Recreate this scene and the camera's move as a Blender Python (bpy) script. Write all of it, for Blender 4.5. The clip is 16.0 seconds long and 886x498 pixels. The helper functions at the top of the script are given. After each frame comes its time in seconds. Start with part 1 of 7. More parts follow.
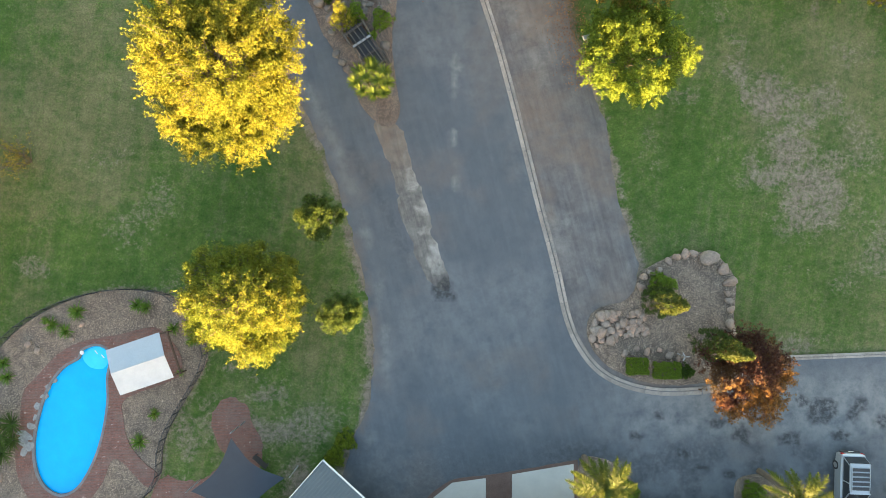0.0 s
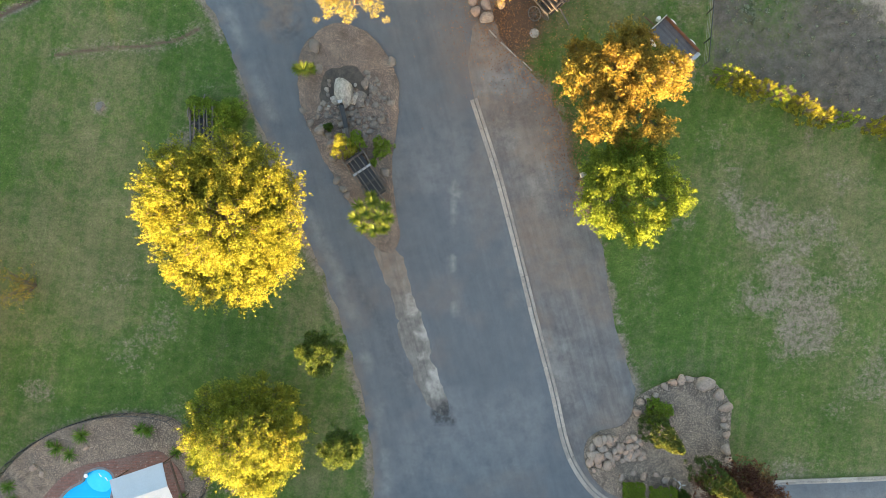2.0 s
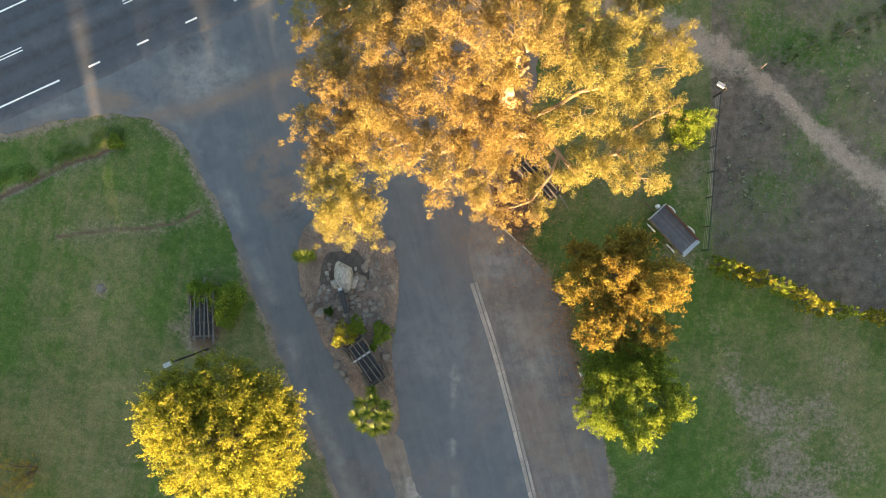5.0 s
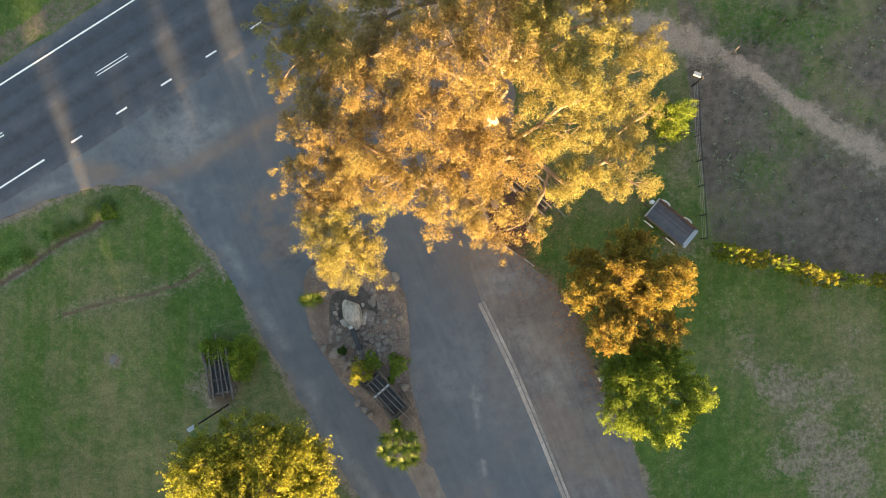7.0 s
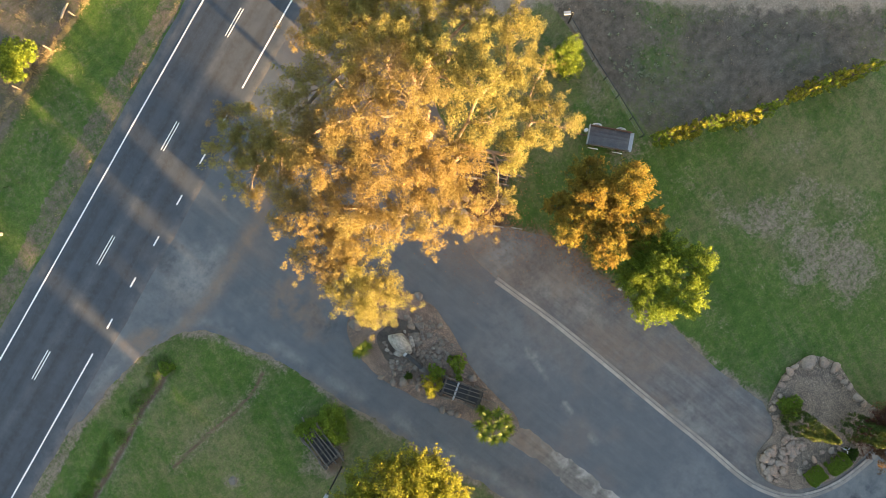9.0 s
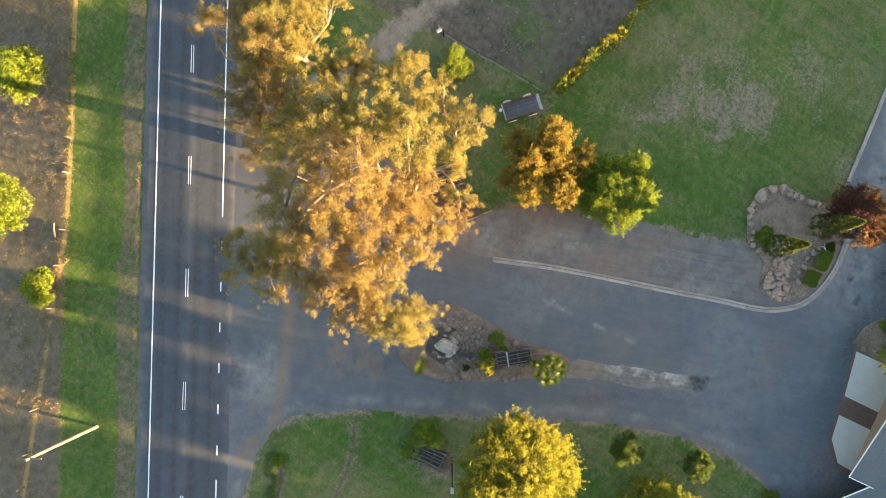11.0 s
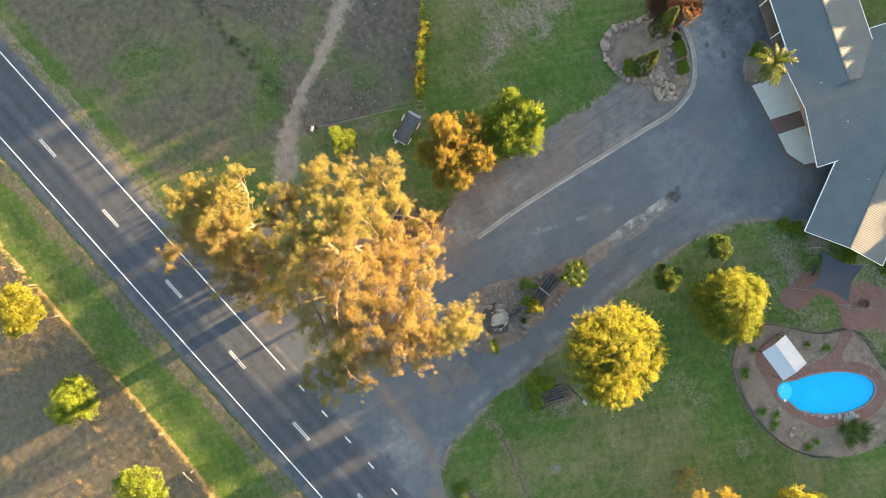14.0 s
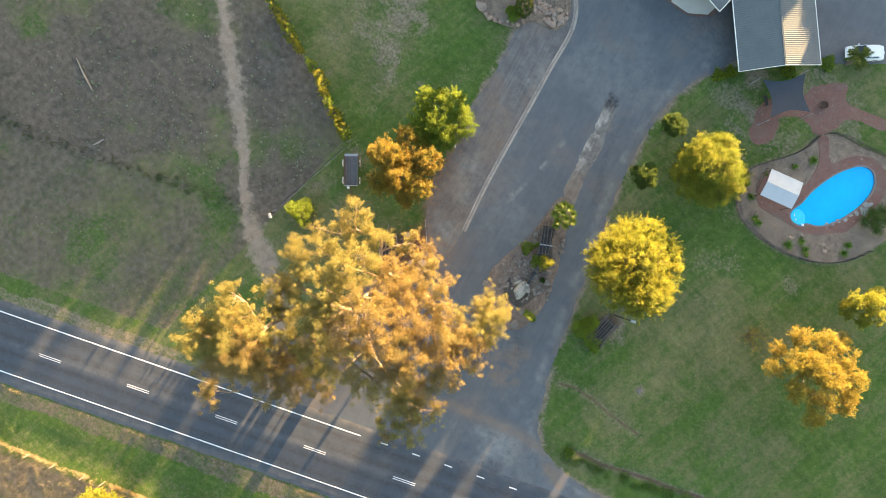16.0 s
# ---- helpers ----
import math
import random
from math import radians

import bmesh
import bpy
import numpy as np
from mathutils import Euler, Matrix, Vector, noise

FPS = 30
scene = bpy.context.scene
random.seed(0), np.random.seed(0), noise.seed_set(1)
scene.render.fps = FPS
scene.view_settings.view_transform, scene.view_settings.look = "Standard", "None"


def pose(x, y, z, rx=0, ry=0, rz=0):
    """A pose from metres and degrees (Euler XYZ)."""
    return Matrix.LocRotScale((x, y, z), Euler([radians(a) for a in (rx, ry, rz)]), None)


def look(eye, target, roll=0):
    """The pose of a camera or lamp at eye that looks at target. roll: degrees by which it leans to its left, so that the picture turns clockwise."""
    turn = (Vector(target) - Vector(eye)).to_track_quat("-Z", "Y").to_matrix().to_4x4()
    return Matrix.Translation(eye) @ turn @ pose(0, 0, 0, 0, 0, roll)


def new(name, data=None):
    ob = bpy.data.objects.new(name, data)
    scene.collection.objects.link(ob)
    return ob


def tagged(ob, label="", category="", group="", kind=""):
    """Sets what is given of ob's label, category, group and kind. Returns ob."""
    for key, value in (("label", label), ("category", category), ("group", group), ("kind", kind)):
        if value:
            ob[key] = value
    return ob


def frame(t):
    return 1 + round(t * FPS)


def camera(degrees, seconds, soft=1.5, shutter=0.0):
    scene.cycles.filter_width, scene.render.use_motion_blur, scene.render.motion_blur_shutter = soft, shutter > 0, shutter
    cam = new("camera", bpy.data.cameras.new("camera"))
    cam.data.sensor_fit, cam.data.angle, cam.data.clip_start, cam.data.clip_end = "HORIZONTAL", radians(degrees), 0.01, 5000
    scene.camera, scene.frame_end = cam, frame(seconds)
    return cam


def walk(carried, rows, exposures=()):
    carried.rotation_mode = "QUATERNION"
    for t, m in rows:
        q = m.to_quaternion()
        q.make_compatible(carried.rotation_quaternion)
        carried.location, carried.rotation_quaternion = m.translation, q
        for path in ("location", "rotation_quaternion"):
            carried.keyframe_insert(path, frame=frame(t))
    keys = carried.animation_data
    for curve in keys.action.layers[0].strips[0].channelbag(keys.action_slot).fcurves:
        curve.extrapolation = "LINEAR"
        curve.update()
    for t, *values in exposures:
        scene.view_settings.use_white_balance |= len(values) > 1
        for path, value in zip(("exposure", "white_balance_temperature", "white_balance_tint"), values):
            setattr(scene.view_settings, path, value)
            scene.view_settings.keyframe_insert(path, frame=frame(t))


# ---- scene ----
cam = camera(72.9, 16.0, 0.78)
# seconds, x, y, height, heading (degrees clockwise); the lens looks straight down but for a small tilt
ROWS = [
    (0.0, 0.00, 0.00, 45.92, 0), (0.5, 0.05, 2.24, 46.10, 0), (1.0, 0.07, 4.70, 46.34, 0), (1.5, 0.07, 7.18, 46.54, 0),
    (2.0, 0.07, 9.66, 46.72, 0), (2.5, 0.08, 12.10, 46.85, 0), (3.0, 0.08, 14.56, 46.96, 0), (3.5, 0.08, 17.02, 47.02, 0),
    (4.0, 0.08, 19.46, 47.06, 0), (4.5, 0.08, 21.93, 47.09, 0), (5.0, 0.08, 24.02, 47.11, 0), (5.5, 0.06, 25.05, 47.12, 0),
    (6.0, 0.03, 25.50, 47.13, 0.3), (6.5, -0.01, 25.75, 47.18, 2.6), (7.0, -0.05, 25.88, 47.38, 8.0), (7.5, -0.09, 25.97, 47.94, 15.04),
    (8.0, -0.18, 26.04, 49.35, 22.1), (8.5, -0.27, 26.08, 51.30, 29.26), (9.0, -0.36, 26.10, 53.43, 36.46), (10.25, -0.20, 26.22, 59.0, 54.1),
    (11.5, -0.02, 26.34, 64.42, 71.85), (12.0, 0.05, 26.38, 66.68, 79.1), (12.5, 0.11, 26.40, 68.92, 86.35), (13.0, 0.18, 26.42, 70.95, 93.5),
    (13.5, 0.25, 26.42, 72.40, 100.6), (14.0, 0.38, 26.38, 73.42, 107.85), (14.5, 0.51, 26.33, 74.05, 115.1), (15.0, 0.60, 26.28, 74.48, 122.35),
    (15.5, 0.68, 26.23, 74.74, 129.55), (16.0, 0.74, 26.18, 74.92, 136.78),
]
walk(cam, [(t, pose(x, y, h, 0, 0, -turn) @ pose(0, 0, 0, 1.107, 0.617, 0)) for t, x, y, h, turn in ROWS],
     [(0.0, 4.29, 6400, 11), (3.0, 4.24, 6400, 12), (5.0, 3.84, 6320, 12), (7.5, 3.77, 6300, 13), (9.0, 3.82, 6280, 13), (11.5, 3.98, 6250, 13), (16.0, 4.11, 6200, 12)])

# ---- light: a very low sun behind an added rise to the south, and a clear sky
SUN_UP, SUN_AZ = 3.7, radians(-79.0)          # elevation; plan angle of the sun from +x
sun_dir = Vector((math.cos(SUN_AZ) * math.cos(radians(SUN_UP)), math.sin(SUN_AZ) * math.cos(radians(SUN_UP)), math.sin(radians(SUN_UP))))
sun = new("sun", bpy.data.lights.new("sun", "SUN"))
sun.data.energy, sun.data.angle, sun.data.color = 4.35, radians(0.42), (1.0, 0.64, 0.28)
sun.matrix_world = look(sun_dir * 200, (0, 0, 0))
world = bpy.data.worlds.new("sky")
scene.world = world
world.use_nodes = True
wn = world.node_tree.nodes
sky = wn.new("ShaderNodeTexSky")
sky.sky_type, sky.sun_disc = "NISHITA", False
sky.sun_elevation, sky.sun_rotation = radians(SUN_UP), math.pi / 2 - SUN_AZ
sky.air_density, sky.dust_density, sky.ozone_density = 1.0, 1.5, 1.0
world.node_tree.links.new(sky.outputs[0], wn["Background"].inputs[0])
wn["Background"].inputs[1].default_value = 0.08

# ---- tools for building
RNG = np.random.default_rng(7)


def mesh_of(name, verts, faces, mats, smooth=False):
    me = bpy.data.meshes.new(name)
    me.from_pydata([tuple(v) for v in verts], [], [tuple(f) for f in faces])
    for m in (mats if isinstance(mats, (list, tuple)) else [mats]):
        me.materials.append(m)
    if smooth:
        me.polygons.foreach_set("use_smooth", [True] * len(me.polygons))
    me.update()
    return me


def quick_mesh(name, verts, quads, mat):
    """A mesh of many quads from arrays."""
    me = bpy.data.meshes.new(name)
    n, k = len(verts), quads.shape[1]
    me.vertices.add(n)
    me.vertices.foreach_set("co", np.asarray(verts, np.float32).ravel())
    me.loops.add(quads.size)
    me.loops.foreach_set("vertex_index", quads.astype(np.int32).ravel())
    me.polygons.add(len(quads))
    me.polygons.foreach_set("loop_start", (np.arange(len(quads)) * k).astype(np.int32))
    me.materials.append(mat)
    me.update(calc_edges=True)
    return me


class Build:
    """Collects vertices and faces of one mesh."""

    def __init__(self):
        self.v, self.f = [], []

    def add(self, verts, faces):
        o = len(self.v)
        self.v += [tuple(p) for p in verts]
        self.f += [tuple(i + o for i in f) for f in faces]
        return self

    def box(self, c, s, rz=0.0, ry=0.0, rx=0.0, bevel=0.0):
        """A box of size s round c, its corners cut where bevel is given."""
        m = Matrix.Translation(c) @ Euler((rx, ry, rz)).to_matrix().to_4x4()
        hx, hy, hz = s[0] / 2, s[1] / 2, s[2] / 2
        b = min(bevel, hx * 0.6, hy * 0.6, hz * 0.9)
        if b <= 0:
            vs = [(x, y, z) for z in (-hz, hz) for x, y in ((-hx, -hy), (hx, -hy), (hx, hy), (-hx, hy))]
            fs = [(3, 2, 1, 0), (4, 5, 6, 7), (0, 1, 5, 4), (1, 2, 6, 5), (2, 3, 7, 6), (3, 0, 4, 7)]
        else:
            ring = lambda i, z: [(-hx + i, -hy + b, z), (-hx + b, -hy + i, z), (hx - b, -hy + i, z), (hx - i, -hy + b, z),
                                 (hx - i, hy - b, z), (hx - b, hy - i, z), (-hx + b, hy - i, z), (-hx + i, hy - b, z)]
            vs = ring(0, -hz) + ring(0, hz - b) + ring(b * 0.9, hz)
            fs = [tuple(range(7, -1, -1)), tuple(range(16, 24))]
            for k in (0, 8):
                fs += [(k + i, k + (i + 1) % 8, k + 8 + (i + 1) % 8, k + 8 + i) for i in range(8)]
        return self.add([m @ Vector(p) for p in vs], fs)

    def tube(self, path, radii, n=6, cap=True):
        """A round bar along a path, with a radius for each point."""
        path = [Vector(p) for p in path]
        vs, fs = [], []
        for i, p in enumerate(path):
            d = (path[min(i + 1, len(path) - 1)] - path[max(i - 1, 0)]).normalized()
            a = d.cross(Vector((0, 0, 1)) if abs(d.z) < 0.95 else Vector((1, 0, 0))).normalized()
            b = d.cross(a)
            r = radii[i] if isinstance(radii, (list, tuple)) else radii
            vs += [p + (a * math.cos(q) + b * math.sin(q)) * r for q in (2 * math.pi * k / n for k in range(n))]
        for i in range(len(path) - 1):
            fs += [(i * n + k, i * n + (k + 1) % n, (i + 1) * n + (k + 1) % n, (i + 1) * n + k) for k in range(n)]
        if cap:
            fs += [tuple(range(n - 1, -1, -1)), tuple(range(len(vs) - n, len(vs)))]
        return self.add(vs, fs)

    def make(self, name, mat, smooth=False):
        return mesh_of(name, self.v, self.f, mat, smooth)


def part(name, source, material, parent, label="", smooth=False):
    """Links a Build, a bmesh or a mesh as one object under a thing or a part."""
    if isinstance(source, Build):
        me = source.make(name, material, smooth)
    elif isinstance(source, bmesh.types.BMesh):
        me = bpy.data.meshes.new(name)
        source.to_mesh(me)
        source.free()
        me.materials.append(material)
    else:
        me = source
    ob = new(name, me)
    ob.parent = parent
    return tagged(ob, label)


def thing(name, x, y, z=0.0, rz=0.0, label="", category="", group="", kind=""):
    ob = new(name)
    ob.empty_display_size = 0.3
    ob.matrix_basis = pose(x, y, z, 0, 0, rz)
    return tagged(ob, label, category, group, kind)


def curve_through(pts, step=0.5, closed=False):
    """Points at even steps on a smooth line through the given ones."""
    p = [np.array(q, float) for q in pts]
    n = len(p)
    out = []
    for i in range(n if closed else n - 1):
        g = (lambda k: p[k % n]) if closed else (lambda k: p[min(max(k, 0), n - 1)])
        a, b, c, d = g(i - 1), g(i), g(i + 1), g(i + 2)
        m = max(1, int(round(np.linalg.norm(c - b) / step)))
        for k in range(m):
            t = k / m
            out.append(0.5 * (2 * b + (c - a) * t + (2 * a - 5 * b + 4 * c - d) * t * t + (3 * b - a - 3 * c + d) * t ** 3))
    if not closed:
        out.append(p[-1])
    return np.array(out)


def ragged(pts, amount, seed=0.0):
    """Moves the points of an outline a little, to wear its edge."""
    out = np.array(pts, float)
    for i, q in enumerate(out):
        v = noise.noise_vector((q[0] * 0.9 + seed, q[1] * 0.9, seed)) + 0.6 * noise.noise_vector((q[0] * 2.7, q[1] * 2.7 + seed, seed))
        out[i] = q + np.array((v.x, v.y)) * amount
    return out


def inside(poly, x, y):
    """Which points of the arrays x, y lie inside a polygon."""
    res = np.zeros(x.shape, bool)
    px, py = np.asarray(poly).T
    for i in range(len(px)):
        x0, y0, x1, y1 = px[i - 1], py[i - 1], px[i], py[i]
        if y0 != y1:
            res ^= ((y0 > y) != (y1 > y)) & (x < (x1 - x0) * (y - y0) / (y1 - y0) + x0)
    return res


def distance(line, x, y, closed=False):
    """The distance of the points of the arrays x, y from a line."""
    q = np.asarray(line, float)
    if closed:
        q = np.vstack([q, q[:1]])
    best = np.full(x.shape, 1e9)
    for (x0, y0), (x1, y1) in zip(q[:-1], q[1:]):
        dx, dy = x1 - x0, y1 - y0
        t = np.clip(((x - x0) * dx + (y - y0) * dy) / (dx * dx + dy * dy + 1e-12), 0, 1)
        best = np.minimum(best, np.hypot(x - x0 - t * dx, y - y0 - t * dy))
    return best


_lat = np.random.default_rng(11).random((256, 256))


def clouds(x, y, size, octaves=4, seed=0):
    """Soft noise from 0 to 1 with features of that size in metres."""
    tot, amp, norm = 0.0, 1.0, 0.0
    for k in range(octaves):
        u, v = x / size + 37.3 * seed + 11.7 * k, y / size + 91.7 * seed + 5.3 * k
        i, j = np.floor(u).astype(int), np.floor(v).astype(int)
        a, b = u - i, v - j
        a, b = a * a * (3 - 2 * a), b * b * (3 - 2 * b)
        w = lambda p, q: _lat[p % 256, q % 256]
        tot = tot + amp * ((w(i, j) * (1 - a) + w(i + 1, j) * a) * (1 - b) + (w(i, j + 1) * (1 - a) + w(i + 1, j + 1) * a) * b)
        norm += amp
        amp *= 0.55
        size /= 2.1
    return tot / norm


def ease(v, lo, hi):
    t = np.clip((v - lo) / (hi - lo), 0, 1)
    return t * t * (3 - 2 * t)


def sheet(name, outline, z, mat, thick=0.2, grid=0.6, marks=None):
    """A flat slab with that outline. marks: functions of x, y that give named values to its points."""
    from mathutils.geometry import delaunay_2d_cdt
    o = np.asarray(outline, float)
    lo, hi = o.min(0), o.max(0)
    gx, gy = np.meshgrid(np.arange(lo[0], hi[0], grid), np.arange(lo[1], hi[1], grid))
    gx, gy = gx.ravel() + RNG.uniform(-.1, .1, gx.size) * grid, gy.ravel() + RNG.uniform(-.1, .1, gy.size) * grid
    keep = inside(o, gx, gy) & (distance(o, gx, gy, True) > grid * 0.45)
    pts = [Vector((float(a), float(b))) for a, b in o] + [Vector((float(a), float(b))) for a, b in zip(gx[keep], gy[keep])]
    vs, _, fs, *_ = delaunay_2d_cdt(pts, [], [list(range(len(o)))], 1, 1e-5)
    n = len(vs)
    verts = [(v.x, v.y, z) for v in vs]
    faces = [tuple(f) for f in fs]
    edge = {}
    for f in faces:
        for a, b in zip(f, f[1:] + f[:1]):
            edge[(a, b)] = edge.get((a, b), 0) + 1
    rim = [(a, b) for a, b in edge if (b, a) not in edge]
    low = {}
    for a, b in rim:
        for i in (a, b):
            if i not in low:
                low[i] = len(verts)
                verts.append((vs[i].x, vs[i].y, z - thick))
        faces.append((a, low[a], low[b], b))
    me = mesh_of(name, verts, faces, mat)
    if marks:
        x, y = np.array([v[0] for v in verts]), np.array([v[1] for v in verts])
        for key, fn in marks.items():
            me.attributes.new(key, "FLOAT", "POINT").data.foreach_set("value", np.asarray(fn(x, y), np.float32))
    return me

# ---- materials
def shader(name):
    m = bpy.data.materials.new(name)
    m.use_nodes = True
    nt = m.node_tree
    return m, nt, nt.nodes["Principled BSDF"]


def node(nt, kind, **sets):
    n = nt.nodes.new(kind)
    for k, v in sets.items():
        if k in n.inputs:
            n.inputs[k].default_value = v
    return n


def grain(nt, scale, detail=4.0, rough=0.6, stretch=None, turn=0.0):
    """Noise on the object's own metres."""
    tc = nt.nodes.new("ShaderNodeTexCoord")
    n = node(nt, "ShaderNodeTexNoise", Scale=scale, Detail=detail, Roughness=rough)
    if stretch:
        mp = node(nt, "ShaderNodeMapping", Scale=stretch)
        rot = node(nt, "ShaderNodeMapping", Rotation=(0, 0, math.radians(turn)))
        nt.links.new(tc.outputs["Object"], rot.inputs[0])
        nt.links.new(rot.outputs[0], mp.inputs[0])
        nt.links.new(mp.outputs[0], n.inputs["Vector"])
    else:
        nt.links.new(tc.outputs["Object"], n.inputs["Vector"])
    return n.outputs[0]


def span(nt, value, lo, hi, to_lo=0.0, to_hi=1.0):
    n = node(nt, "ShaderNodeMapRange")
    for i, v in ((1, lo), (2, hi), (3, to_lo), (4, to_hi)):
        n.inputs[i].default_value = v
    nt.links.new(value, n.inputs[0])
    return n.outputs[0]


def blend(nt, fac, a, b, mode="MIX"):
    n = nt.nodes.new("ShaderNodeMix")
    n.data_type, n.blend_type = "RGBA", mode
    for s, v in ((n.inputs[0], fac), (n.inputs[6], a), (n.inputs[7], b)):
        if isinstance(v, bpy.types.NodeSocket):
            nt.links.new(v, s)
        elif isinstance(v, (int, float)):
            s.default_value = v
        else:
            s.default_value = (*v, 1)
    return n.outputs[2]


def calc(nt, op, a, b=None):
    n = nt.nodes.new("ShaderNodeMath")
    n.operation = op
    for s, v in ((n.inputs[0], a), (n.inputs[1], b)):
        if v is not None:
            if isinstance(v, bpy.types.NodeSocket):
                nt.links.new(v, s)
            else:
                s.default_value = v
    return n.outputs[0]


def attr(nt, key):
    n = nt.nodes.new("ShaderNodeAttribute")
    n.attribute_name = key
    return n.outputs["Fac"]


def bump(nt, bsdf, height, strength=0.4, dist=0.02):
    n = node(nt, "ShaderNodeBump", Strength=strength, Distance=dist)
    nt.links.new(height, n.inputs["Height"])
    nt.links.new(n.outputs[0], bsdf.inputs["Normal"])


def surface(name, c1, c2, scale=1.0, fine=30.0, depth=0.3, rough=0.8, relief=0.3, metal=0.0, stretch=None, each=0.0, dist=0.01):
    """A plain surface: two colours in large patches, fine grain, and relief. each: how far pieces differ from one another."""
    m, nt, b = shader(name)
    big = span(nt, grain(nt, scale, 5, 0.6, stretch), 0.3, 0.7)
    col = blend(nt, big, c1, c2)
    small = grain(nt, fine, 3, 0.7, stretch)
    col = blend(nt, 1.0, col, blend(nt, span(nt, small, 0.25, 0.75), (1 - depth,) * 3, (1 + depth,) * 3), "MULTIPLY")
    if each:
        r = nt.nodes.new("ShaderNodeObjectInfo").outputs["Random"]
        col = blend(nt, 1.0, col, blend(nt, r, (1 - each,) * 3, (1 + each,) * 3), "MULTIPLY")
    nt.links.new(col, b.inputs["Base Color"])
    b.inputs["Roughness"].default_value, b.inputs["Metallic"].default_value = rough, metal
    if relief:
        bump(nt, b, small, relief, dist)
    return m


def leaf_material(name, c1, c2, c3, through_light=0.3, rough=0.55, patch=0.6, vary=(0.6, 1.4)):
    """Leaves: three colours by leaf and by patch; light shines through them."""
    m, nt, b = shader(name)
    r = nt.nodes.new("ShaderNodeNewGeometry").outputs["Random Per Island"]
    col = blend(nt, span(nt, r, 0.0, 0.8), c1, c2)
    col = blend(nt, span(nt, grain(nt, patch, 3), 0.42, 0.62), col, c3)
    other = calc(nt, "FRACT", calc(nt, "MULTIPLY", r, 7.31))
    col = blend(nt, 1.0, col, blend(nt, other, (vary[0],) * 3, (vary[1],) * 3), "MULTIPLY")
    col = blend(nt, 1.0, col, blend(nt, span(nt, grain(nt, 9.0, 2), 0.3, 0.7), (0.75,) * 3, (1.2,) * 3), "MULTIPLY")
    nt.links.new(col, b.inputs["Base Color"])
    b.inputs["Roughness"].default_value = rough
    b.inputs["Specular IOR Level"].default_value = 0.12
    tr = nt.nodes.new("ShaderNodeBsdfTranslucent")
    nt.links.new(col, tr.inputs[0])
    mx = node(nt, "ShaderNodeMixShader")
    mx.inputs[0].default_value = through_light
    out = nt.nodes["Material Output"]
    nt.links.new(b.outputs[0], mx.inputs[1])
    nt.links.new(tr.outputs[0], mx.inputs[2])
    nt.links.new(mx.outputs[0], out.inputs[0])
    return m


def ground_material():
    m, nt, b = shader("grass and soil")
    big, mid, fine = grain(nt, 0.16, 4), grain(nt, 1.3, 5, 0.65), grain(nt, 6.5, 5, 0.8)
    lush = blend(nt, span(nt, mid, 0.35, 0.65), (0.043, 0.088, 0.016), (0.079, 0.122, 0.026))
    worn = blend(nt, span(nt, mid, 0.35, 0.65), (0.094, 0.108, 0.042), (0.148, 0.138, 0.068))
    mown = grain(nt, 1.0, 4, 0.6, (1.25, 0.045, 1.0), 9)
    tuft = grain(nt, 2.8, 6, 0.75)
    wear = calc(nt, "ADD", attr(nt, "worn"), span(nt, tuft, 0.32, 0.68, -0.45, 0.55))
    col = blend(nt, calc(nt, "ADD", wear, span(nt, mown, 0.34, 0.66, -0.3, 0.3)), lush, worn)
    col = blend(nt, 1.0, col, blend(nt, span(nt, big, 0.35, 0.65), (0.80, 0.86, 0.80), (1.15, 1.1, 1.15)), "MULTIPLY")
    soil = blend(nt, attr(nt, "paddock"), blend(nt, span(nt, mid, 0.3, 0.7), (0.140, 0.112, 0.086), (0.225, 0.182, 0.142)), blend(nt, span(nt, mid, 0.3, 0.7), (0.066, 0.053, 0.043), (0.148, 0.124, 0.098)))
    bare = calc(nt, "ADD", attr(nt, "bare"), calc(nt, "MULTIPLY", calc(nt, "SUBTRACT", grain(nt, 2.6, 8, 0.85), 0.5), 2.4))
    col = blend(nt, span(nt, bare, 0.25, 0.70), col, soil)
    straw = calc(nt, "ADD", attr(nt, "straw"), calc(nt, "MULTIPLY", calc(nt, "SUBTRACT", fine, 0.5), 0.8))
    col = blend(nt, span(nt, straw, 0.35, 0.65), col, blend(nt, span(nt, mid, 0.3, 0.7), (0.24, 0.175, 0.075), (0.34, 0.26, 0.12)))
    path = calc(nt, "ADD", attr(nt, "path"), calc(nt, "MULTIPLY", calc(nt, "SUBTRACT", grain(nt, 0.8, 9, 0.78), 0.5), 2.6))
    col = blend(nt, span(nt, path, 0.28, 0.72), col, blend(nt, span(nt, mid, 0.3, 0.7), (0.205, 0.158, 0.122), (0.30, 0.240, 0.188)))
    litter_and_shade = calc(nt, "ADD", attr(nt, "litter_and_shade"), calc(nt, "MULTIPLY", calc(nt, "SUBTRACT", fine, 0.5), 1.0))
    col = blend(nt, span(nt, litter_and_shade, 0.4, 0.7), col, (0.10, 0.068, 0.048))
    col = blend(nt, 1.0, col, blend(nt, span(nt, fine, 0.25, 0.75), (0.58,) * 3, (1.42,) * 3), "MULTIPLY")
    tiny = grain(nt, 24, 4, 0.8)
    col = blend(nt, 1.0, col, blend(nt, span(nt, tiny, 0.3, 0.7), (0.6,) * 3, (1.4,) * 3), "MULTIPLY")
    nt.links.new(col, b.inputs["Base Color"])
    b.inputs["Roughness"].default_value = 0.95
    b.inputs["Specular IOR Level"].default_value = 0.15
    bump(nt, b, fine, 0.6, 0.05)
    return m


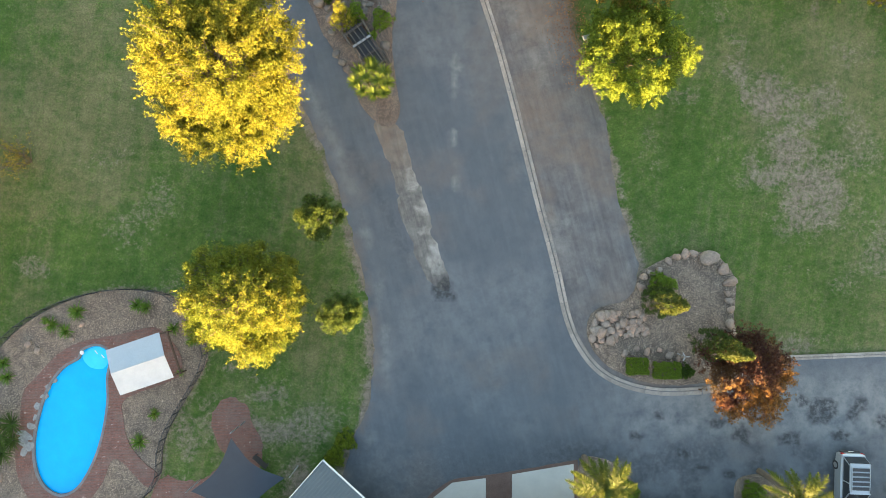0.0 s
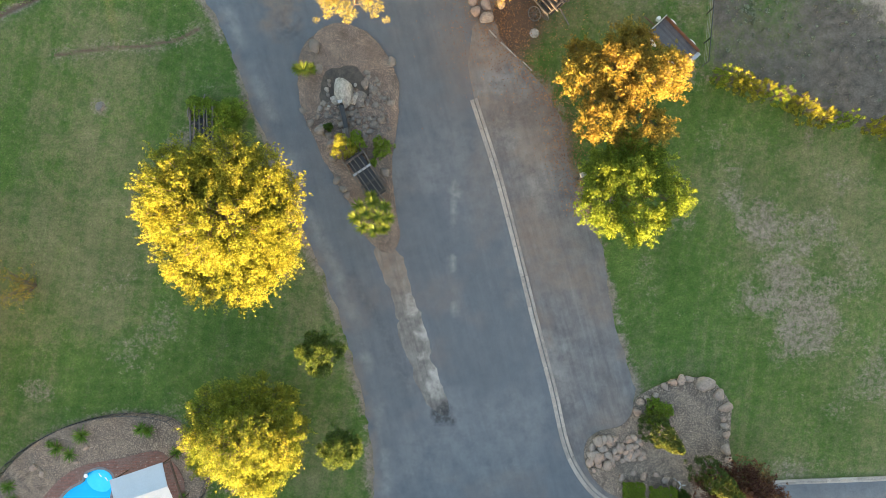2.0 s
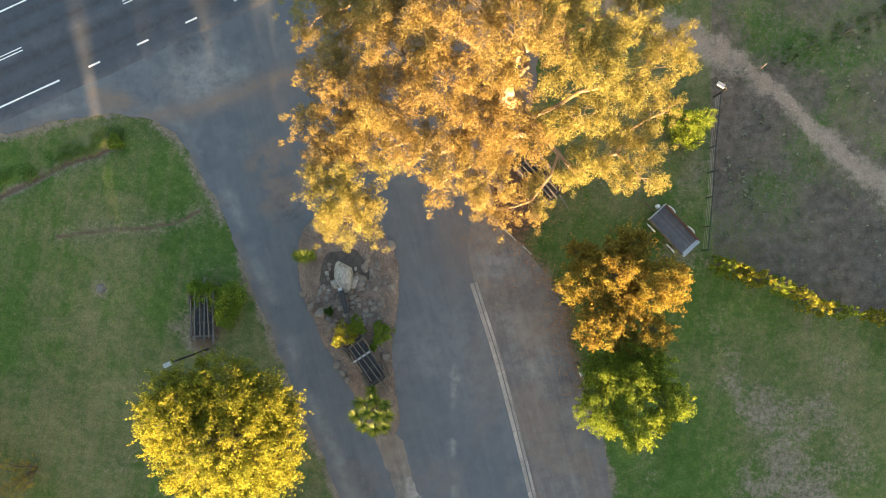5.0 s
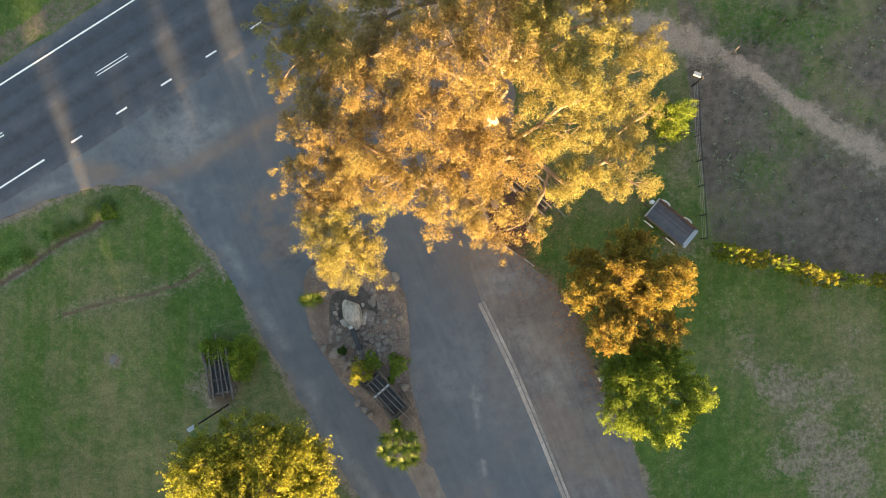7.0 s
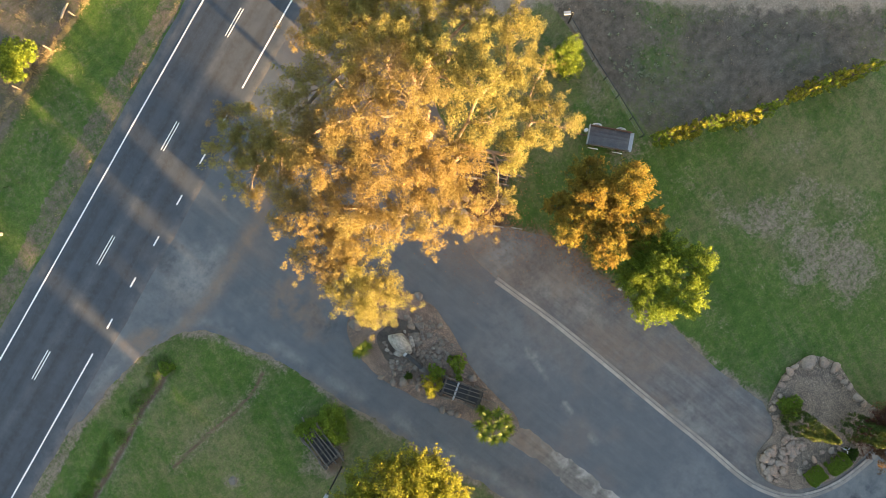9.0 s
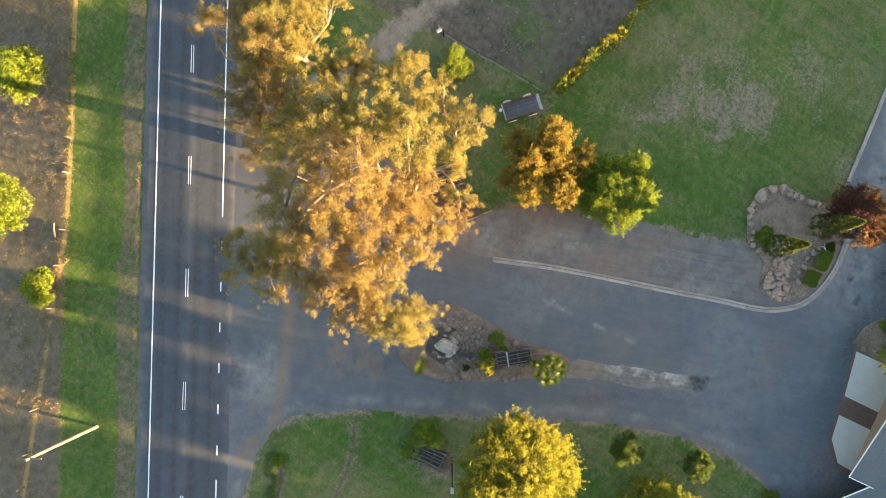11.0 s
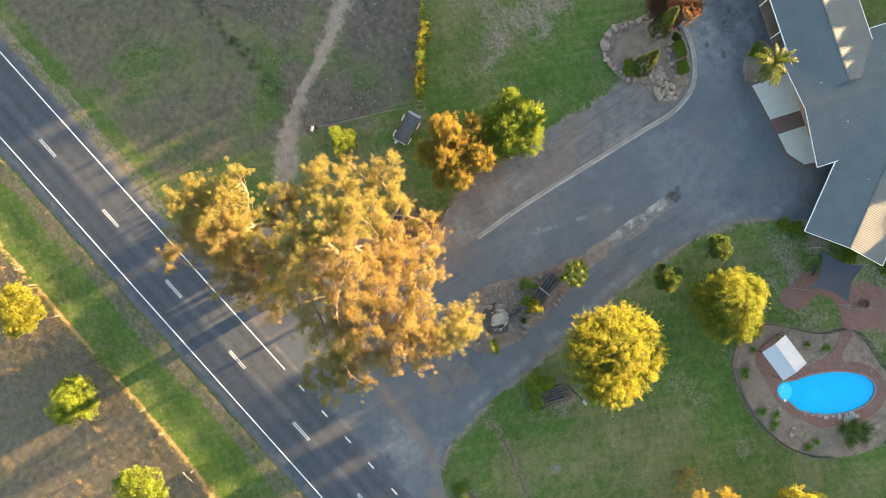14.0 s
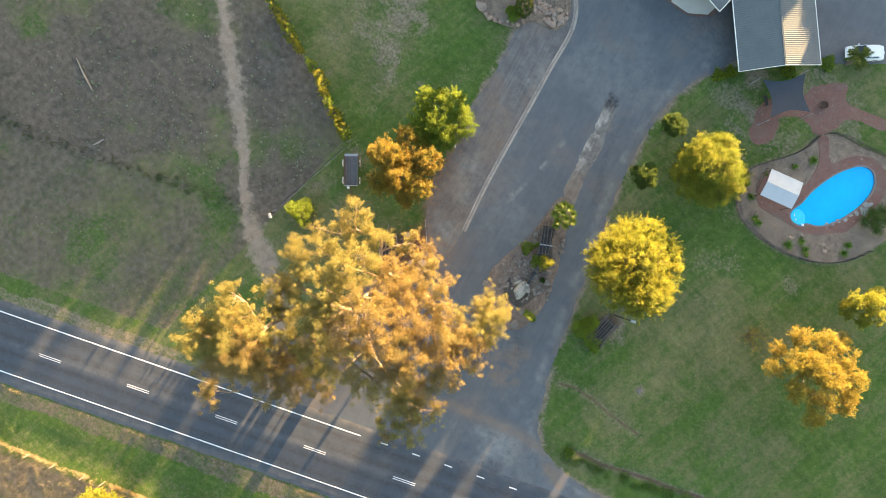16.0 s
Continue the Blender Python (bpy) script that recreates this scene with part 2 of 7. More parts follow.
def asphalt_material(name, c1, c2, streaks=(2.4, 0.16, 1.0), turn=-15.0, deep=0.12):
    """Asphalt with worn and stained places (pale, stain) that the sheet carries."""
    m, nt, b = shader(name)
    big, mid, fine = grain(nt, 0.22, 5, 0.6), grain(nt, 1.1, 5, 0.65), grain(nt, 40, 3, 0.8)
    col = blend(nt, span(nt, big, 0.3, 0.7), c1, c2)
    streak = grain(nt, 1.0, 5, 0.65, streaks, turn)
    col = blend(nt, 1.0, col, blend(nt, span(nt, streak, 0.3, 0.7), (1 - deep,) * 3, (1 + deep,) * 3), "MULTIPLY")
    blot = grain(nt, 0.8, 8, 0.72)
    col = blend(nt, 1.0, col, blend(nt, span(nt, blot, 0.3, 0.62), (1 - deep * 1.6,) * 3, (1 + deep * 0.6,) * 3), "MULTIPLY")
    pale = calc(nt, "MULTIPLY", attr(nt, "pale"), span(nt, blot, 0.3, 0.62))
    col = blend(nt, pale, col, (0.34, 0.32, 0.29))
    dirt = calc(nt, "MULTIPLY", attr(nt, "dirt"), span(nt, mid, 0.25, 0.6, 0.3, 1.0))
    col = blend(nt, dirt, col, (0.185, 0.13, 0.092))
    rough_edge = span(nt, grain(nt, 2.6, 6, 0.7), 0.38, 0.56)
    stain = calc(nt, "MULTIPLY", attr(nt, "stain"), calc(nt, "ADD", calc(nt, "MULTIPLY", rough_edge, 0.75), 0.25))
    col = blend(nt, stain, col, (0.028, 0.028, 0.03))
    col = blend(nt, 1.0, col, blend(nt, span(nt, fine, 0.25, 0.75), (0.72,) * 3, (1.28,) * 3), "MULTIPLY")
    nt.links.new(col, b.inputs["Base Color"])
    b.inputs["Roughness"].default_value = 0.85
    bump(nt, b, fine, 0.35, 0.008)
    return m


def pebble_material(name, gap, c1, c2, size=11.5):
    """Loose pebbles: a stone and its shaded gap in each cell."""
    m, nt, b = shader(name)
    tc = nt.nodes.new("ShaderNodeTexCoord")
    v = node(nt, "ShaderNodeTexVoronoi", Scale=size, Randomness=1.0)
    nt.links.new(tc.outputs["Object"], v.inputs["Vector"])
    each = nt.nodes.new("ShaderNodeSeparateColor")
    nt.links.new(v.outputs["Color"], each.inputs[0])
    col = blend(nt, each.outputs[0], c1, c2)
    col = blend(nt, span(nt, each.outputs[1], 0.75, 1.0), col, tuple(min(0.6, q * 1.5) for q in c1))
    col = blend(nt, span(nt, v.outputs["Distance"], 0.35, 0.62), col, gap)
    col = blend(nt, 1.0, col, blend(nt, span(nt, grain(nt, 0.9, 7, 0.7), 0.3, 0.7), (0.62,) * 3, (1.3,) * 3), "MULTIPLY")
    nt.links.new(col, b.inputs["Base Color"])
    b.inputs["Roughness"].default_value = 0.85
    bump(nt, b, calc(nt, "SUBTRACT", 1.0, v.outputs["Distance"]), 0.7, 0.04)
    return m


def boulder_material(name, tan, brown, grey, moss):
    """Field stones, each its own brown, pink or grey."""
    m, nt, b = shader(name)
    r = nt.nodes.new("ShaderNodeObjectInfo").outputs["Random"]
    one = blend(nt, span(nt, r, 0.0, 0.5), tan, brown)
    one = blend(nt, span(nt, r, 0.5, 1.0), one, grey)
    lichen = span(nt, grain(nt, 2.4, 6, 0.7), 0.42, 0.66)
    col = blend(nt, lichen, one, moss)
    small = grain(nt, 8, 5, 0.7)
    col = blend(nt, 1.0, col, blend(nt, span(nt, small, 0.25, 0.75), (0.68,) * 3, (1.3,) * 3), "MULTIPLY")
    nt.links.new(col, b.inputs["Base Color"])
    b.inputs["Roughness"].default_value = 0.9
    bump(nt, b, small, 0.8, 0.06)
    return m


M_GROUND = ground_material()
M_DRIVE = asphalt_material("drive asphalt", (0.078, 0.090, 0.104), (0.101, 0.111, 0.124), deep=0.08)
M_STRIP = asphalt_material("old brown seal", (0.100, 0.102, 0.108), (0.145, 0.130, 0.122), deep=0.2)
M_ROAD = asphalt_material("highway asphalt", (0.044, 0.054, 0.069), (0.051, 0.061, 0.077), (0.05, 2.4, 1.0), 0.0, 0.10)
M_PAINT = surface("road paint", (0.78, 0.78, 0.76), (0.62, 0.62, 0.60), 3, 40, 0.12, 0.6, 0.1)
M_CONCRETE = surface("kerb concrete", (0.33, 0.29, 0.25), (0.215, 0.19, 0.17), 1.6, 14, 0.35, each=0.18)
M_SLAB = surface("cream forecourt", (0.50, 0.48, 0.43), (0.44, 0.42, 0.38), 0.8, 30, 0.08)
M_PAVER = surface("brown pavers", (0.105, 0.062, 0.05), (0.14, 0.09, 0.07), 1.5, 22, 0.3)
M_GRAVEL = pebble_material("river pebbles", (0.12, 0.088, 0.066), (0.29, 0.225, 0.17), (0.20, 0.15, 0.11))
M_MULCH = pebble_material("dark stony soil", (0.105, 0.082, 0.066), (0.255, 0.185, 0.142), (0.155, 0.110, 0.085), 13.0)
M_ROCK = boulder_material("garden boulder", (0.40, 0.27, 0.20), (0.31, 0.215, 0.165), (0.31, 0.25, 0.205), (0.20, 0.16, 0.13))
M_RUBBLE = boulder_material("dull rubble stone", (0.22, 0.178, 0.148), (0.165, 0.14, 0.122), (0.24, 0.21, 0.185), (0.12, 0.103, 0.09))
M_PALEROCK = boulder_material("pale rock", (0.36, 0.33, 0.29), (0.34, 0.31, 0.27), (0.37, 0.34, 0.30), (0.15, 0.135, 0.12))
M_WAGON = surface("blackened old timber", (0.055, 0.05, 0.045), (0.09, 0.08, 0.07), 2, 18, 0.4, relief=0.5, each=0.3)
M_BARK = surface("brown bark", (0.10, 0.075, 0.055), (0.16, 0.125, 0.095), 3, 14, 0.35, relief=0.8, dist=0.03)
M_GUMBARK = surface("smooth pale gum bark", (0.27, 0.205, 0.145), (0.17, 0.122, 0.085), 1.4, 8, 0.3, relief=0.3, dist=0.02)
M_ROOF = surface("grey-green roof sheet", (0.086, 0.103, 0.112), (0.104, 0.121, 0.129), 0.5, 12, 0.10, 0.85, 0.1)
M_WHITE = surface("white paint", (0.74, 0.74, 0.72), (0.66, 0.66, 0.64), 2, 30, 0.06, 0.5, 0.05)
M_WALL = surface("brown brick wall", (0.20, 0.14, 0.105), (0.25, 0.175, 0.13), 2, 9, 0.25)
M_TIMBER = surface("weathered grey timber", (0.13, 0.115, 0.10), (0.075, 0.066, 0.06), 2, 18, 0.35, relief=0.5, stretch=(1, 1, 1), each=0.2)
M_DEADWOOD = surface("bleached dead wood", (0.30, 0.265, 0.22), (0.20, 0.175, 0.15), 2, 14, 0.3, relief=0.5)
M_RUST = surface("rusty iron", (0.14, 0.07, 0.04), (0.07, 0.045, 0.035), 4, 25, 0.4, 0.8)
M_BLACK = surface("black metal", (0.02, 0.02, 0.022), (0.03, 0.03, 0.032), 4, 30, 0.2, 0.5)
M_GALV = surface("galvanised steel", (0.42, 0.43, 0.44), (0.33, 0.34, 0.35), 3, 25, 0.15, 0.45, 0.1, 0.5)
M_AWNWOOD = surface("brown stained timber", (0.085, 0.05, 0.032), (0.06, 0.036, 0.024), 3, 20, 0.3)
M_SAIL = surface("charcoal shade cloth", (0.026, 0.034, 0.048), (0.031, 0.040, 0.055), 1, 50, 0.15, 0.9)
# awning's south slope: sunlight put into its pale colour
M_AWN_LIT = surface("sunlit white awning slope", (0.56, 0.55, 0.54), (0.46, 0.46, 0.46), 0.9, 20, 0.08, 0.8)
L_YELLOW = leaf_material("yellowing leaves", (0.209, 0.232, 0.032), (0.321, 0.301, 0.038), (0.216, 0.241, 0.032), 0.62, vary=(0.5, 1.5))
L_GOLD = leaf_material("golden leaves", (0.249, 0.216, 0.036), (0.337, 0.273, 0.048), (0.290, 0.216, 0.040), 0.5)
L_GREEN = leaf_material("green leaves", (0.114, 0.189, 0.025), (0.195, 0.269, 0.034), (0.148, 0.224, 0.029), 0.4)
L_GUMBROWN = leaf_material("browning gum leaves", (0.235, 0.180, 0.070), (0.335, 0.245, 0.092), (0.275, 0.225, 0.080), 0.58, patch=0.3, vary=(0.65, 1.35))
L_GUM = leaf_material("gum leaves", (0.218, 0.213, 0.066), (0.315, 0.281, 0.089), (0.262, 0.228, 0.073), 0.58, patch=0.3, vary=(0.65, 1.35))
L_ORANGE = leaf_material("orange leaves", (0.152, 0.157, 0.032), (0.337, 0.249, 0.044), (0.249, 0.172, 0.033), 0.42)
L_LEMON = leaf_material("lemon yellow leaves", (0.144, 0.196, 0.028), (0.290, 0.281, 0.036), (0.169, 0.212, 0.028), 0.45, vary=(0.5, 1.5))
L_CITRUS = leaf_material("citrus leaves", (0.044, 0.083, 0.018), (0.116, 0.155, 0.029), (0.077, 0.116, 0.022), 0.4)
L_LIME = leaf_material("lime green leaves", (0.107, 0.173, 0.022), (0.241, 0.289, 0.030), (0.145, 0.203, 0.024), 0.45, vary=(0.5, 1.5))
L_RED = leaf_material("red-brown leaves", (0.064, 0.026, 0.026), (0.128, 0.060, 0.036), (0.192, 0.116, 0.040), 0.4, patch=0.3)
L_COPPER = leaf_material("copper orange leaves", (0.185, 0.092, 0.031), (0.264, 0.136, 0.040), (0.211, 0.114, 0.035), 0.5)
L_DARK = leaf_material("dark green leaves", (0.035, 0.068, 0.014), (0.062, 0.10, 0.018), (0.07, 0.105, 0.018))
L_CONE = leaf_material("conifer leaves", (0.047, 0.077, 0.019), (0.070, 0.100, 0.023), (0.093, 0.108, 0.023))
L_PALM = leaf_material("palm fronds", (0.070, 0.102, 0.019), (0.121, 0.144, 0.025), (0.096, 0.121, 0.022), 0.42)
L_STRAW = leaf_material("dry grass", (0.26, 0.205, 0.11), (0.36, 0.28, 0.155), (0.25, 0.20, 0.09), 0.3)
L_WEED = leaf_material("weeds", (0.05, 0.085, 0.02), (0.11, 0.13, 0.045), (0.07, 0.10, 0.025), 0.2)

L_RANK = leaf_material("rank weeds", (0.095, 0.19, 0.036), (0.19, 0.29, 0.06), (0.13, 0.23, 0.045), 0.2)

# ---- plan lines (metres)
ROAD_A, ROAD_D = np.array((-24.5, 45.08)), np.array((0.9103, 0.4139))    # highway centre line
ROAD_N = np.array((-ROAD_D[1], ROAD_D[0]))
ROAD_TURN = math.degrees(math.atan2(ROAD_D[1], ROAD_D[0]))
DRIVE_WEST = [(-37, 34.0), (-33.8, 34.4), (-31.1, 35.1), (-27.5, 35.6), (-25.3, 35.5), (-23, 35.0), (-21.2, 33.6), (-19.7, 31), (-18.2, 28.6),
              (-16.6, 24.8), (-15.3, 21.5), (-13.9, 18.4), (-12.6, 15.2), (-11.2, 11.8), (-9.7, 8.5), (-8.4, 5), (-7.4, 1.7), (-6.6, -1),
              (-6.05, -4.3), (-5.8, -7.7), (-6.1, -10.5), (-7, -13), (-8.2, -16.3)]
KERB = [(2.0, 22.3), (2.8, 19.8), (3.75, 16.8), (4.8, 12.9), (5.85, 8.7), (6.9, 4.4), (8.15, -0.4), (9.0, -4.2), (9.9, -6.4), (11.4, -8.3),
        (13.5, -9.4), (16.1, -9.9), (19.1, -9.8)]
KERB_EAST = [(24.2, -7.5), (25.9, -7.35), (33.1, -7.05), (46, -6.4), (60, -5.8)]
STRIP_EAST = [(14.3, -1.8), (14.4, -0.2), (13.4, 2.7), (12.5, 6.6), (11.9, 10.6), (10.6, 13.5), (9.3, 17.5), (9.0, 20), (8.3, 21.7),
              (6.6, 24.2), (5.0, 26.0), (3.9, 27.6), (3.4, 29.5)]
ISLAND = [(-10.3, 27.6), (-11.4, 26.4), (-11.8, 24.6), (-11.6, 21.9), (-10.5, 19.2), (-9.1, 16.3), (-7.7, 14.1), (-6.7, 11.8), (-5.6, 10.6),
          (-4.3, 10.4), (-3.8, 12.0), (-4.3, 14.6), (-4.4, 17), (-4.15, 19.7), (-3.85, 22.8), (-4.5, 25.2), (-6.2, 27.4), (-8.4, 28.3)]
SPUR = [(-5.6, 10.6), (-5.0, 8.3), (-4.1, 5.7), (-3.5, 3.1), (-2.6, 0.6), (-1.4, -1.6), (-0.5, -2.2), (0.1, -1.3), (-0.5, 0.2), (-1.1, 1.8),
        (-1.8, 4.4), (-2.6, 6.6), (-3.3, 9.0), (-4.2, 10.6)]
BED_EAST = [(10.5, -4.7), (11.4, -3.6), (13.0, -3.2), (14.0, -2.4), (14.5, -1.0), (15.9, -0.1), (17.4, 0.5), (19.6, 0.6), (21.1, -0.3),
            (21.8, -1.9), (21.6, -4.2), (21.9, -6), (22.4, -7.5), (21.5, -8.7), (19, -9.3), (16.1, -9.4), (13.7, -8.9), (11.9, -7.9), (10.7, -6.4)]
POOL_FENCE = [(-36.9, -12.7), (-35.8, -9.0), (-34.6, -6.8), (-32.8, -5.0), (-30.7, -3.7), (-28.1, -2.7), (-25.0, -2.2), (-21.5, -2.6), (-19.4, -4.6),
              (-18.5, -7.1), (-18.9, -8.4), (-20.1, -10.5), (-21.3, -12.6), (-21.9, -14.4), (-22.0, -16.2), (-22.7, -17.5), (-24.2, -18.5),
              (-27.6, -19.4), (-31, -20.5), (-34.5, -19.5), (-36.6, -16.5)]
POOL = [(-27.2, -6.5), (-28.2, -6.9), (-28.4, -7.5), (-29.7, -8.3), (-30.8, -9.9), (-31.5, -12.1), (-31.8, -14.2), (-31.6, -16.0), (-30.9, -17.3),
        (-29.7, -17.9), (-28.4, -17.3), (-27.3, -15.5), (-26.6, -13.4), (-26.2, -10.8), (-26.25, -9.0), (-26.0, -7.4), (-26.4, -6.7)]
PATH = [(60, 10), (48, 19), (41.9, 23.8), (35.7, 28.6), (31.5, 31.7), (28.2, 34.8), (24.8, 38.1), (20.4, 40.9), (16, 42.5), (11, 46), (8, 50)]
HEDGE = [(20.8, 23.7), (23.7, 22.6), (26.3, 21.6), (28.5, 20.5), (31.1, 20.0), (33.5, 19.5), (36.5, 18.6), (39.7, 17.6)]
PADDOCK_FENCE = [(21.45, 37.2), (21.0, 33), (20.7, 29), (20.3, 24.8)]
FAR_FENCE = [(60, 96), (40, 87), (19.2, 78.6), (13.2, 76.0), (4.0, 72.0), (-2.1, 69.1), (-8.9, 66.2), (-14.4, 63.9), (-26.4, 60.3), (-36.8, 57.1), (-60, 50)]
SCAR = [(-31, 25.9), (-27.4, 26.4), (-24.3, 26.5), (-21.3, 27.1), (-19.6, 28.0)]
DITCH = [(-42, 26.2), (-39.3, 27.6), (-35.6, 29.1), (-32.9, 30.4), (-30.2, 31.8), (-27.9, 32.4), (-26.6, 33.2)]

FORECOURT = [(-2.4, -18.9), (-1.6, -17.9), (0.1, -16.7), (3.0, -16.25), (4.9, -15.95), (9.7, -15.1), (9.9, -19.5)]

# ---- ground: one sheet, fine in the middle; an unseen ridge added south shades it
def stretch_axis(lo, hi, step, far):
    mid = np.arange(lo, hi + step, step)
    out, d = [], step
    while (out[-1] if out else 0) < far:
        d *= 1.13
        out.append((out[-1] if out else 0) + d)
    out = np.array(out)
    return np.concatenate([lo - out[::-1], mid, mid[-1] + out])


gx, gy = np.meshgrid(stretch_axis(-64, 68, 0.32, 1500), stretch_axis(-40, 94, 0.32, 1500))
sx, sy = gx.ravel(), gy.ravel()
hwy = (sx - ROAD_A[0]) * ROAD_N[0] + (sy - ROAD_A[1]) * ROAD_N[1]           # metres north of the highway's centre
SHADE_RIDGE_Y = -85.0
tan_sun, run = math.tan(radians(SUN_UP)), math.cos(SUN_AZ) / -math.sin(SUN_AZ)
# how far north the added ridge's shade is to fall
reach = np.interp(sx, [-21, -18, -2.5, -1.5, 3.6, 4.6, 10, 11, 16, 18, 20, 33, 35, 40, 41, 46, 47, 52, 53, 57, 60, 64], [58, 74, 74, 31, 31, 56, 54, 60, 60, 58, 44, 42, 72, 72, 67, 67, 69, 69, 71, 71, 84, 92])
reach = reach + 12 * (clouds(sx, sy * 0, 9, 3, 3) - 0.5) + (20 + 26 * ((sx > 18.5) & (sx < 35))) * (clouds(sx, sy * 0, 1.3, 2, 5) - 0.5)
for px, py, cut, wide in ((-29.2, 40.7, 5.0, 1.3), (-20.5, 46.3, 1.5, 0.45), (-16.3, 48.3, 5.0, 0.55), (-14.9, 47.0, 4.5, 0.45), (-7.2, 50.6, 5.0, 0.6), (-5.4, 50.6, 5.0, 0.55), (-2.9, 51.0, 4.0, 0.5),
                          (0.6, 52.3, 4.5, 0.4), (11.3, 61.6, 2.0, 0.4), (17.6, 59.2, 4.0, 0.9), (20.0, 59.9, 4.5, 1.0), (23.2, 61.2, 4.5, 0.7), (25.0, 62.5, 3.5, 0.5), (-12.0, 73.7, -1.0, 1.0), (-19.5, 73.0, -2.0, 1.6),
                          (8.5, 75.0, -1.0, 1.6), (-26.0, 60.0, -1.0, 0.7), (30.0, 72.0, 0.0, 0.8)):     # gaps cut in the ridge, by the place on the ground that each one lights
    gap = np.exp(-((sx - px - (py - SHADE_RIDGE_Y) * run) / wide) ** 4)
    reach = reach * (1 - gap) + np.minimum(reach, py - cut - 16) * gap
shade_ridge_line = (reach - SHADE_RIDGE_Y) * tan_sun
gz = (clouds(sx, sy, 2.3, 3, 1) - 0.6) * 0.03 - 0.012
gz -= 0.16 * np.exp(-(distance(DITCH, sx, sy) / 0.6) ** 2) + 0.03 * np.exp(-(distance(SCAR, sx, sy) / 0.4) ** 2)
gz += 0.035 * np.exp(-(hwy / 6.5) ** 8) * np.where(hwy > 0, 1.0, np.maximum(ease(sx, 12, 16), ease(-sx, 38, 41)))
gz += np.where(sy < -48, shade_ridge_line * np.exp(-((sy - SHADE_RIDGE_Y) / 15.0) ** 2), 0)
gz -= np.where(hwy > 4, 0.13 * np.exp(-((hwy - 10.4) / 2.2) ** 2), 0)
gz += np.where(sy > 200, 10 * ease(sy, 200, 900), 0)
gz = np.where(inside(POOL, sx, sy) | (distance(POOL, sx, sy, True) < 0.3), -2.4, gz)
paddock = (sx > 20.5) & (hwy < -8) & (sy > 23.7 - 0.33 * (sx - 20.8)) & (sy > 16)
paddock_soft = ease(clouds(sx, sy, 3, 2, 9) * 1.6 + np.where(paddock, 0.6, -1), 0.2, 0.9)
n1, n2, n3 = clouds(sx, sy, 14, 4, 2), clouds(sx, sy, 5, 4, 4), clouds(sx, sy, 1.6, 3, 6)
worn = ease(n1 * 0.4 + n2 * 0.4 + n3 * 0.2, 0.36, 0.62) * 0.85
worn *= 1 - 0.75 * np.exp(-((sx - 26) / 9) ** 2 - ((sy - 0) / 6) ** 2) - 0.5 * np.exp(-((sx + 13) / 9) ** 2 - ((sy + 1) / 6) ** 2)
worn = np.maximum(worn, 0.85 * np.exp(-((sx - 33) / 9) ** 2 - ((sy - 14) / 6) ** 2) * ease(n2, 0.2, 0.55))
worn = np.maximum(worn, paddock_soft * ease(n2, 0.25, 0.6))
worn = np.maximum(worn, 0.9 * np.exp(-((sx + 25) / 6) ** 2 - ((sy - 18) / 4) ** 2) * ease(n2, 0.3, 0.6))
south_pad = ease(41.5 + 0.42 * (sx - 28) - sy, -1, 1.5)
bare = paddock_soft * (0.27 + 0.34 * south_pad * ease(n1, 0.3, 0.5) + 0.06 * ease(41.5 + 0.42 * (sx - 28) - sy, -2, 3) + 0.40 * ease(n1 * 0.5 + n2 * 0.3 + n3 * 0.2, 0.30, 0.62))
for px, py, rx, ry, a, s in ((19.2, 31.5, 1.5, 4.6, 0, 0.6), (18.4, 24.6, 2.4, 1.5, 0, 0.6), (14.5, 31.0, 2.6, 3.0, 0, 0.45), (33.5, 0.5, 4.0, 3.0, 0.2, 0.5), (21.6, 15.1, 2.4, 2.6, 0.3, 0.66), (24.3, 11.6, 2.3, 3.1, -0.5, 0.72), (25.8, 8.2, 2.7, 2.9, 0.2, 0.72), (27.7, 5.2, 2.8, 3.4, 0.3, 0.7), (28.8, 12.3, 3.0, 2.0, -0.4, 0.52), (30.9, 9.6, 2.0, 3.0, 0.2, 0.46),
                             (24.3, 8.6, 1.0, 2.2, 0.5, 0.55), (-23.0, 4.0, 3.2, 1.8, 0.4, 0.42), (-28.3, 18.3, 0.9, 0.8, 0, 0.65), (-20.2, -13.2, 1.5, 2.6, 0.3, 0.55),
                             (-10.6, -12.4, 2.4, 1.6, 0.7, 0.55), (-32, -0.5, 1.2, 0.8, 0, 0.5), (26.5, -6.6, 2.5, 0.9, 0, 0.55), (-16.0, -12.6, 3.6, 3.6, 0, 0.75), (-11.2, -17.0, 2.6, 1.2, -0.8, 0.8), (-20.5, -20.5, 4.5, 4.0, 0, 0.6), (-26.0, 9.0, 4.5, 2.0, 0.3, 0.36), (-20.5, -2.0, 2.0, 1.0, 0.2, 0.35), (15.6, 9.0, 1.0, 2.4, 0, 0.4),
                             (-27.4, 21.8, 0.8, 0.8, 0, 0.8), (30.5, 15.5, 2.5, 1.5, 0, 0.45), (18.8, 12.6, 1.6, 1.2, 0, 0.4), (-19.3, 18.6, 1.9, 2.8, 0, 0.8)):
    u, v = (sx - px) * math.cos(a) + (sy - py) * math.sin(a), -(sx - px) * math.sin(a) + (sy - py) * math.cos(a)
    d = np.sqrt((u / rx) ** 2 + (v / ry) ** 2) + (n3 - 0.5) * 2.2 + (n2 - 0.5) * 1.8
    bare = np.maximum(bare, 0.85 * s * (1 - ease(d, 0.1, 1.6)))
rim = np.minimum(distance(DRIVE_WEST, sx, sy), distance(STRIP_EAST, sx, sy))
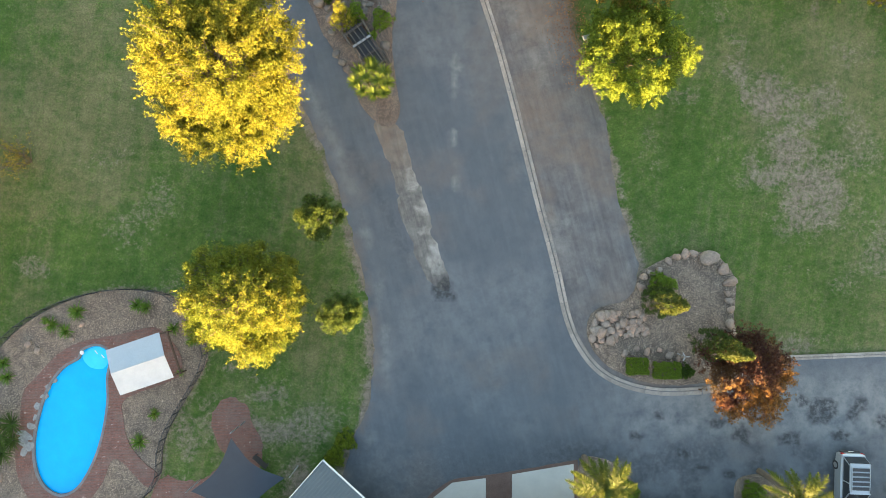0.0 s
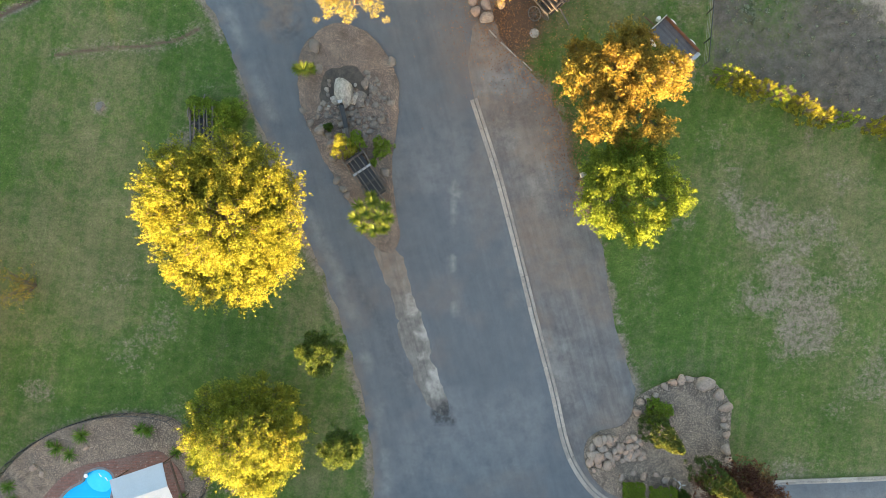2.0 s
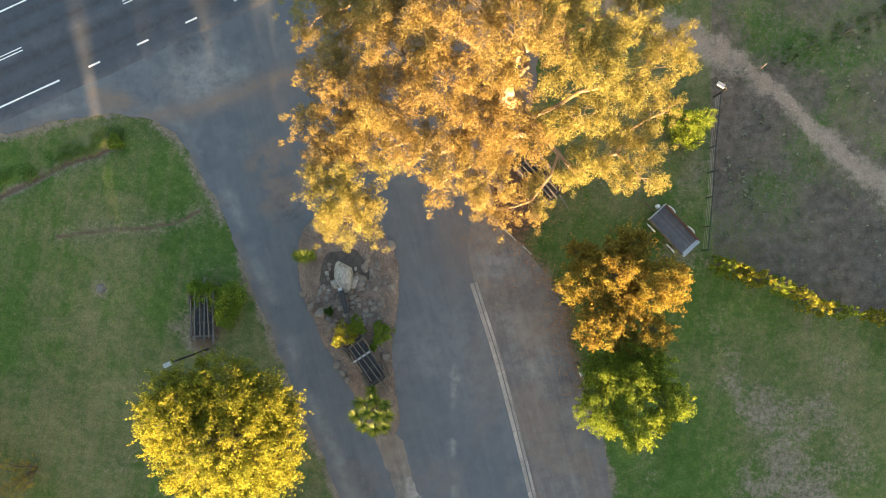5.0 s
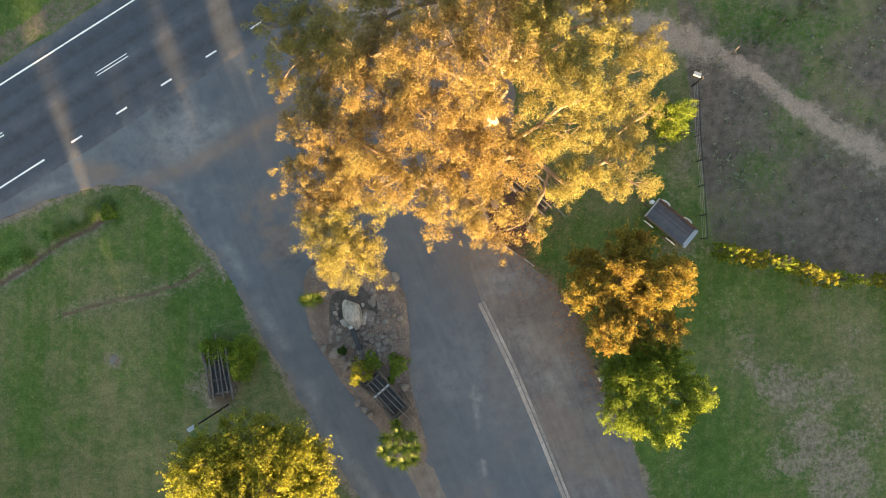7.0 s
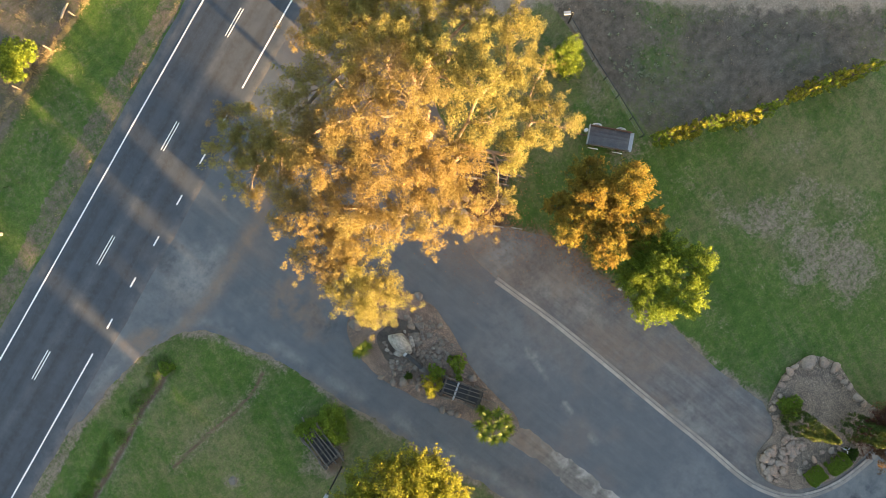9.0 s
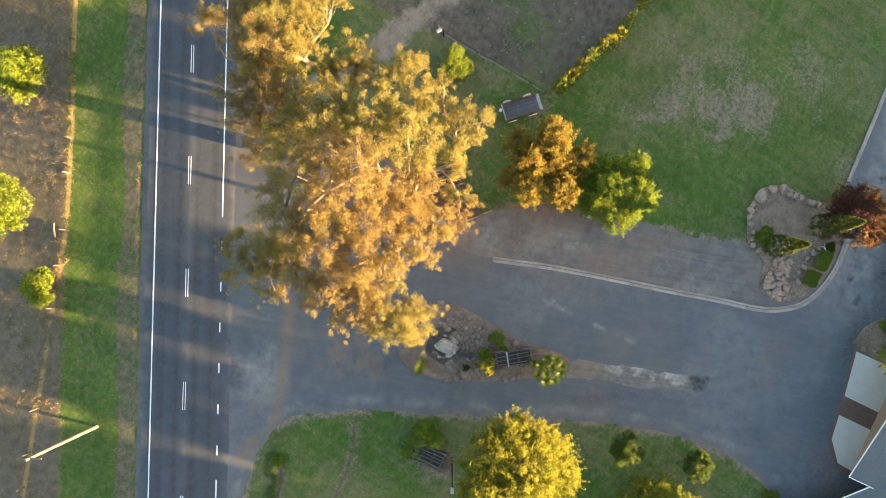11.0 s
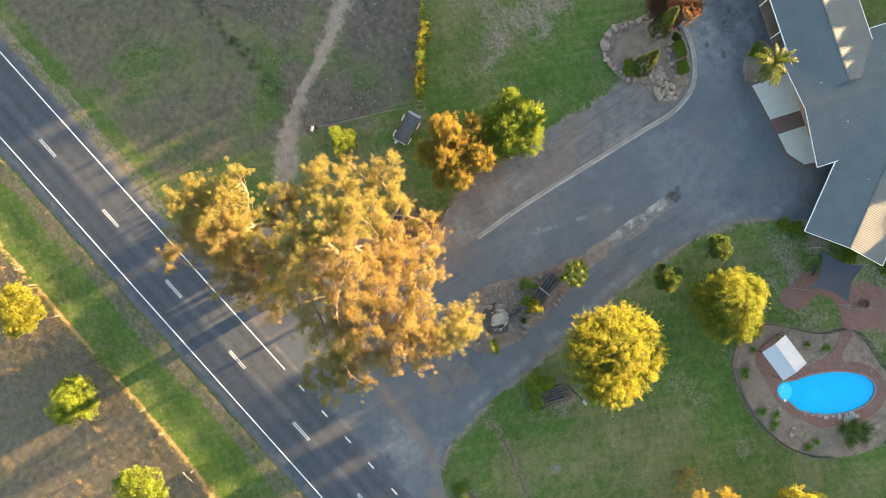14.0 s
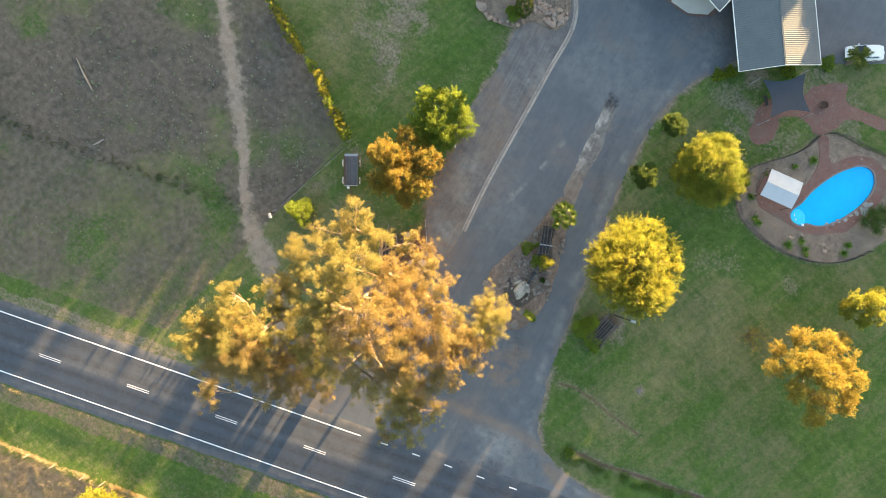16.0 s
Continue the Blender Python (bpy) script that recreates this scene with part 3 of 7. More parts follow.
bare = np.maximum(bare, 0.80 * np.exp(-(rim / (0.3 + 0.7 * n3)) ** 2) * ease(n3, 0.15, 0.5))
bare = np.maximum(bare, 0.4 * np.exp(-(distance(SCAR, sx, sy) / 0.8) ** 2))
bare = np.maximum(bare, 0.7 * np.exp(-(distance(DITCH, sx, sy) / 0.45) ** 2))
bare = np.maximum(bare, 0.5 * np.exp(-(distance(POOL_FENCE, sx, sy, True) / 0.5) ** 2))
verge = ((hwy > 5) & (hwy < 6.6 + 1.2 * n2)) | ((hwy < -4.6) & (hwy > -5.6 - 1.5 * n2) & ((sx > 6) | (sx < -33)))
bare = np.maximum(bare, np.where(verge, 0.35 + 0.4 * n3, 0))
beyond = ease(hwy, 12.5, 13.6)
bare = np.maximum(bare, beyond * (0.52 + 0.25 * n3))
worn = np.maximum(worn, beyond * 0.9)
worn = np.where((hwy > 5) & (hwy < 12.6), worn * 0.12, worn)
bare = np.maximum(bare, np.where((hwy > 5) & (hwy < 13), 0.26 * ease(n2 * 0.6 + n3 * 0.4 + 0.25 * np.exp(-((hwy - 10.8) / 1.1) ** 2), 0.42, 0.72), 0))
straw = np.where(hwy > 4, 0.8 * np.exp(-(distance(FAR_FENCE, sx, sy) / 0.34) ** 2) * ease(n3, 0.15, 0.5), 0)
path = np.exp(-(distance(curve_through(PATH, 1.0), sx, sy) / (1.05 + 1.5 * (n2 - 0.5) + 0.8 * ease(-sx, -26, -16))) ** 2) * 0.85
# leaf litter, ditch soil, and the scar's thin shadow line painted dark brown
litter_and_shade = 0.7 * np.exp(-((sx + 19.2) / 1.3) ** 4 - ((sy - 18.8) / 2.4) ** 4) + 1.0 * np.exp(-((sx - 4.8) / 3.4) ** 2 - ((sy - 28.8) / 4.2) ** 2) + 0.75 * np.exp(-(distance(SCAR, sx, sy) / 0.26) ** 2) + 0.75 * np.exp(-(distance(DITCH, sx, sy) / 0.36) ** 2) + 0.5 * np.exp(-((sx - 9.5) / 1.2) ** 2 - ((sy - 20) / 5) ** 2)
ny, nx = gx.shape
ids = np.arange(nx * ny).reshape(ny, nx)
quads = np.stack([ids[:-1, :-1], ids[:-1, 1:], ids[1:, 1:], ids[1:, :-1]], -1).reshape(-1, 4)
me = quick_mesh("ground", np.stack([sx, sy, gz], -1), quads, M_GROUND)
for key, val in (("worn", worn), ("bare", bare), ("straw", straw), ("path", path), ("litter_and_shade", litter_and_shade), ("paddock", np.where(hwy > 3, 0.85, paddock_soft))):
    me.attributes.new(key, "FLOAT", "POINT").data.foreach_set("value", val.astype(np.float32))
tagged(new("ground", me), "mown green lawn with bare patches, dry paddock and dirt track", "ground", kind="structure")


# ---- highway
def camber(v):
    """The rise of the road's surface towards its centre line."""
    return 0.032 * np.maximum(0.0, 4.5 - np.sqrt(np.asarray(v) ** 2 + 0.09))


def road_slab(name, u0, u1, v0, v1, z, thick, mat, du=1.0, dv=0.35, marks=None, wob=0.0, skirt=0.5):
    us, vs = np.arange(u0, u1 + du, du), np.linspace(v0, v1, max(2, int((v1 - v0) / dv)))
    uu, vv = np.meshgrid(us, vs)
    if wob:
        for row, s in ((0, 1), (-1, 2)):
            vv[row] += (clouds(us, us * 0, 2.0, 3, s) - 0.5) * wob
    n, m = len(us), len(vs)
    top = np.stack([uu.ravel(), vv.ravel(), z + camber(vv.ravel())], -1)
    i2 = np.arange(n * m).reshape(m, n)
    fs = np.stack([i2[:-1, :-1], i2[:-1, 1:], i2[1:, 1:], i2[1:, :-1]], -1).reshape(-1, 4)
    verts, extra = [top], []
    base = n * m
    for ring, flip in ((i2[0], False), (i2[-1], True)):
        low = top[ring].copy()
        low[:, 2] -= thick
        low[:, 1] += skirt if flip else -skirt
        verts.append(low)
        a = np.arange(base, base + n)
        q = np.stack([ring[:-1], a[:-1], a[1:], ring[1:]], -1)
        extra.append(q[:, ::-1] if flip else q)
        base += n
    me = quick_mesh(name, np.vstack(verts), np.vstack([fs] + extra), mat)
    if marks:
        allv = np.vstack(verts)
        for key, fn in marks.items():
            me.attributes.new(key, "FLOAT", "POINT").data.foreach_set("value", np.asarray(fn(allv[:, 0], allv[:, 1]), np.float32))
    ob = new(name, me)
    ob.matrix_basis = pose(ROAD_A[0], ROAD_A[1], 0, 0, 0, ROAD_TURN)
    return ob


def tracks(u, v):
    """Wheel tracks and patches along the lanes."""
    s = 0
    for c in (-2.6, -0.95, 0.95, 2.6):
        s = s + np.exp(-((v - c) / 0.34) ** 2)
    return 0.75 * s * (0.7 + 0.3 * clouds(u * 0.12, v, 2, 3, 5))


def edge_pale(u, v):
    return 0.08 * np.exp(-((v + 0.1) / 0.4) ** 2) + 0.14 * ease(np.abs(v), 3.6, 4.8) + 0.03 * clouds(u * 0.2, v * 2, 3, 3, 7)


highway = road_slab("road", -420, 420, -4.5, 4.6, 0.055, 0.06, M_ROAD, marks={"stain": tracks, "pale": edge_pale, "dirt": lambda u, v: 0.25 * ease(np.abs(v), 4.3, 5.0)}, wob=0.25)
tagged(highway, "dark asphalt two-lane highway with white line markings", "road", kind="structure")


def line_mark(u0, u1, v, w):
    n = max(2, int((u1 - u0) / 1.5) + 1)
    us = np.linspace(u0, u1, n)
    b = Build()
    top = [(u, v + s * w / 2 + 0.008 * math.sin(u * 7.3 + s), 0.061 + float(camber(v + s * w / 2))) for u in us for s in (-1, 1)]
    low = [(x, y, z - 0.012) for x, y, z in top]
    b.add(top + low, [(2 * i, 2 * i + 2, 2 * i + 3, 2 * i + 1) for i in range(n - 1)] +
          [(2 * i, 2 * n + 2 * i, 2 * n + 2 * i + 2, 2 * i + 2) for i in range(n - 1)] + [(2 * i + 1, 2 * i + 3, 2 * n + 2 * i + 3, 2 * n + 2 * i + 1) for i in range(n - 1)])
    return part("edge_line" if u1 - u0 > 4 else "dash", b, M_PAINT, highway)


line_mark(-420, 420, 3.52, 0.14)
line_mark(-420, -8.6, -3.5, 0.14)
line_mark(18.6, 420, -3.5, 0.14)
for k in range(6):
    line_mark(-5.6 - 0.45 + 4.22 * k, -5.6 + 0.55 + 4.22 * k, -3.5, 0.14)
for k in range(-14, 24):
    for s in (-0.12, 0.12):
        line_mark(11.7 * k - 1.45, 11.7 * k + 1.45, s, 0.085)


# ---- drives and the brown strip
def blob(px, py, rx, ry, a=0.0, soft=0.5, seed=1):
    def fn(x, y):
        u, v = (x - px) * math.cos(a) + (y - py) * math.sin(a), -(x - px) * math.sin(a) + (y - py) * math.cos(a)
        d = np.sqrt((u / rx) ** 2 + (v / ry) ** 2) + (clouds(x, y, 1.2, 3, seed) - 0.5) * 1.2
        return 1 - ease(d, 1 - soft, 1 + soft)
    return fn


def stains(x, y):
    v = np.zeros(x.shape)
    for q in ((15.8, -11.8, .35, .3), (22.0, -13.2, .8, .6), (28.2, -11.3, 1.2, .9), (31.2, -10.8, .5, .4), (30.4, -11.6, .4, .5), (17.7, -14.7, .6, .4), (20.3, -12.3, .6, .4),
              (-0.3, -2.3, .9, .7), (19.2, -15.6, .9, .35), (24.0, -12.2, .5, .3), (25.6, -13.6, .9, .5), (26.8, -10.6, .5, .3), (29.6, -13.2, .8, .4), (33.0, -12.0, .9, .5), (14.0, -13.4, .5, .3), (21.2, -16.2, .7, .3)):
        v = np.maximum(v, 0.85 * ease(blob(*q)(x, y), 0.4, 0.55))
    v = np.maximum(v, 0.5 * ease(-y, 12.6, 14.6) * ease(clouds(x, y, 1.5, 4, 12), 0.42, 0.54) * ease(x, 4, 9))
    v = np.maximum(v, 0.4 * blob(-12.6, 28.4, 1.2, 1.9, 0.3)(x, y) * ease(clouds(x, y, 0.9, 3, 13), 0.4, 0.55))
    v = np.maximum(v, 0.45 * blob(-20.2, 41.2, 2.2, 1.2, 0.4)(x, y) * ease(clouds(x, y, 1.1, 3, 14), 0.4, 0.55))
    v = np.maximum(v, 0.34 * np.exp(-(distance([(-7.6, 8.5), (-4.6, 3.5), (-3.0, -.5)], x, y) / 0.55) ** 2))
    v = np.maximum(v, 0.30 * ease(-y, 11, 17) * ease(9 - x, 0, 4))
    return v


def drive_pale(x, y):
    v = 0.55 * np.exp(-(distance([(0.5, 15.5), (0.3, 9), (0.6, 4)], x, y) / 0.22) ** 2) * ease(clouds(x, y, 1.5, 3, 3), 0.4, 0.6)
    v = np.maximum(v, 0.5 * blob(0.45, 15.1, 0.45, 0.6)(x, y))
    v = np.maximum(v, 0.3 * np.exp(-((distance(DRIVE_WEST, x, y) - 1.0) / 0.5) ** 2) * ease(clouds(x, y, 3, 3, 5), 0.4, 0.6))
    v = np.maximum(v, 0.45 * blob(-19.5, 38.5, 2.8, 2.0, 0.4, 0.7)(x, y))
    v = np.maximum(v, 0.12 * ease(clouds(x, y, 7, 3, 15), 0.5, 0.7))
    v = np.maximum(v, 0.42 * ease(x, 8, 18) * ease(-y, 7, 10) * ease(y, -15, -12.5))
    return v


def drive_dirt_and_band(x, y):
    # orange-brown band across the drive mouth, with a patch at its west end
    v = 0.75 * np.exp(-(distance([(-24, 35.2), (-19, 36.4), (-12, 39), (-6, 42.5)], x, y) / 0.75) ** 2)
    v = np.maximum(v, 0.8 * blob(-26.8, 36.6, 1.7, 1.0)(x, y))
    v = np.maximum(v, 0.6 * ease(blob(-13.4, 30.6, 1.9, 3.6, 0.25, 0.9)(x, y), 0.2, 0.8) * ease(clouds(x, y, 1.0, 4, 23), 0.35, 0.55))
    v = np.maximum(v, 0.55 * np.exp(-(distance(DRIVE_WEST, x, y) / 0.5) ** 2) * ease(clouds(x, y, 1.2, 4, 24), 0.35, 0.6))
    v = np.maximum(v, 0.75 * ease(y, 19, 27) * ease(x, -3, 3) * ease(clouds(x, y, 2, 3, 9), 0.15, 0.5))
    v = np.maximum(v, 0.55 * ease(y, 26, 33) * ease(x, -4, 2))
    v = np.maximum(v, 0.22 * ease(clouds(x, y, 5, 4, 21), 0.55, 0.75))
    return v


edge_w = ragged(curve_through(DRIVE_WEST, 0.45), 0.22, 3.0)
kerb_line = curve_through(KERB, 0.5)
kerb_east = curve_through(KERB_EAST, 1.0)
drive = np.vstack([edge_w, [(-12, -21), (-4, -24), (10, -24), (60, -24), (60, -5.9)], kerb_east[::-1][1:], [(22.6, -8.3), (21, -9.3)], kerb_line[::-1],
                   ragged(curve_through([(2.6, 25), (2.9, 27.5), (3.6, 30), (5.6, 33), (6.8, 38), (7.5, 44), (9, 50)], 0.6), 0.3, 8.0), [(9.5, 56)], [(-37, 35.2)]])
me = sheet("driveway", drive, 0.035, M_DRIVE, 0.2, 0.32, {"stain": stains, "pale": drive_pale, "dirt": drive_dirt_and_band})
tagged(new("driveway", me), "weathered grey asphalt driveway with stains and worn patches", "driveway", kind="structure")
strip = np.vstack([kerb_line, [(21.2, -9.3), (21.0, -8.6), (17, -8.6), (13.4, -7.8), (11.4, -5.6), (11.6, -4.2), (13.4, -3.6), (14.6, -2.6)], ragged(curve_through(STRIP_EAST, 0.45), 0.22, 5.0), [(1.9, 28), (1.5, 25)]])
strip_marks = {"stain": lambda x, y: 0.3 * ease(clouds(x, y, 3, 3, 17), 0.55, 0.75), "pale": lambda x, y: 0.3 * ease(clouds(x, y, 5, 4, 18), 0.45, 0.7),
               "dirt": lambda x, y: np.maximum(0.6 * ease(y, 14, 24) * ease(clouds(x, y, 2.2, 4, 19), 0.35, 0.62), 0.5 * ease(clouds(x, y, 3, 4, 20), 0.5, 0.7))}
me = sheet("gravel_strip", strip, 0.041, M_STRIP, 0.2, 0.45, strip_marks)
tagged(new("parking_strip", me), "brownish old sealed parking strip beside the kerb", "parking strip", kind="structure")


rear = [(-15.2, -23.9), (-18.1, -25.3), (-22.3, -29.2), (-30, -36), (-24, -44), (-4, -36), (-9, -28)]
tagged(new("rear_driveway", sheet("rear_driveway", ragged(curve_through(rear, 0.5, True), 0.12, 2.0), 0.03, M_DRIVE, 0.2, 0.6)), "grey asphalt drive behind the motel under a parked car", "driveway", kind="structure")


# ---- kerbs: cast pieces in two rows
def kerb(name, line, label, inner, outer, piece=2.4):
    root = thing(name, 0, 0, 0, 0, label, "kerb", kind="structure")
    s = np.concatenate([[0], np.cumsum(np.hypot(*np.diff(line, axis=0).T))])
    at = lambda d: np.array([np.interp(d, s, line[:, 0]), np.interp(d, s, line[:, 1])])
    d = 0.0
    while d < s[-1] - 0.3:
        e = min(d + piece, s[-1])
        for off0, off1, top in (inner, outer):
            b = Build()
            vs, n = [], 5
            for q in np.linspace(d + 0.012, e - 0.012, n):
                p, t = at(q), at(min(q + 0.05, s[-1])) - at(max(q - 0.05, 0))
                t = t / np.linalg.norm(t)
                nn = np.array((t[1], -t[0])) * -1
                for o, z in ((off0, 0.0), (off0, top - 0.015), (off0 + 0.02, top), (off1 - 0.02, top), (off1, top - 0.015), (off1, 0.0)):
                    vs.append((*(p + nn * o), z))
            fs = [(i * 6 + k, i * 6 + k + 1, i * 6 + k + 7, i * 6 + k + 6) for i in range(n - 1) for k in range(5)] + [tuple(range(5, -1, -1)), tuple(range(6 * n - 6, 6 * n))]
            b.add(vs, fs)
            part("kerb_piece", b, M_CONCRETE, root)
        d = e
    return root


kerb("kerb", kerb_line, "pale concrete kerb and gutter along the driveway", (0.02, 0.25, 0.12), (-0.34, -0.04, 0.06))
kerb("kerb", curve_through([(19.15, -9.8), (21.2, -9.3), (22.8, -8.3), (24.1, -7.55)], 0.4), "pale concrete kerb corner under the red tree", (0.02, 0.25, 0.12), (-0.34, -0.04, 0.06))
kerb("kerb", kerb_east, "pale concrete kerb along the lawn", (0.0, 0.18, 0.12), (-0.2, -0.03, 0.06))

# ---- island, spur and beds
tagged(new("island", sheet("island", ragged(curve_through(ISLAND, 0.4, True), 0.14, 1.0), 0.12, M_MULCH, 0.3, 0.5)), "pebble garden island between the two drives", "garden bed", kind="structure")
M_SPUR = asphalt_material("pale worn seal", (0.175, 0.158, 0.140), (0.115, 0.108, 0.102), deep=0.35)
spur_marks = {"pale": lambda x, y: np.maximum(0.95 * ease(blob(-1.0, 0.6, 0.9, 2.0, 0.3)(x, y), 0.3, 0.6), 0.9 * ease(blob(-2.4, 5.2, 0.6, 1.7, 0.3)(x, y), 0.35, 0.6)) * ease(clouds(x, y, 0.7, 3, 41), 0.3, 0.5), "stain": lambda x, y: blob(-0.2, -1.9, 0.7, 0.6)(x, y), "dirt": lambda x, y: 0.6 * ease(y, 5, 9)}
tagged(new("spur", sheet("spur", ragged(curve_through(SPUR, 0.4, True), 0.34, 2.0), 0.05, M_SPUR, 0.2, 0.3, spur_marks)), "worn pale strip where the drives part", "traffic island", kind="structure")
bed_east = tagged(new("garden_bed", sheet("garden_bed", ragged(curve_through(BED_EAST, 0.4, True), 0.08, 4.0), 0.10, M_GRAVEL, 0.3, 0.5)), "pebble garden bed edged with boulders", "garden bed", kind="structure")
pool_bed_line = ragged(curve_through(POOL_FENCE, 0.5, True), 0.05, 6.0)

# ---- trees
def leaf_cloud(centres, radii, counts, length, width, rng, droop=0.0, flat=0.75, up=0.35, corners=4):
    """Leaves as single pointed blades in clumps."""
    c = np.repeat(np.asarray(centres, float), counts, 0)
    r = np.repeat(np.asarray(radii, float), counts)
    n = len(c)
    d = rng.normal(size=(n, 3))
    d /= np.linalg.norm(d, axis=1)[:, None] + 1e-9
    p = c + d * (r * rng.random(n) ** 0.45)[:, None] * np.array((1, 1, flat))
    ax = rng.normal(size=(n, 3)) + d * 0.8
    ax[:, 2] -= droop
    ax /= np.linalg.norm(ax, axis=1)[:, None] + 1e-9
    q = rng.normal(size=(n, 3))
    q[:, 2] += up
    side = np.cross(ax, q)
    side /= np.linalg.norm(side, axis=1)[:, None] + 1e-9
    ln, wd = length * rng.uniform(0.65, 1.3, n)[:, None], width * rng.uniform(0.7, 1.3, n)[:, None]
    if corners == 3:
        return np.stack([p - ax * ln / 2 - side * wd / 2, p - ax * ln / 2 + side * wd / 2, p + ax * ln / 2], 1).reshape(-1, 3)
    v = np.stack([p - ax * ln / 2, p + side * wd / 2, p + ax * ln / 2, p - side * wd / 2], 1).reshape(-1, 3)
    return v


def tree(name, x, y, height, lobes, leaf, bark, label, category="tree", trunk=0.2, clump=0.8, per=90, size=(0.22, 0.10), droop=0.0, seed=0, fill=1.0, low=0.12, group="", sub=1.0, spray=1.0, twig=1.0, tall=1.1, leaf_b=None, where_b=None):
    """A tree at x, y. lobes: (dx, dy, z, radius) of the masses of its crown; each is broken into clumps of leaves on twigs."""
    rng = np.random.default_rng(seed)
    root = thing(name, x, y, 0, 0, label, category, group)
    wood = Build()
    fork = height * 0.36
    lean = Vector((rng.uniform(-.3, .3), rng.uniform(-.3, .3), 0)) * trunk * 2
    wood.tube([(0, 0, -0.05), (0, 0, 0.25), lean * 0.5 + Vector((0, 0, fork * 0.6)), lean + Vector((0, 0, fork))], [trunk * 1.5, trunk * 1.1, trunk, trunk * 0.85], 9)
    centres, radii = [], []
    grown = []
    for dx, dy, z, r in sorted(lobes, key=lambda q: math.hypot(q[0], q[1])):
        tip = Vector((dx, dy, z))
        start = lean + Vector((0, 0, fork * rng.uniform(0.75, 1.0)))
        near = [g for g in grown if g.xy.length < 0.72 * tip.xy.length]
        if near and tip.xy.length > 5.5:
            start = min(near, key=lambda g: (g - tip).length).lerp(start, 0.25)
        grown.append(tip)
        mid = start.lerp(tip, 0.5) + Vector((rng.normal() * r * 0.15, rng.normal() * r * 0.15, r * 0.12))
        lr = trunk * min(0.5, 0.16 + r * 0.045) * (1.0 if tip.xy.length < 5.5 else 0.6)
        wood.tube([start, start.lerp(mid, 0.5) + Vector((0, 0, r * 0.06)), mid, tip], [lr, lr * 0.8, lr * 0.6, lr * 0.32], 7)
        k = max(5, int(fill * 13 * (r / clump) ** 2 * 0.33))
        for i in range(k):
            u = rng.normal(size=3)
            u /= np.linalg.norm(u)
            if u[2] < -0.25:
                u[2] *= -0.6
            q = np.array((dx, dy, z)) + u * r * rng.uniform(0.5, 1.0) * np.array((1, 1, 0.8))
            cr = clump * rng.uniform(0.45, 1.25) * sub
            centres.append(q)
            radii.append(cr)
            if rng.random() < (0.7 if twig == 1.0 else 0.4):
                a = tip.lerp(mid, rng.uniform(0, 0.8))
                e = Vector(q) + Vector(u) * cr * (twig - 1) * 0.55
                wood.tube([a, a.lerp(e, 0.55) + Vector((rng.normal() * 0.12 * r, rng.normal() * 0.12 * r, -0.08 * r + rng.normal() * 0.1)), e], [lr * 0.26 * twig, lr * 0.17 * twig, 0.015 * twig], 4, False)
        for i in range(int((5 + r * 3) * spray)):      # sprays that break the outline
            u = rng.normal(size=3)
            u[2] = abs(u[2]) * 0.5
            u /= np.linalg.norm(u)
            for f in (0.95, 1.1, 1.22) if spray == 1.0 else (0.95, 1.07, 1.18, 1.28):
                centres.append(np.array((dx, dy, z)) + u * r * f * np.array((1, 1, 0.8)) + rng.normal(0, 0.05, 3))
                radii.append(clump * max(0.16, 0.5 - 0.9 * (f - 0.95)))
    counts = np.maximum(6, (per * (np.array(radii) / clump) ** 2)).astype(int)
    part("trunk", wood, bark, root)
    centres, radii = np.array(centres), np.array(radii)
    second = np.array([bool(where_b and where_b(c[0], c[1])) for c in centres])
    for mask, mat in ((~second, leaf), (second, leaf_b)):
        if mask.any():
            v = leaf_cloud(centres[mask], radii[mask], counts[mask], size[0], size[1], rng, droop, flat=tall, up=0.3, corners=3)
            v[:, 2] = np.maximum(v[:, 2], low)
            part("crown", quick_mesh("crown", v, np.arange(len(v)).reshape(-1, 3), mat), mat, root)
    return root


def round_lobes(r, z, n, seed, tall=1.0):
    """Lobes of an even round crown."""
    rng = np.random.default_rng(seed)
    out = [(0, 0, z + 0.25 * r * tall, r * 0.6)]
    for i in range(n):
        a = 2 * math.pi * (i + rng.uniform(-.3, .3)) / n
        d = r * rng.uniform(0.5, 0.66)
        out.append((d * math.cos(a), d * math.sin(a), z + r * tall * rng.uniform(-0.3, 0.15), r * rng.uniform(0.33, 0.44)))
    return out


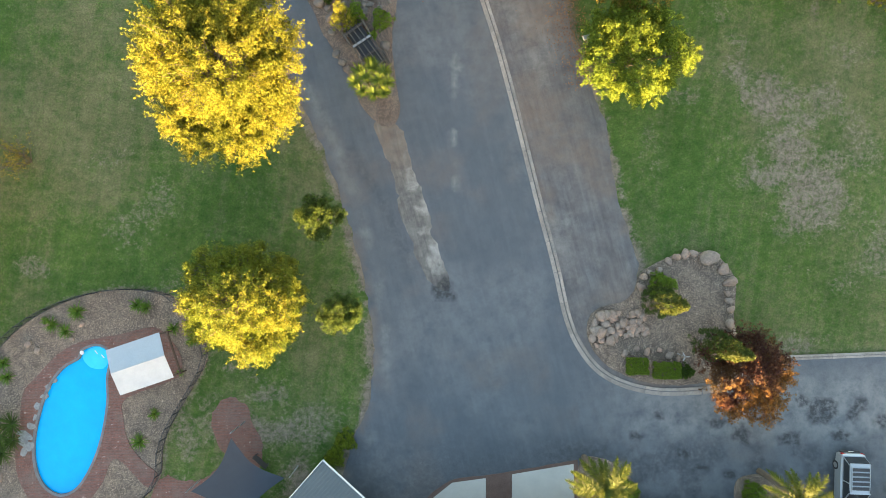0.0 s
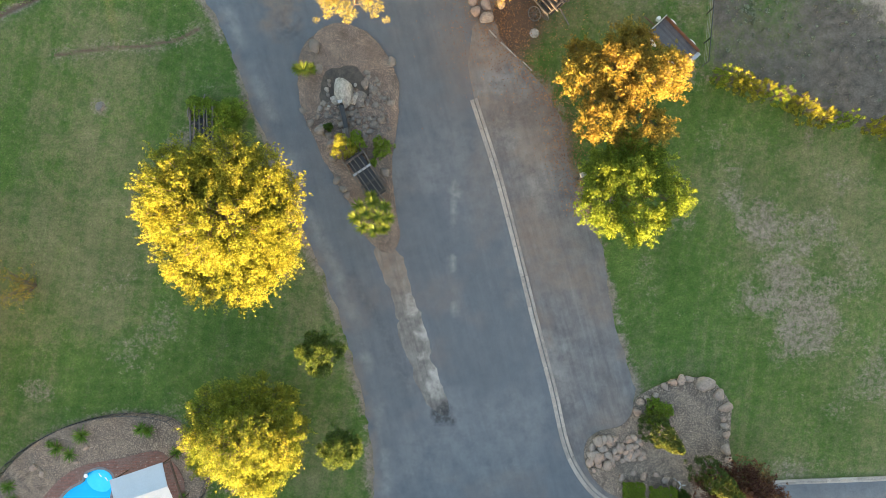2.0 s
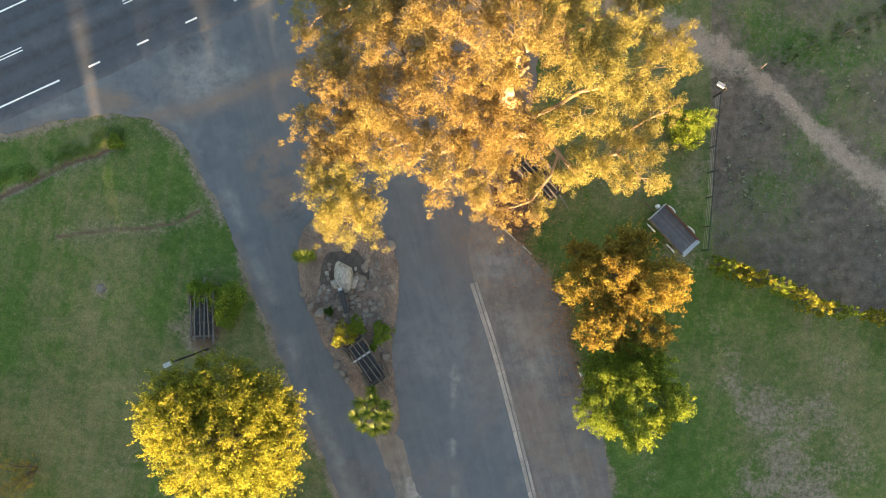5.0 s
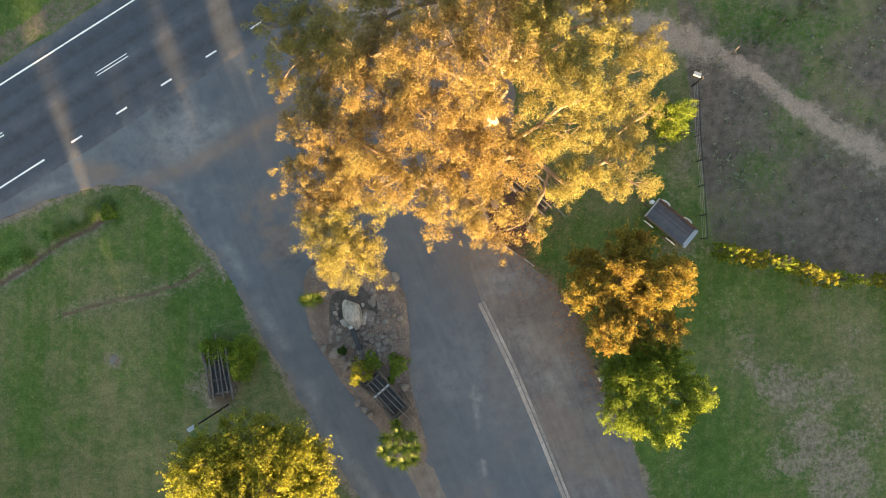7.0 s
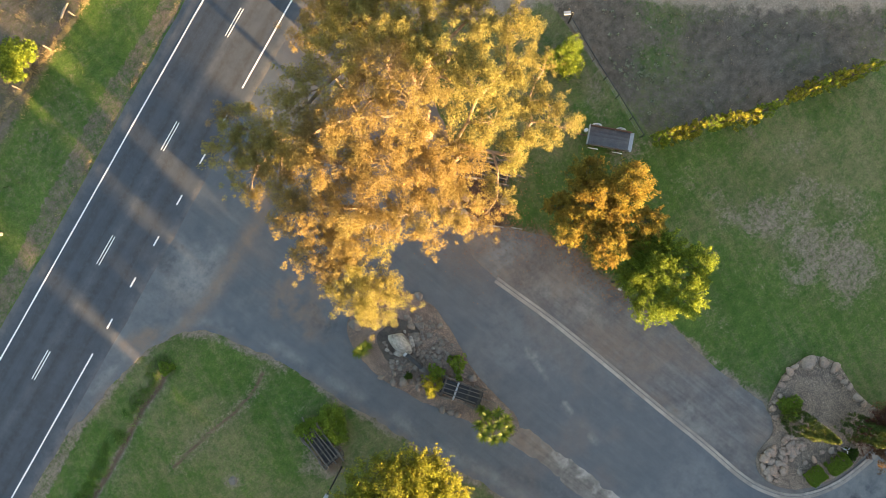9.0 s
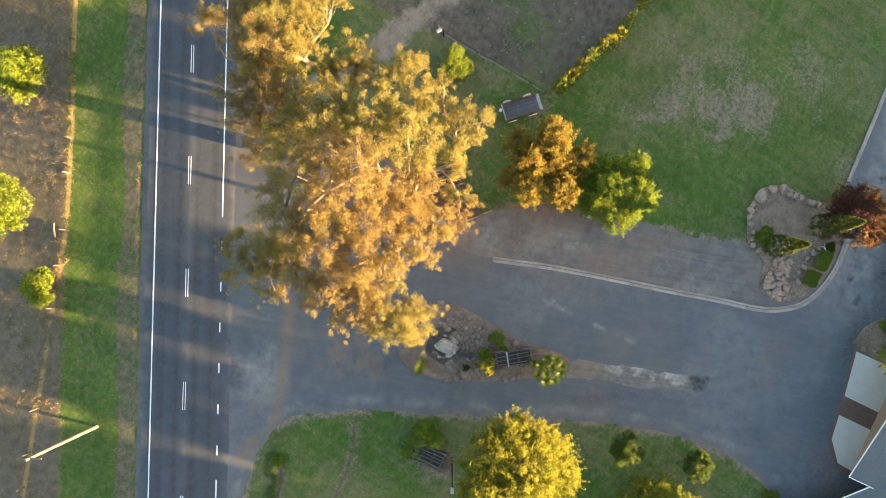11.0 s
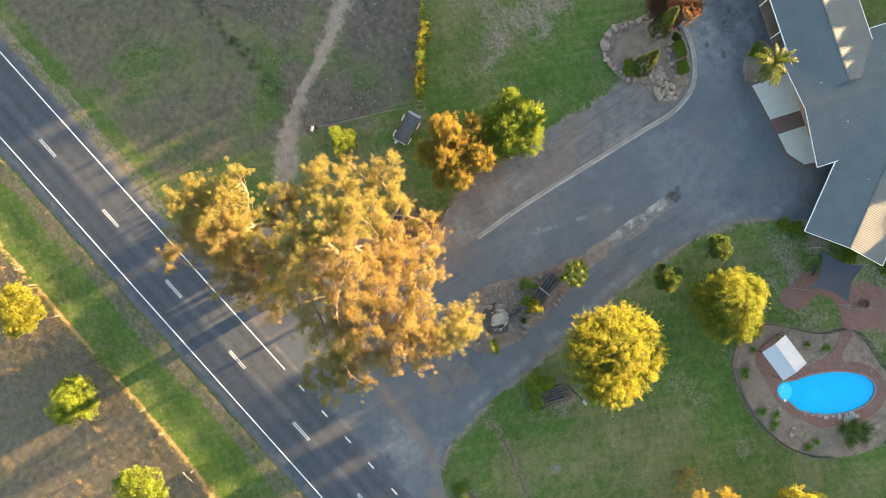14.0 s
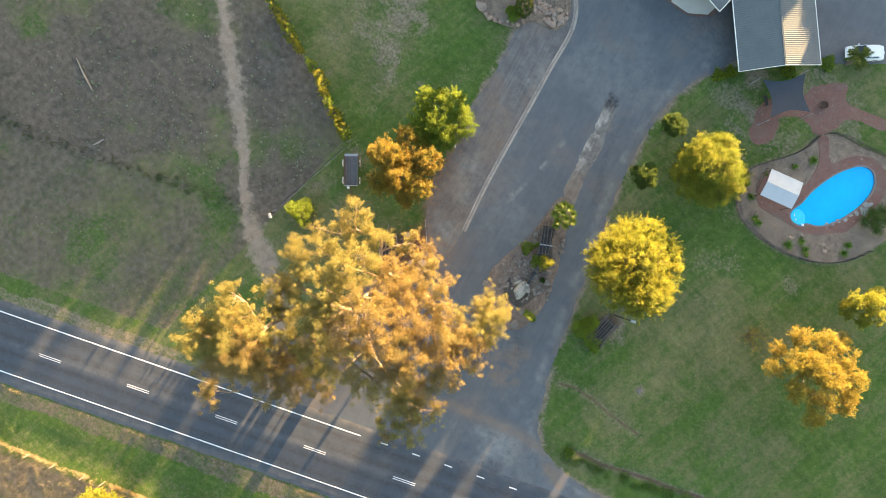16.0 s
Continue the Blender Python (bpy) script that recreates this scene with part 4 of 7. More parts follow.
def gum_tree(x, y, fork, lobes, leaf, leaf_b, where_b, label, seed, tuft=0.6, per=190):
    """A spreading gum: limbs grow from the fork to each mass of the crown, branch again to tufts of narrow leaves at their ends."""
    rng = np.random.default_rng(seed)
    root = thing("gum_tree", x, y, 0, 0, label, "tree")
    fork = np.array(fork, float)
    nodes, parent, tips = [fork], [-1], []
    for dx, dy, z, r in sorted(lobes, key=lambda q: math.hypot(q[0] - fork[0], q[1] - fork[1])):
        tip = np.array((dx, dy, z - 0.35 * r))
        cost = [np.linalg.norm(tip - q) + 0.45 * np.linalg.norm(q - fork) + (4.0 if q[2] > tip[2] + 1 else 0.0) for q in nodes]
        i = int(np.argmin(cost))
        a, steps = nodes[i], max(2, int(np.linalg.norm(tip - nodes[i]) / 1.3))
        bend = rng.normal(0, 0.09, 3) * np.linalg.norm(tip - a) + np.array((0, 0, 0.05 * np.linalg.norm(tip - a)))
        for k in range(1, steps + 1):
            t = k / steps
            nodes.append(a + (tip - a) * t + bend * 4 * t * (1 - t) + rng.normal(0, 0.10, 3) * (k < steps))
            parent.append(i)
            i = len(nodes) - 1
        tips.append((i, np.array((dx, dy, z)), r))
    load = np.zeros(len(nodes))
    for i, c, r in tips:
        load[i] += r * r
    for i in range(len(nodes) - 1, 0, -1):
        load[parent[i]] += load[i]
    thick = 0.03 + 0.034 * np.sqrt(load)
    wood = Build()
    wood.tube([(0, 0, -0.1), (0, 0, 0.4), tuple(fork * 0.5), tuple(fork), tuple(fork + np.array((0, 0, 0.2)))], [1.0, 0.78, 0.62, 0.34, 0.10], 12)
    for i in range(1, len(nodes)):
        q = parent[i]
        wood.tube([tuple(nodes[q]), tuple(nodes[i])], [min(thick[q], thick[i] * 1.25, 0.36), min(thick[i], 0.34)], 7, False)
    centres, radii = [], []
    for i, c, r in tips:
        near = [i, i, parent[i]]
        k = max(5, int(2.7 * (r / tuft) ** 2))
        for j in range(k):
            u = rng.normal(size=3)
            u /= np.linalg.norm(u)
            if u[2] < -0.1:
                u[2] *= -0.7
            q = c + u * (r * rng.uniform(0.4, 1.06) + 0.2) * np.array((1, 1, 0.8))
            size = tuft * rng.uniform(0.55, 1.25)
            a = nodes[near[j % 3]]
            mid = (a + q) / 2 + rng.normal(0, 0.12, 3) * np.linalg.norm(q - a) * 0.7 + np.array((0, 0, 0.1))
            wood.tube([tuple(a), tuple(mid), tuple(q)], [0.022, 0.016, 0.008], 4, False)
            centres.append(q)
            radii.append(size)
            for e in range(3):                     # lesser sprays round the tuft
                centres.append(q + rng.normal(0, 0.75, 3) * size * np.array((1, 1, 0.8)) + u * 0.4 * size)
                radii.append(size * rng.uniform(0.35, 0.6))
    part("trunk", wood, M_GUMBARK, root, "pale smooth trunk and limbs")
    centres, radii = np.array(centres), np.array(radii)
    counts = np.maximum(8, per * (radii / tuft) ** 2).astype(int)
    second = np.array([bool(where_b(c[0], c[1])) for c in centres])
    for mask, mat in ((~second, leaf), (second, leaf_b)):
        v = leaf_cloud(centres[mask], radii[mask], counts[mask], 0.175, 0.05, rng, 0.3, flat=0.85, up=0.3, corners=3)
        part("crown", quick_mesh("crown", v, np.arange(len(v)).reshape(-1, 3), mat), mat, root)
    return root


# masses of the gum's crown: offsets from the trunk, height, radius
GUM = [
        (9.3, 12.7, 14.2, 2.2), (6.1, 9.8, 15.2, 2.7), (9.3, 7.1, 14.7, 1.5), (6.2, 13.7, 13.7, 1.7), (4.0, 12.0, 13.7, 2.1), (4.5, 9.0, 14.2, 1.9), (4.7, 16.7, 11.7, 1.3), (6.5, 7.5, 14.2, 1.4),
        (0.8, 13.8, 8.5, 1.7), (1.4, 11.1, 9, 1.8), (-2.3, 12.0, 9, 0.7), (-3.6, 10.2, 8, 1.3), (7.1, 4.7, 11.2, 1.8), (4.8, 6.6, 10.7, 1.6), (6.1, 2.7, 11.2, 1.6), (7.8, 0.3, 11.2, 1.5),
        (9.5, -0.2, 11.2, 0.7), (6.3, -1.8, 11.7, 1.6), (8.6, -3.3, 10.2, 1.1), (6.4, -4.4, 10.2, 1.2), (7.4, -5.7, 10.2, 0.9), (6.9, -7.5, 11.2, 1.2), (4.6, -6.2, 10.7, 1.4), (2.9, 0.4, 15, 2.3),
        (2.3, 3.3, 14.5, 2.1), (2.6, -2.5, 15, 2.0), (2.9, -4.6, 13.5, 1.5), (0.7, 5.9, 13, 2.1), (-0.9, 1.9, 16, 2.3), (-1.2, -0.7, 16.5, 1.9), (-2.0, 7.5, 12, 1.9), (-2.9, 4.3, 14, 2.3),
        (-4.3, 0.8, 15.5, 2.3), (-1.5, -2.6, 14, 1.6), (3.0, -7.1, 11, 1.3), (-0.2, -4.9, 12, 1.6), (0.3, -8.8, 10.5, 1.2), (-2.6, -7.6, 11.5, 1.9), (-2.8, -4.9, 13, 2.0), (-1.8, -9.3, 10, 0.9),
        (-4.6, -2.6, 14.5, 2.3), (-5.4, -6.1, 12.5, 2.0), (-5.9, -8.2, 10.5, 1.0), (-6.6, 4.1, 13, 2.0), (-8.2, 2.2, 12.5, 1.8), (-7.3, -0.6, 13.5, 2.2), (-7.7, -3.4, 13, 2.2), (-8.7, -5.7, 11.5, 1.9),
        (-10.5, -2.1, 11.5, 2.1), (-11.6, -4.7, 10.5, 1.9), (-12.3, -0.6, 10, 1.6), (-11.5, -6.9, 10, 1.8), (-10.9, -9.1, 9.5, 1.8), (-10.8, -10.4, 9, 1.2), (-12.7, -9.8, 8.5, 1.1), (-13.0, -7.5, 9, 1.1),
        (-13.3, -3.9, 9.5, 1.0), (-12.1, 7.6, 8, 1.5), (-10.7, 5.2, 8.5, 1.7), (-13.0, 4.1, 8, 1.7), (-14.0, 6.7, 7.5, 1.3), (-14.3, 3.3, 7, 0.9), (3.2, 9.3, 9.6, 1.8), (0.6, 9.2, 9.2, 1.8),
        (3.4, 12.2, 9.0, 1.8), (-1.2, 10.6, 8.6, 1.4), (-9.8, 3.4, 9.6, 1.6), (-11.6, 2.2, 9.2, 1.5), (8.0, 12.4, 13.6, 1.8), (8.8, 10.2, 14.0, 1.6)]
gum_tree(4.8, 36.5, (-0.7, 0.1, 7.6), GUM, L_GUM, L_GUMBROWN, lambda x, y: (x + 0.8 * math.sin(y * 1.3) < 0.8 and y + 0.9 * math.sin(x * 1.1) < 3.0 and not (x < -7.5 and y < -6.6)) or (y > 8.5 and x < 6.5 + math.sin(y)),
         "huge spreading gum tree with golden sunlit leaves and pale limbs", 1)
tree("tree", -14.7, 12.2, 12, [(a, b, c + 0.48 * b, d) for a, b, c, d in round_lobes(6.0, 7.2, 13, 2, 0.6)], L_YELLOW, M_BARK, "large round tree with bright yellow autumn leaves on the lawn", trunk=0.32, clump=0.40, per=62, size=(0.15, 0.08), seed=2, fill=1.2, spray=2.0, tall=1.0)
# the low ring of lobes is added, unseen, to keep sun off the drive mouth
tree("tree", -14.4, -2.9, 7, round_lobes(4.7, 4.2, 8, 3) + [(3.0 * math.cos(0.8 * k), 3.0 * math.sin(0.8 * k), 2.0, 1.35) for k in range(8)], L_LEMON, M_BARK, "dense round tree with yellow-green leaves beside the pool garden", trunk=0.25, clump=0.34, per=56, size=(0.13, 0.08), seed=3, fill=1.3, tall=1.3)
tree("tree", 12.8, 14.4, 7, [(0, 0.8, 3.9, 2.2), (-1.7, 1.6, 3.9, 1.7), (1.7, 1.7, 3.9, 1.7), (0.2, 3.0, 3.6, 1.5), (-2.8, -0.9, 4.3, 1.35), (-1.4, -1.9, 3.9, 1.1), (0.5, -2.4, 4.4, 1.4), (2.9, -0.3, 4.7, 1.35), (2.2, -1.5, 4.1, 1.0)], L_LIME, M_BARK, "green leafy tree beside the parking strip", trunk=0.22, clump=0.45, per=100, size=(0.165, 0.085), seed=4, fill=1.2)
tree("tree", 12.2, 21.6, 8, [(0.2, -0.6, 4.2, 2.1), (-0.4, 1.6, 5.0, 2.2), (-3.0, 0.8, 5.2, 1.6), (2.5, 0.7, 5.7, 2.0), (-1.7, -2.1, 5.0, 1.7), (2.3, -2.6, 4.5, 1.4), (0.6, 3.4, 4.4, 1.7), (-2.6, 2.8, 4.0, 1.3), (0.4, -3.4, 3.9, 1.0)], L_ORANGE, M_BARK, "tree with orange-brown autumn leaves beside the parking strip", trunk=0.25, clump=0.4, per=62, size=(0.17, 0.09), seed=5, fill=1.35, tall=1.2)
tree("tree", -38.7, 6.3, 8, [(-0.6, 0.4, 6.8, 2.2), (2.6, 1.2, 6.2, 1.7), (3.9, -1.2, 5.4, 1.4), (1.6, -2.6, 5.6, 1.7), (-1.4, -3.0, 5.2, 1.6), (-3.6, -1.6, 5.4, 1.7), (-4.4, 1.2, 5.6, 1.5), (-2.4, 3.2, 6.0, 1.8), (0.6, 3.6, 6.2, 1.6), (3.8, 3.4, 5.4, 1.2), (4.9, 1.4, 4.8, 1.0), (-0.4, -4.6, 4.4, 1.1), (-5.2, -0.4, 4.6, 1.0), (-3.6, 4.8, 5.2, 1.1), (1.4, 0.2, 6.6, 1.6)], L_GOLD, M_BARK, "round tree with golden leaves on the western lawn", trunk=0.25, clump=0.45, per=62, size=(0.18, 0.09), seed=6, tall=1.3)
tree("tree", -38.6, -3.3, 5.4, round_lobes(2.7, 3.9, 6, 7), L_YELLOW, M_BARK, "small yellow-leaved tree on the western lawn", trunk=0.14, clump=0.55, per=90, size=(0.2, 0.1), seed=7)
for i, (x, y, r) in enumerate(((-1.9, 73.6, 3.3), (-14.2, 68.9, 3.4), (10.6, 76.8, 3.4), (-20.3, 62.9, 1.9))):
    tree("tree", x, y, r * 1.6, round_lobes(r, r * 0.95, 7, 20 + i), L_LIME if i != 2 else L_YELLOW, M_BARK, "bushy green tree in the dry paddock across the highway", trunk=0.15, clump=0.6, per=100, size=(0.2, 0.11), seed=20 + i, group="trees across the highway")
tree("tree", -9.2, 2.9, 5.0, round_lobes(1.75, 3.8, 6, 41, 1.1), L_CITRUS, M_BARK, "small dense dark green citrus tree on the lawn", trunk=0.09, clump=0.34, per=85, size=(0.13, 0.075), seed=41)
tree("tree", -7.75, -3.7, 5.0, round_lobes(1.65, 3.8, 6, 42, 1.1), L_CITRUS, M_BARK, "small dense dark green citrus tree beside the drive", trunk=0.09, clump=0.34, per=85, size=(0.13, 0.075), seed=42)


# ---- dry grass and weeds
def blades(name, x, y, height, width, leaf, label, per=5, seed=0, spread=0.14, base=0.0):
    rng = np.random.default_rng(seed)
    x, y = np.repeat(x, per), np.repeat(y, per)
    n = len(x)
    x, y = x + rng.normal(0, spread, n), y + rng.normal(0, spread, n)
    h, a = height * rng.uniform(0.5, 1.3, n), rng.uniform(0, 2 * math.pi, n)
    lx, ly = rng.normal(0, 0.35, n) * h, rng.normal(0, 0.35, n) * h
    w = width * rng.uniform(0.6, 1.3, n)
    cx, cy = np.cos(a) * w / 2, np.sin(a) * w / 2
    z0 = np.full(n, base - 0.04)
    v = np.stack([np.stack([x - cx, y - cy, z0], -1), np.stack([x + cx, y + cy, z0], -1), np.stack([x + lx + cx * 0.3, y + ly + cy * 0.3, h + base], -1), np.stack([x + lx - cx * 0.3, y + ly - cy * 0.3, h + base], -1)], 1).reshape(-1, 3)
    return tagged(new(name, quick_mesh(name, v, np.arange(4 * n).reshape(-1, 4), leaf)), label, "grass", kind="stuff")


def scatter(n, x0, x1, y0, y1, keep, seed):
    rng = np.random.default_rng(seed)
    x, y = rng.uniform(x0, x1, n), rng.uniform(y0, y1, n)
    h = (x - ROAD_A[0]) * ROAD_N[0] + (y - ROAD_A[1]) * ROAD_N[1]
    k = keep(x, y, h)
    return x[k], y[k]


gx_, gy_ = scatter(80000, -62, 45, 40, 98, lambda x, y, h: (h > 12.6) & (clouds(x, y, 0.55, 2, 30) * 0.7 + clouds(x, y, 6, 2, 31) * 0.3 > 0.53), 1)
blades("dry_grass", gx_, gy_, 0.17, 0.024, L_STRAW, "clumps of dry straw-coloured grass in the far paddock", 7, 2, 0.2)
gx_, gy_ = scatter(60000, -62, 45, 40, 98, lambda x, y, h: (distance(FAR_FENCE, x, y) < 0.36) | ((np.abs(h - 5.25 - 0.2 * clouds(x, y, 3, 2, 6)) < 0.14) & (clouds(x, y, 3.5, 2, 33) > 0.5)), 3)
blades("dry_grass", gx_, gy_, 0.2, 0.028, L_STRAW, "tall dry grass along the far fence and the road edge", 10, 4)
gx_, gy_ = scatter(11000, -62, 45, 40, 98, lambda x, y, h: (h > 6.5) & (h < 12.3) & (clouds(x, y, 2.5, 3, 35) > 0.5), 5)
blades("weeds", gx_, gy_, 0.15, 0.04, L_WEED, "green roadside weeds between the highway and the far fence", 6, 6, base=-0.12)
gx_, gy_ = scatter(16000, 20, 66, 17, 72, lambda x, y, h: (h < -9) & (y > 23.9 - 0.33 * (x - 20.8)) & (clouds(x, y, 2.0, 3, 36) > 0.56) & (distance(PATH, x, y) > 1.6), 7)
blades("weeds", gx_, gy_, 0.10, 0.04, L_WEED, "low weeds and pale stalks in the dry paddock", 5, 8, 0.15)
gx_, gy_ = scatter(24000, -48, -20, 24, 37, lambda x, y, h: (h < -6.5) & (distance(DITCH, x, y) < 1.9 - 0.8 * clouds(x, y, 3, 2, 40)) & (clouds(x, y, 0.9, 3, 37) > 0.47) & (y > 0.45 * (x + 28) + 32.6), 9)
blades("weeds", gx_, gy_, 0.06, 0.06, L_RANK, "rank dark green weeds along the roadside ditch", 7, 10)
gx_, gy_ = scatter(3500, 22, 60, 36, 60, lambda x, y, h: (h < -9) & (distance([(21.3, 37.6), (28.3, 40.8), (33.8, 42.9), (40, 46.2), (47, 49.2), (54.3, 52.2), (66, 57)], x, y) < 0.8), 11)
blades("weeds", gx_, gy_, 0.22, 0.05, L_WEED, "long grass along the old paddock fence", 10, 12)
gx_, gy_ = scatter(5000, 22, 60, 17, 60, lambda x, y, h: (h < -9) & (y > 24.2 - 0.33 * (x - 20.8)) & (clouds(x, y, 1.0, 3, 38) > 0.6) & (distance(PATH, x, y) > 1.5), 13)
blades("weeds", gx_, gy_, 0.10, 0.04, L_STRAW, "pale dry tufts dotted over the bare paddock", 6, 14, 0.1)
rng = np.random.default_rng(16)                       # pale broad-leaved weeds in drifts over the paddock
spots = []
for cx, cy, wide, n in ((47.8, 41.9, 4.2, 70), (37.1, 37.9, 3.0, 60), (22.5, 30.6, 1.8, 34), (38.8, 30.1, 2.2, 16), (50.6, 34.9, 2.5, 16), (45.9, 43.5, 2.6, 40), (23.2, 28.6, 1.2, 22), (40, 34, 12, 150), (32, 30, 9, 70)):
    spots += [(x, y) for x, y in zip(rng.normal(cx, wide, n), rng.normal(cy, wide * 0.7, n)) if y > 25.5 - 0.33 * (x - 20.8) and y < 38.5 + 0.47 * (x - 21.3) and x > 21.5 and distance(PATH, np.array([x]), np.array([y]))[0] > 1.7]
v_ = []
for x, y in spots:
    r_ = rng.uniform(0.08, 0.24)
    v_.append(leaf_cloud([(x, y, 0.05)], [r_], [int(18 + 90 * r_)], 0.13, 0.06, rng, flat=0.4, up=2.0))
v_ = np.vstack(v_)
v_[:, 2] = np.maximum(v_[:, 2], -0.01)
L_PALEWEED = leaf_material("pale weeds", (0.15, 0.165, 0.10), (0.27, 0.27, 0.19), (0.19, 0.20, 0.12), 0.1)
tagged(new("weeds", quick_mesh("weeds", v_, np.arange(len(v_)).reshape(-1, 4), L_PALEWEED)), "drifts of pale grey-green broad-leaved weeds in the paddock", "weeds", kind="stuff")
rng = np.random.default_rng(15)                       # fallen leaves under the gum and beside the strip
t_ = rng.random(5600)
lx_ = np.where(t_ < 0.45, 5.0 + rng.normal(0, 2.6, 5600), np.interp(t_ * 30, [13.5, 17.5, 20, 21.7, 24.2, 26, 29.5], [10.6, 9.3, 9.0, 8.3, 6.6, 5.0, 3.4]) + rng.normal(0, 0.9, 5600))
ly_ = np.where(t_ < 0.45, 28.8 + rng.normal(0, 2.8, 5600), t_ * 30 + rng.normal(0, 0.4, 5600))
v_ = leaf_cloud(np.stack([lx_, ly_, np.full(5600, 0.06)], -1), np.full(5600, 0.05), np.full(5600, 1), 0.12, 0.07, rng, up=3.0)
v_[:, 2] = np.clip(v_[:, 2], 0.045, 0.09)
L_FALLEN = leaf_material("fallen leaves", (0.22, 0.10, 0.045), (0.33, 0.17, 0.07), (0.17, 0.09, 0.05), 0.1)
tagged(new("fallen_leaves", quick_mesh("fallen_leaves", v_, np.arange(len(v_)).reshape(-1, 4), L_FALLEN)), "scattered brown and orange fallen leaves on the ground", "leaves", kind="stuff")

# ---- motel building: three roofs that meet
def roof_slope(parent, a, b, c, d, mat=None, ribs=0.25, name="roof_slope"):
    """A ribbed sheet; a, b the eave from end to end, d, c the ridge above them."""
    a, b, c, d = (Vector(p) for p in (a, b, c, d))
    n = (b - a).cross(d - a).normalized()
    if n.z < 0:
        n.negate()
    k = max(2, int((b - a).length / ribs))
    vs, fs = [], []
    for i in range(k):
        for t, h in ((i / k, 0.0), ((i + 0.55) / k, 0.0), ((i + 0.68) / k, 0.02), ((i + 0.87) / k, 0.02)):
            vs += [a.lerp(b, t) + n * h, d.lerp(c, t) + n * h]
    vs += [b, c]
    m = len(vs) // 2
    fs += [(2 * i, 2 * i + 2, 2 * i + 3, 2 * i + 1) for i in range(m - 1)]
    low = len(vs)
    vs += [p - n * 0.12 for p in (a, b, c, d)]
    fs += [(low, low + 3, low + 2, low + 1)]
    return part(name, Build().add(vs, fs), mat or M_ROOF, parent)


def bar(parent, p, q, w, h, mat, name, label=""):
    p, q = Vector(p), Vector(q)
    mid, d = (p + q) / 2, q - p
    b = Build().box(mid, (d.length, w, h), math.atan2(d.y, d.x), -math.asin(d.z / d.length), 0, 0.015)
    return part(name, b, mat, parent, label)


def gable_roof(parent, origin, turn, length, width, eave, rise, over=0.0, gable_wall=True):
    """A roof with its ridge along its own x, from its gable end at origin."""
    m = pose(origin[0], origin[1], 0, 0, 0, turn)
    P = lambda x, y, z: m @ Vector((x, y, z))
    w = width / 2
    for s in (1, -1):
        roof_slope(parent, P(0, s * w, eave), P(length, s * w, eave), P(length, 0, eave + rise), P(0, 0, eave + rise))
        bar(parent, P(-0.02, s * (w + 0.04), eave - 0.05), P(length, s * (w + 0.04), eave - 0.05), 0.10, 0.12, M_WHITE, "gutter", "white gutter")
        bar(parent, P(-0.03, s * w, eave - 0.03), P(-0.03, 0, eave + rise - 0.02), 0.05, 0.15, M_WHITE, "fascia", "white barge board")
    k = int(length / 0.42)
    for i in range(k):
        bar(parent, P(i * length / k + 0.01, 0, eave + rise + 0.03), P((i + 1) * length / k - 0.01, 0, eave + rise + 0.03), 0.22, 0.07, M_ROOF, "ridge_cap")
    inset = 1.9
    for s in (1, -1):
        bar(parent, P(inset, s * (w - inset), eave / 2 - 0.05), P(length, s * (w - inset), eave / 2 - 0.05), 0.2, eave - 0.12, M_WALL, "wall")
    b = Build()
    x0, x1 = inset, inset + 0.2
    prof = [(-w + inset, 0), (w - inset, 0), (w - inset, eave - 0.1), (0, eave + rise - 0.35), (-w + inset, eave - 0.1)]
    b.add([P(x, y, z) for x in (x0, x1) for y, z in prof], [(4, 3, 2, 1, 0), (5, 6, 7, 8, 9)] + [(i, (i + 1) % 5, 5 + (i + 1) % 5, 5 + i) for i in range(5)])
    part("gable_wall", b, M_WALL, parent)


motel = thing("motel_building", 0, 0, 0, 0, "low motel building with grey-green ribbed roofs and white gutters", "building")
gable_roof(motel, (4.4, -18.1), -90, 17, 13.6, 2.75, 1.35)
gable_roof(motel, (-12.4, -18.0), math.degrees(math.atan2(-0.67, 0.74)), 21, 9.8, 2.7, 1.2)
gable_roof(motel, (36, -23.9), 180, 30, 9.8, 3.0, 1.2)
# cream forecourt slabs with a brown path between, verandah floor and posts
fc = ragged(curve_through(FORECOURT[:6], 0.4), 0.05, 3.0)
tagged(new("forecourt", sheet("forecourt", np.vstack([fc, [(9.9, -20.5), (-2.4, -20.5)]]), 0.07, M_PAVER, 0.2, 0.5)), "dark brown paved forecourt edge before the motel entrance", "paving", kind="structure")
for q in ([(-1.9, -20.2), (-1.75, -18.4), (0.2, -16.85), (2.75, -16.5), (2.75, -20.2)], [(4.7, -20.2), (4.75, -16.2), (9.4, -15.4), (9.5, -20.2)]):
    b = sheet("slab", np.array(q, float), 0.085, M_SLAB, 0.1, 0.6)
    tagged(new("slab", b), "cream concrete forecourt slab", "paving", kind="structure")
M_TERRA = surface("brown verandah tiles", (0.155, 0.11, 0.08), (0.19, 0.14, 0.10), 1, 12, 0.15)
vb = Build().box((24.5, -21.5, 0.06), (22, 4.3, 0.12), 0, 0, 0, 0.02)
tagged(new("verandah_floor", vb.make("verandah_floor", M_TERRA)), "brown tiled verandah floor along the rooms", "floor", kind="structure")
for x in (14.2, 18.4, 22.6, 26.7, 31.0, 35.2):
    part("verandah_post", Build().box((x, -19.35, 1.38), (0.13, 0.13, 2.6), 0, 0, 0, 0.01), M_WHITE, motel, "white post")
    part("bracket", Build().box((x, -19.75, 2.52), (0.10, 0.8, 0.10)), M_WHITE, motel, "white bracket")
